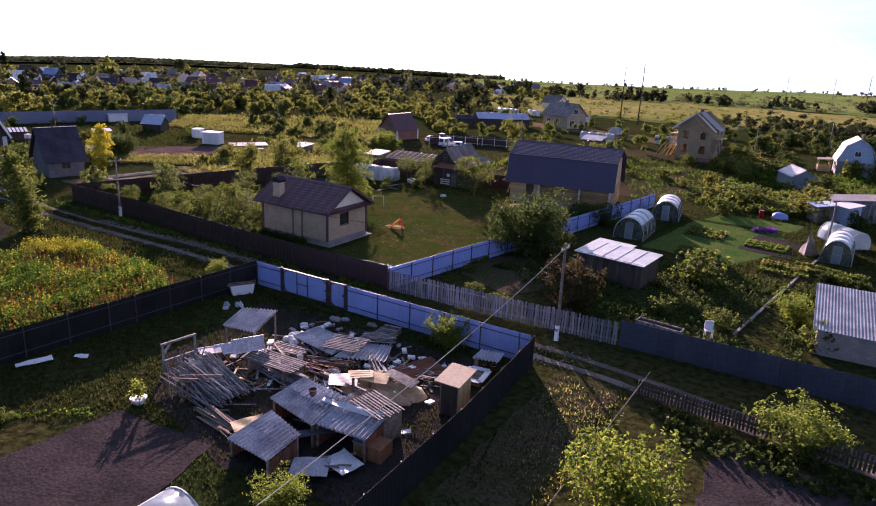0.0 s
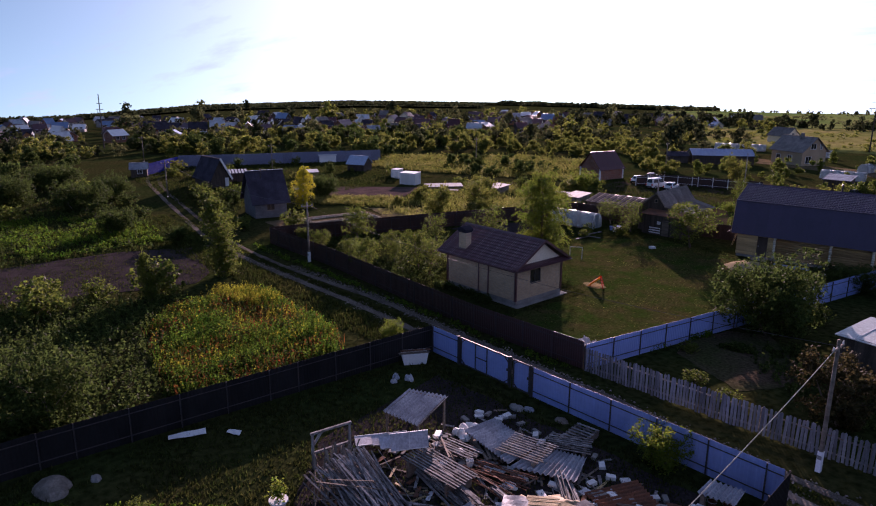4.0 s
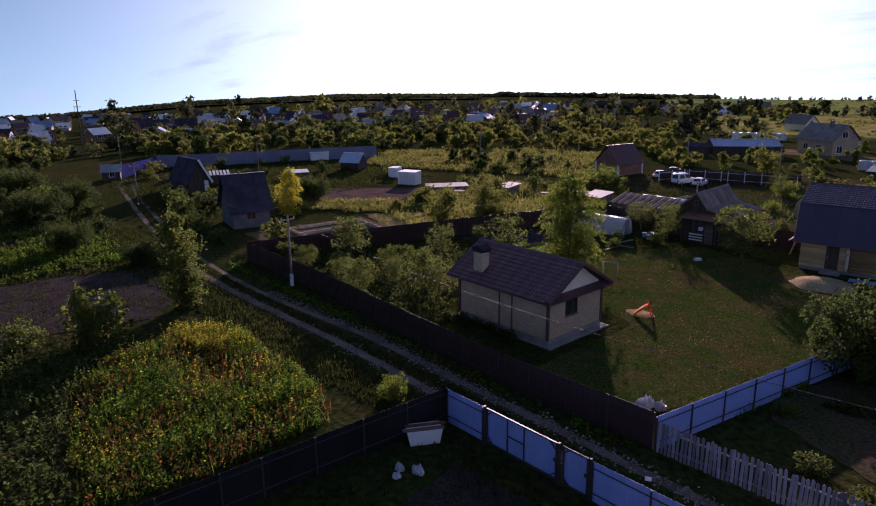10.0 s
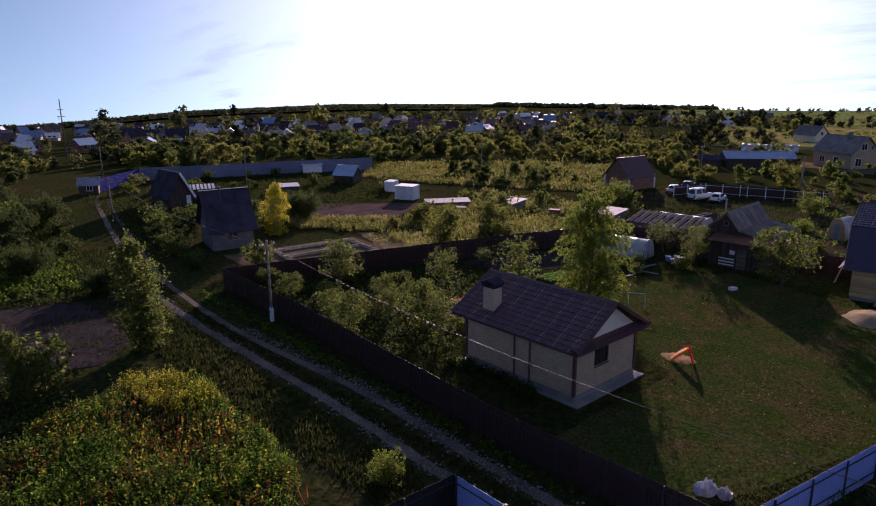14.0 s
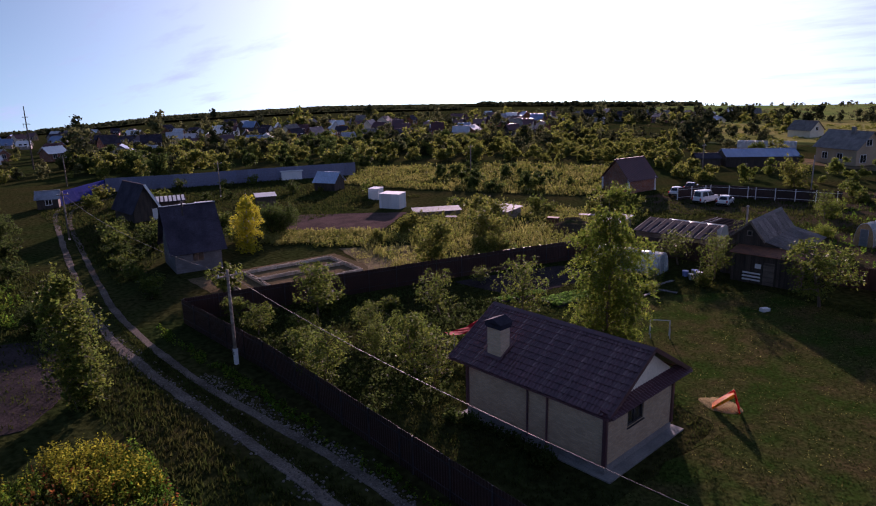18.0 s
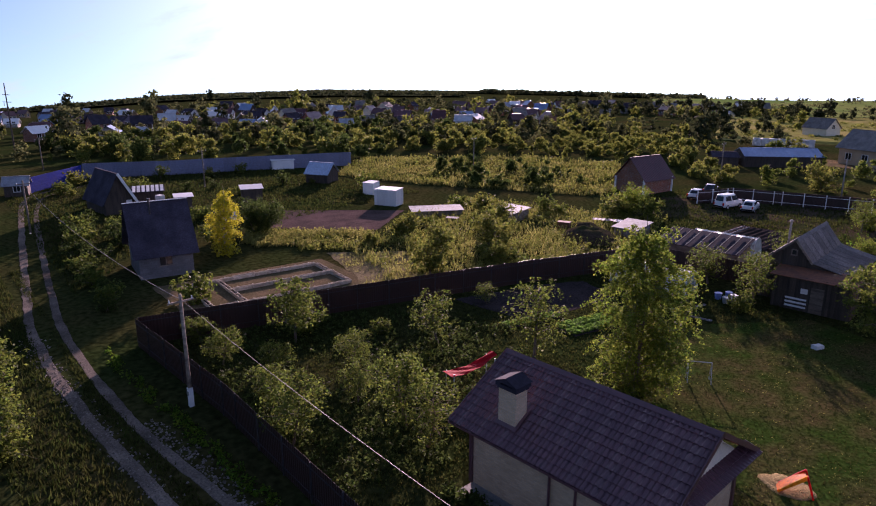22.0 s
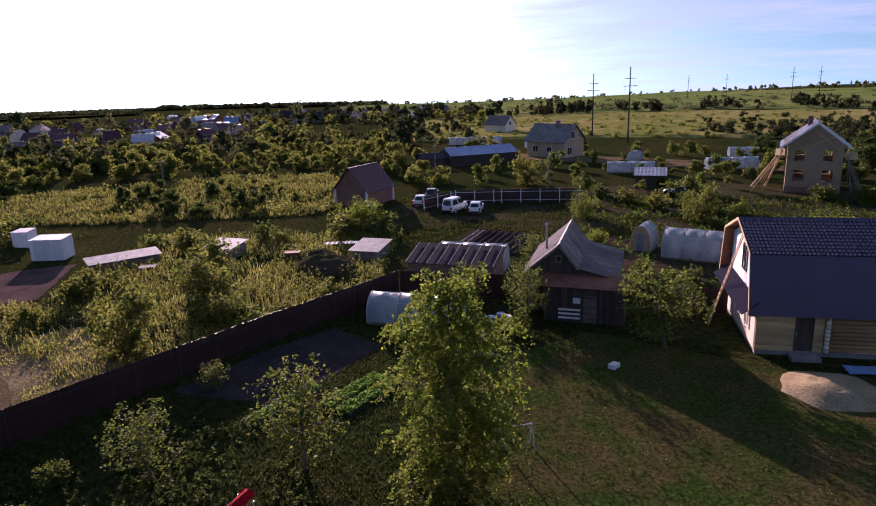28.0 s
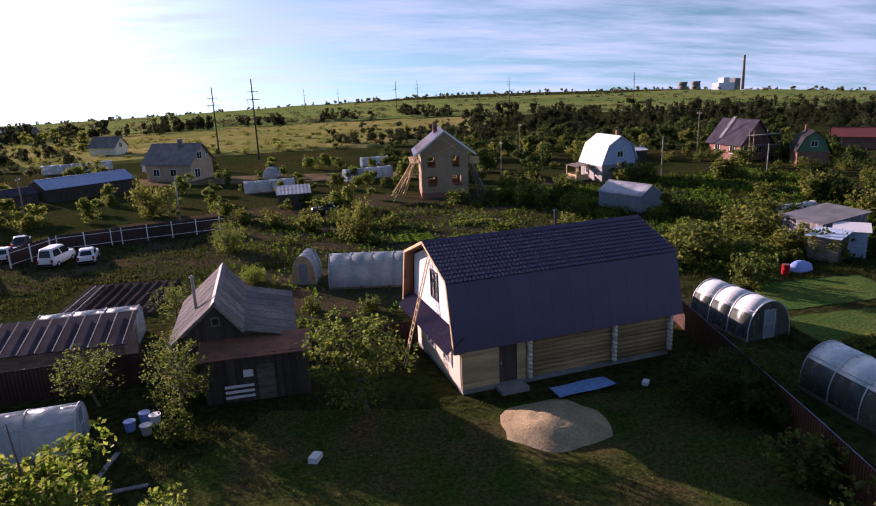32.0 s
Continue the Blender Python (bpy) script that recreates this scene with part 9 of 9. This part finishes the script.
def blades(name, poly, n, hmin, hmax, material, label, seed, per=3, width=0.05, avoid=(), clump=0.0, category="grass"):
    """Grass or weeds: tufts of leaning blades, scattered over a polygon."""
    rng = np.random.default_rng(seed)
    xs, ys = [p[0] for p in poly], [p[1] for p in poly]
    pts = []
    while len(pts) < n:
        x, y = rng.uniform(min(xs), max(xs)), rng.uniform(min(ys), max(ys))
        if not inside(poly, x, y) or any(inside(a, x, y) for a in avoid):
            continue
        if clump and noise.noise(Vector((x * 0.22, y * 0.22, seed))) < rng.uniform(-0.5, clump):
            continue
        pts.append((x, y))
    p = np.repeat(np.array(pts), per, 0)
    m = len(p)
    p = p + rng.normal(0, 0.09 + width, (m, 2))
    a = rng.uniform(0, 6.283, m)
    h = rng.uniform(hmin, hmax, m) * np.repeat(rng.uniform(0.75, 1.3, n), per)
    w = width * rng.uniform(0.6, 1.4, m)
    lean = rng.normal(0, 0.28, (m, 2)) * h[:, None]
    z = np.zeros(m)
    b0 = np.stack([p[:, 0] - np.cos(a) * w, p[:, 1] - np.sin(a) * w, z], 1)
    b1 = np.stack([p[:, 0] + np.cos(a) * w, p[:, 1] + np.sin(a) * w, z], 1)
    tip = np.stack([p[:, 0] + lean[:, 0], p[:, 1] + lean[:, 1], h], 1)
    v = np.stack([b0, b1, tip], 1).reshape(-1, 3)
    me = bpy.data.meshes.new(name)
    me.from_pydata(v.tolist(), [], np.arange(3 * m).reshape(m, 3).tolist())
    me.update()
    return solo(name, me, material, label, category, "", "stuff")


def weeds(name, poly, n, hmin, hmax, material, label, seed, leaf=0.07, clump=0.0, avoid=(), side=1):
    """Tall leafy weeds: upright stalks, each with leaves all the way up."""
    rng = np.random.default_rng(seed)
    xs, ys = [p[0] for p in poly], [p[1] for p in poly]
    cen = []
    while len(cen) < n * 9:
        x, y = rng.uniform(min(xs), max(xs)), rng.uniform(min(ys), max(ys))
        if not inside(poly, x, y) or any(inside(q, x, y) for q in avoid) or (clump and side * noise.noise(Vector((x * 0.25, y * 0.25, seed % 100))) < rng.uniform(-0.4, clump)):
            continue
        if not inside(poly, x + 1.6 * noise.noise(Vector((x * 0.4, y * 0.4, 5))), y + 1.6 * noise.noise(Vector((x * 0.4, y * 0.4, 9)))):
            continue
        h = rng.uniform(hmin, hmax) * (0.9 + 0.4 * noise.noise(Vector((x * 0.45, y * 0.45, 3))))
        lx, ly = rng.normal(0, 0.12, 2) * h
        for k in range(9):
            t = 0.15 + 0.85 * (k + rng.random()) / 9
            s = 0.13 * (1.1 - t)
            cen.append((x + lx * t + rng.normal(0, s), y + ly * t + rng.normal(0, s), h * t))
    return solo(name, leaf_mesh(name, np.array(cen), leaf, rng), material, label, "weeds", "", "stuff")


DUG = [(-41.7, -32.7), (-41.5, -20.1), (-38.4, -12.8), (-27, -15.4), (-24.2, -18), (-26.1, -25.5), (-29.3, -34.3)]
FIELD = [(-13.4, -26.2), (-17.5, -22.8), (-18.7, -18.9), (-17.7, -14.4), (-6, -14.6), (-1.4, -16.2), (-0.6, -22.6), (-1.6, -28.9)]
weeds("weed_field", FIELD, 4800, 0.4, 1.05, "weed", "tall yellow-green weeds beside the lane", 1, 0.078, 0.35)
weeds("weed_field", FIELD, 3600, 0.3, 0.75, "leaf_dark", "darker undergrowth among the tall weeds", 38, 0.10)
weeds("weed_field", FIELD, 950, 0.35, 1.05, "rusty_weed", "reddish seeding weeds among the green", 101, 0.085, 0.35, side=-1)
weeds("weed_field", FIELD, 420, 0.7, 1.35, "weed_gold", "golden seeding weeds among the green", 39, 0.08, 0.5)
blades("weed_field", FIELD, 700, 0.5, 1.0, "weed", "upright stalks of the tall weeds", 40, 3, 0.022, clump=0.15, category="weeds")
blades("weed_field", FIELD, 350, 0.5, 1.0, "rusty_weed", "upright reddish stalks among the weeds", 41, 3, 0.022, clump=0.5, category="weeds")
weeds("weed_field", [(-19, -15), (-13, -14.6), (-13, -17.5), (-20, -19)], 900, 0.6, 1.2, "weed_gold", "golden flowering weeds at the field edge", 3, 0.08)
weeds("dark_weeds", [(-13.4, -26.2), (-1.6, -28.9), (1.0, -31), (0.8, -50), (-14, -50), (-27, -38), (-25, -27), (-20, -20)], 4200, 0.4, 1.3, "leaf_dark", "dark leafy weeds behind the bright field", 33, 0.13)
blades("dug_weeds", DUG, 1600, 0.05, 0.25, "blade", "thin weeds sprouting on the dug field", 42, 3, 0.05, clump=0.3)
weeds("green_band", [(-51.8, -37.5), (-68.5, -36), (-67.6, -21.8), (-56, -11.5), (-42.6, -14.2), (-42, -26.3)], 3000, 0.2, 0.75, "weed", "sunlit band of green weeds behind the dug field", 34, 0.12, 0.35)
PLOT = [(-34, -4.3), (11, -5.4), (13.4, 8), (17.5, 30), (-4, 34), (-21.6, 36.5), (-30, 10)]
HOUSE = [(-9.6, -1), (0.9, -1), (0.9, 7), (-9.6, 7)]
BED = [(-27, 17.0), (-19.8, 17.5), (-18.4, 26.8), (-22.9, 28.6), (-25.2, 24)]
LOGH = [(3, 30.5), (18, 33), (17, 43), (2.5, 41)]
LAWN = [(9.5, -4.0), (12.5, 6), (17.0, 30), (2, 30), (-6, 33), (-12, 25), (-7, 10), (1.5, 8), (1.5, -4.5)]
SAND = [(4.4, 24.8), (10.2, 24.8), (10.2, 29.6), (4.4, 29.6)]
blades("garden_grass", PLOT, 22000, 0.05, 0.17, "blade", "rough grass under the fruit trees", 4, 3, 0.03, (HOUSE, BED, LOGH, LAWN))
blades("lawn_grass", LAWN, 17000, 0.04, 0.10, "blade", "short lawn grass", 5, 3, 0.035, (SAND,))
blades("dry_lawn_grass", LAWN, 1500, 0.03, 0.08, "dry_grass", "dry tufts in the short lawn", 6, 3, 0.035, (SAND,), 0.2)
weeds("garden_weeds", [(-34, -4.3), (-10.5, -5.2), (-10.5, 9), (-20, 16), (-29, 12)], 2200, 0.15, 0.5, "leaf_dark", "leafy undergrowth in the fenced garden", 7, 0.10, 0.1)
weeds("wall_weeds", [(-9.8, -1.7), (-2.0, -1.7), (-2.0, -0.45), (-9.8, -0.45)], 330, 0.3, 0.8, "leaf_dark", "dark weeds along the house wall", 44, 0.10)
weeds("lane_weeds", [(-36, -7.4), (11, -7.4), (11, -6.6), (-36, -6.5)], 420, 0.2, 0.5, "weed", "weeds along the foot of the brown fence", 8, 0.09, 0.1)
blades("lane_grass", [(-60, -7.4), (-28, -9.0), (0, -8.7), (28, -9.4), (28, -9.9), (0, -9.5), (-28, -9.7), (-60, -6.6)], 2600, 0.06, 0.2, "blade", "grass strip between the wheel ruts", 9, 3, 0.035)
blades("verge_grass", [(-60, -8.2), (-28, -10.9), (2, -10.8), (2, -13.8), (-20, -14.5), (-60, -16)], 6000, 0.1, 0.35, "blade", "rough grass verge beside the lane", 10, 3, 0.045)
YARD = [(3.2, -12.6), (26.2, -12.4), (27.2, -30), (27.5, -48), (1.8, -48), (2.2, -30)]
B1 = [(10.3, -45), (11.0, -36.5), (11.7, -29.5), (18, -29.0), (20, -36), (19.0, -45)]
B2 = [(2.5, -48), (3.6, -38.5), (9.6, -37.5), (9.3, -48)]
blades("yard_grass", YARD, 12000, 0.05, 0.22, "blade", "patchy grass in the scrap yard", 11, 3, 0.04, (B1, B2), 0.25)
weeds("bed_edge_flowers", [(11.0, -36.2), (11.5, -36.2), (16.2, -44), (15.6, -44.4)], 90, 0.15, 0.45, "weed", "row of low flowers between the soil beds", 12, 0.08)
weeds("bed_edge_grass", [(3.2, -39), (3.2, -38.3), (11.4, -29.2), (11.8, -30)], 120, 0.1, 0.25, "weed", "grassy rim of the soil bed", 13, 0.07)
blades("strip_grass", [(28.4, -12), (33, -11), (33, -45), (28.6, -45)], 1700, 0.05, 0.2, "blade", "rough grass strip beside the dark fence", 14, 3, 0.045)
blades("strip_straw", [(28.8, -12), (33, -11), (33, -24), (30, -24)], 350, 0.06, 0.2, "dry_grass", "dry grass on the sunlit strip", 15, 3, 0.04, (), 0.3)
weeds("vegetable_tops", [(34.2, -12.2), (57, -14.4), (57, -17), (36, -15.6)], 480, 0.2, 0.7, "leaf_dark", "leafy vegetables behind the low pickets", 16, 0.16)
weeds("back_garden", [(16.5, 6), (25, -3.5), (41, -3.5), (41, 18), (25, 16)], 2600, 0.2, 0.6, "leaf_dark", "overgrown garden behind the picket fence", 17, 0.12, 0.25)
blades("vegetable_plots", [(24.5, 18), (42, 12), (60, 12), (60, 60), (22.5, 56)], 14000, 0.08, 0.26, "blade", "green vegetable plots between the greenhouses", 18, 3, 0.05, ([(24.6, 21), (33.5, 20), (37.6, 29), (36.6, 37.5), (38.5, 44), (27, 44)],), 0.2)
for k, row in enumerate(([(38.8, 24.0), (39.2, 25.2), (44.8, 22.8), (44.6, 21.8)], [(39.4, 21.3), (39.6, 22.4), (45.0, 20.6), (44.8, 19.7)])):
    weeds("leafy_row", row, 420, 0.35, 0.65, "leaf", "dense green row of vegetables beside the greenhouse", 52 + k, 0.14)
weeds("violet_flowers", [(33.2, 36.4), (35.8, 36.8), (35.6, 38.2), (33.4, 37.8)], 150, 0.3, 0.75, "violet_bloom", "clump of violet flowers beside the lawn", 51, 0.10)
weeds("yard_weeds", [(15.4, 5.2), (16.2, 6.6), (18, 5.6), (17.4, 3.8), (16, 4.0)], 260, 0.15, 0.45, "leaf_dark", "dark weeds on a low island in the bare yard", 49, 0.10)
weeds("yard_weeds", [(12.6, -1), (13.6, 3.2), (14.6, 7.6), (14.2, 7.8), (13.0, 3.6), (12.2, -0.6)], 260, 0.2, 0.6, "weed", "weeds along the foot of the blue fence", 50, 0.08)
weeds("garden_weeds", [(24, 48), (60, 48), (70, 100), (25, 92)], 4600, 0.2, 0.7, "weed", "overgrown plots behind the log house", 19, 0.14, 0.55)
weeds("garden_weeds", [(-14, 44), (23, 46), (25, 90), (-14, 84)], 1700, 0.2, 0.6, "weed", "overgrown plots round the greenhouses", 20, 0.12, 0.5)
blades("garden_grass", [(24, 48), (62, 48), (74, 104), (25, 92)], 14000, 0.1, 0.35, "blade", "rough grass between the far plots", 36, 3, 0.08)
blades("rough_grass", [(-14, 60), (23, 60), (25, 90), (-40, 84), (-40, 52), (-25, 51), (-24, 61)], 11000, 0.1, 0.35, "blade", "rough grass round the cars and sheds", 21, 3, 0.06, clump=0.35)
weeds("scrub", [(-30, 15), (-23.4, 36), (-30, 56), (-58, 48), (-46, 20)], 4200, 0.4, 1.2, "leaf_olive", "tall scrub behind the brown fence", 22, 0.10, 0.3)
blades("scrub_grass", [(-30, 15), (-23.4, 36), (-30, 56), (-58, 48), (-46, 20)], 3600, 0.25, 0.7, "dry_grass", "pale dry grass between the scrub", 43, 3, 0.05, clump=0.2)
weeds("golden_grass", [(-59.5, 16.5), (-49.6, 26.6), (-46, 22.5), (-51.6, 12.6), (-55, 12.6)], 900, 0.4, 0.95, "dry_grass", "golden tall grass beyond the foundation", 23, 0.11, 0.25)
weeds("golden_grass", [(-59.5, 16.5), (-49.6, 26.6), (-42, 22.5), (-51.6, 12.6), (-55, 12.6)], 900, 0.3, 0.8, "leaf_olive", "olive weeds among the golden grass", 45, 0.12, 0.1)
GOLD = [(-89, 48), (-72, 52), (-46, 64), (-46, 80), (-60, 98), (-82, 94), (-105, 66)]
blades("golden_field", GOLD, 8000, 0.25, 0.7, "dry_grass", "sunlit golden field before the village", 24, 4, 0.06, clump=0.45)
blades("golden_field", GOLD, 9000, 0.2, 0.6, "blade", "greener grass patches in the golden field", 46, 4, 0.06)
weeds("golden_field", GOLD, 2000, 0.4, 1.3, "leaf_olive", "olive scrub patches in the golden field", 47, 0.2, 0.6)
blades("straw_tufts", [(-31.2, 11), (-29.8, 16), (-33, 21), (-40, 24), (-45, 17.5), (-36.2, 15)], 1500, 0.05, 0.25, "dry_grass", "loose tufts of dry straw", 48, 3, 0.04, clump=0.3)
blades("rough_grass", [(-30, -14), (-60, -10), (-100, -5), (-110, -60), (-40, -60), (-22, -36)], 18000, 0.1, 0.36, "blade", "rough grass left of the lane", 25, 3, 0.07, (DUG,))
weeds("rough_weeds", [(-30, -14), (-60, -10), (-100, -5), (-110, -50), (-40, -50), (-22, -36)], 2600, 0.3, 0.9, "leaf_dark", "tall weeds left of the lane", 26, 0.15, 0.4, (DUG,))
blades("rough_grass", [(-60, 4), (-48, -5), (-100, 0), (-120, 10), (-104, 46), (-66, 48)], 12000, 0.1, 0.36, "blade", "rough grass round the barn", 27, 3, 0.07)

weeds("hedge_bed", [(36.2, 66.2), (31.1, 60.8), (31.2, 47.4), (38.2, 48.7)], 2600, 0.5, 1.1, "leaf", "dense green raised bed beside the plank shed", 35, 0.16)
# bushes that fill the plots
small = tree("shrub", "leafy shrub among the garden plots", 3.0, 3.6, 1900, 0.18, "leaf", "round", "bark", 0.03, 61, 16, "bush", stems=3, group="shrubs")
dark = tree("shrub", "dark leafy shrub among the garden plots", 3.6, 4.0, 1900, 0.18, "leaf_dark", "round", "bark", 0.03, 67, 16, "bush", stems=3, group="shrubs")
olive = tree("shrub", "yellowing shrub among the garden plots", 3.0, 3.4, 1900, 0.18, "leaf_olive", "round", "bark", 0.03, 71, 16, "bush", stems=3, group="shrubs")
lots = {0: [], 1: [], 2: []}
LANE = [(-60, -14), (-28, -13), (50, -14), (50, -6), (-30, -5.5), (-60, -3), (-104, 8), (-125, 24), (-132, 20), (-112, -4)]
KEEP = [LANE, PLOT, FIELD, [(-50, -37), (-68, -35), (-67, -22), (-56, -12), (-22, -16), (-26, -35)], [(-47, -4), (-30, -4), (-29, 17), (-37, 24), (-47, 22)], [(-64, -1), (-46, 2), (-48, 14), (-66, 10)], [(-72, 20), (-62, 14), (-47, 24), (-54, 40), (-70, 44), (-80, 30)], [(-84, 9), (-72, 10), (-72, 20), (-86, 18)], [(-40, 62), (-22, 64), (-20, 78), (-40, 80)],
        [(-38, 38), (6, 33), (20, 44), (6, 60), (-8, 62), (-26, 50)], [(20, -14), (60, -14), (60, 2), (20, 0)], [(8, 88), (22, 88), (22, 104), (6, 104)], [(34, 96), (54, 96), (54, 112), (34, 112)], YARD, [(27, -50), (60, -50), (60, -10), (27, -10)]]
for poly, n, lo, hi, mix in (([(-30, -16), (-60, -14), (-100, -8), (-115, -70), (-40, -60), (-22, -38)], 52, 1.8, 4.6, (0, 1, 1, 2)),
                             ([(-30, 16), (-24.5, 34), (-30, 56), (-58, 48), (-46, 20)], 17, 1.2, 3.4, (0, 2, 2)),
                             ([(-66, 5), (-58, 2), (-108, 4), (-122, 12), (-106, 44), (-66, 46)], 30, 1.0, 2.8, (0, 1, 1, 2)),
                             ([(-14, 60), (26, 56), (28, 92), (-20, 88)], 26, 0.9, 2.6, (0, 0, 2)),
                             ([(24, 44), (60, 50), (90, 110), (50, 130), (22, 92)], 70, 1.2, 4.0, (0, 1, 2)),
                             ([(24, 4), (58, 6), (58, 46), (44, 40), (40, 14)], 20, 0.5, 1.5, (0, 1))):
    xs, ys = [p[0] for p in poly], [p[1] for p in poly]
    k = tries = 0
    while k < n and tries < 4000:
        tries += 1
        x, y = rc.uniform(min(xs), max(xs)), rc.uniform(min(ys), max(ys))
        if not inside(poly, x, y) or any(inside(q, x, y) for q in KEEP):
            continue
        lots[rc.choice(mix)].append((x, y, rc.uniform(lo, hi), rc.uniform(0.85, 1.35)))
        k += 1
lots[1] += [(-58, -0.4, 2.3, 1.1), (-53, -2.8, 1.8, 1.2), (-47.6, -2.6, 1.5, 1.2), (-61, -1.4, 2.0, 1.2), (-68, 0.8, 2.4, 1.1), (-74, 2.8, 2.6, 1.1), (-62, 3.4, 3.0, 1.0), (-43, -4.2, 1.4, 1.2), (-72, -9.5, 2.2, 1.3), (-60, -11.5, 2.0, 1.4)]
lots[0] += [(-56, -2.4, 1.7, 1.2), (-50.2, -3.0, 1.6, 1.2), (-45.4, -3.4, 1.7, 1.1), (-64.6, -0.2, 2.5, 1.1), (-66, 5, 2.8, 1.0), (-71, 1.6, 2.6, 1.1), (-57, 11.5, 2.4, 1.2)]
plant(small, 3.0, lots[0])
plant(dark, 3.6, lots[1])
plant(olive, 3.0, lots[2])

# farther bushes, past counting
for poly, n, lo, hi, mt, sd in (([(-36, 82), (-58, 100), (-94, 88), (-110, 74), (-150, 96), (-100, 140), (-60, 130), (-40, 100)], 110, 2.0, 5.0, "leaf_olive", 31),
                                ([(-62, 58), (-50, 66), (-60, 84), (-84, 70), (-78, 62)], 34, 1.2, 3.2, "leaf_dark", 36),
                                ([(-40, 84), (30, 84), (40, 130), (-60, 150)], 70, 1.4, 4.0, "leaf", 32),
                                ([(60, 10), (110, 30), (130, 110), (90, 112), (58, 60)], 60, 1.5, 5.0, "leaf_dark", 33),
                                ([(-124, 30), (-104, 62), (-120, 120), (-190, 130), (-190, 20), (-140, 20)], 80, 2.0, 5.6, "leaf_olive", 34),
                                ([(-118, 30), (-104, 62), (-120, 120), (-190, 130), (-190, 20), (-140, 20)], 110, 2.0, 6.0, "leaf_dark", 37),
                                ([(14, 108), (60, 124), (110, 116), (120, 170), (40, 170), (10, 150)], 130, 1.5, 5.0, "leaf_dark", 38),
                                ([(20, 118), (100, 130), (110, 160), (30, 160)], 60, 1.2, 3.6, "leaf_olive", 39),
                                ([(-112, -70), (-100, -12), (-130, 0), (-190, 12), (-260, -40), (-220, -120)], 170, 1.8, 5.0, "leaf_dark", 35)):
    xs, ys = [p[0] for p in poly], [p[1] for p in poly]
    got = []
    while len(got) < n:
        x, y = rc.uniform(min(xs), max(xs)), rc.uniform(min(ys), max(ys))
        if inside(poly, x, y) and not any(inside(q, x, y) for q in KEEP):
            h = rc.uniform(lo, hi)
            got.append((x, y, h, h * rc.uniform(0.9, 1.4)))
    wood("far_bushes", got, mt, "leafy bushes among the more distant plots", 450, sd, 1.22, "bushes")
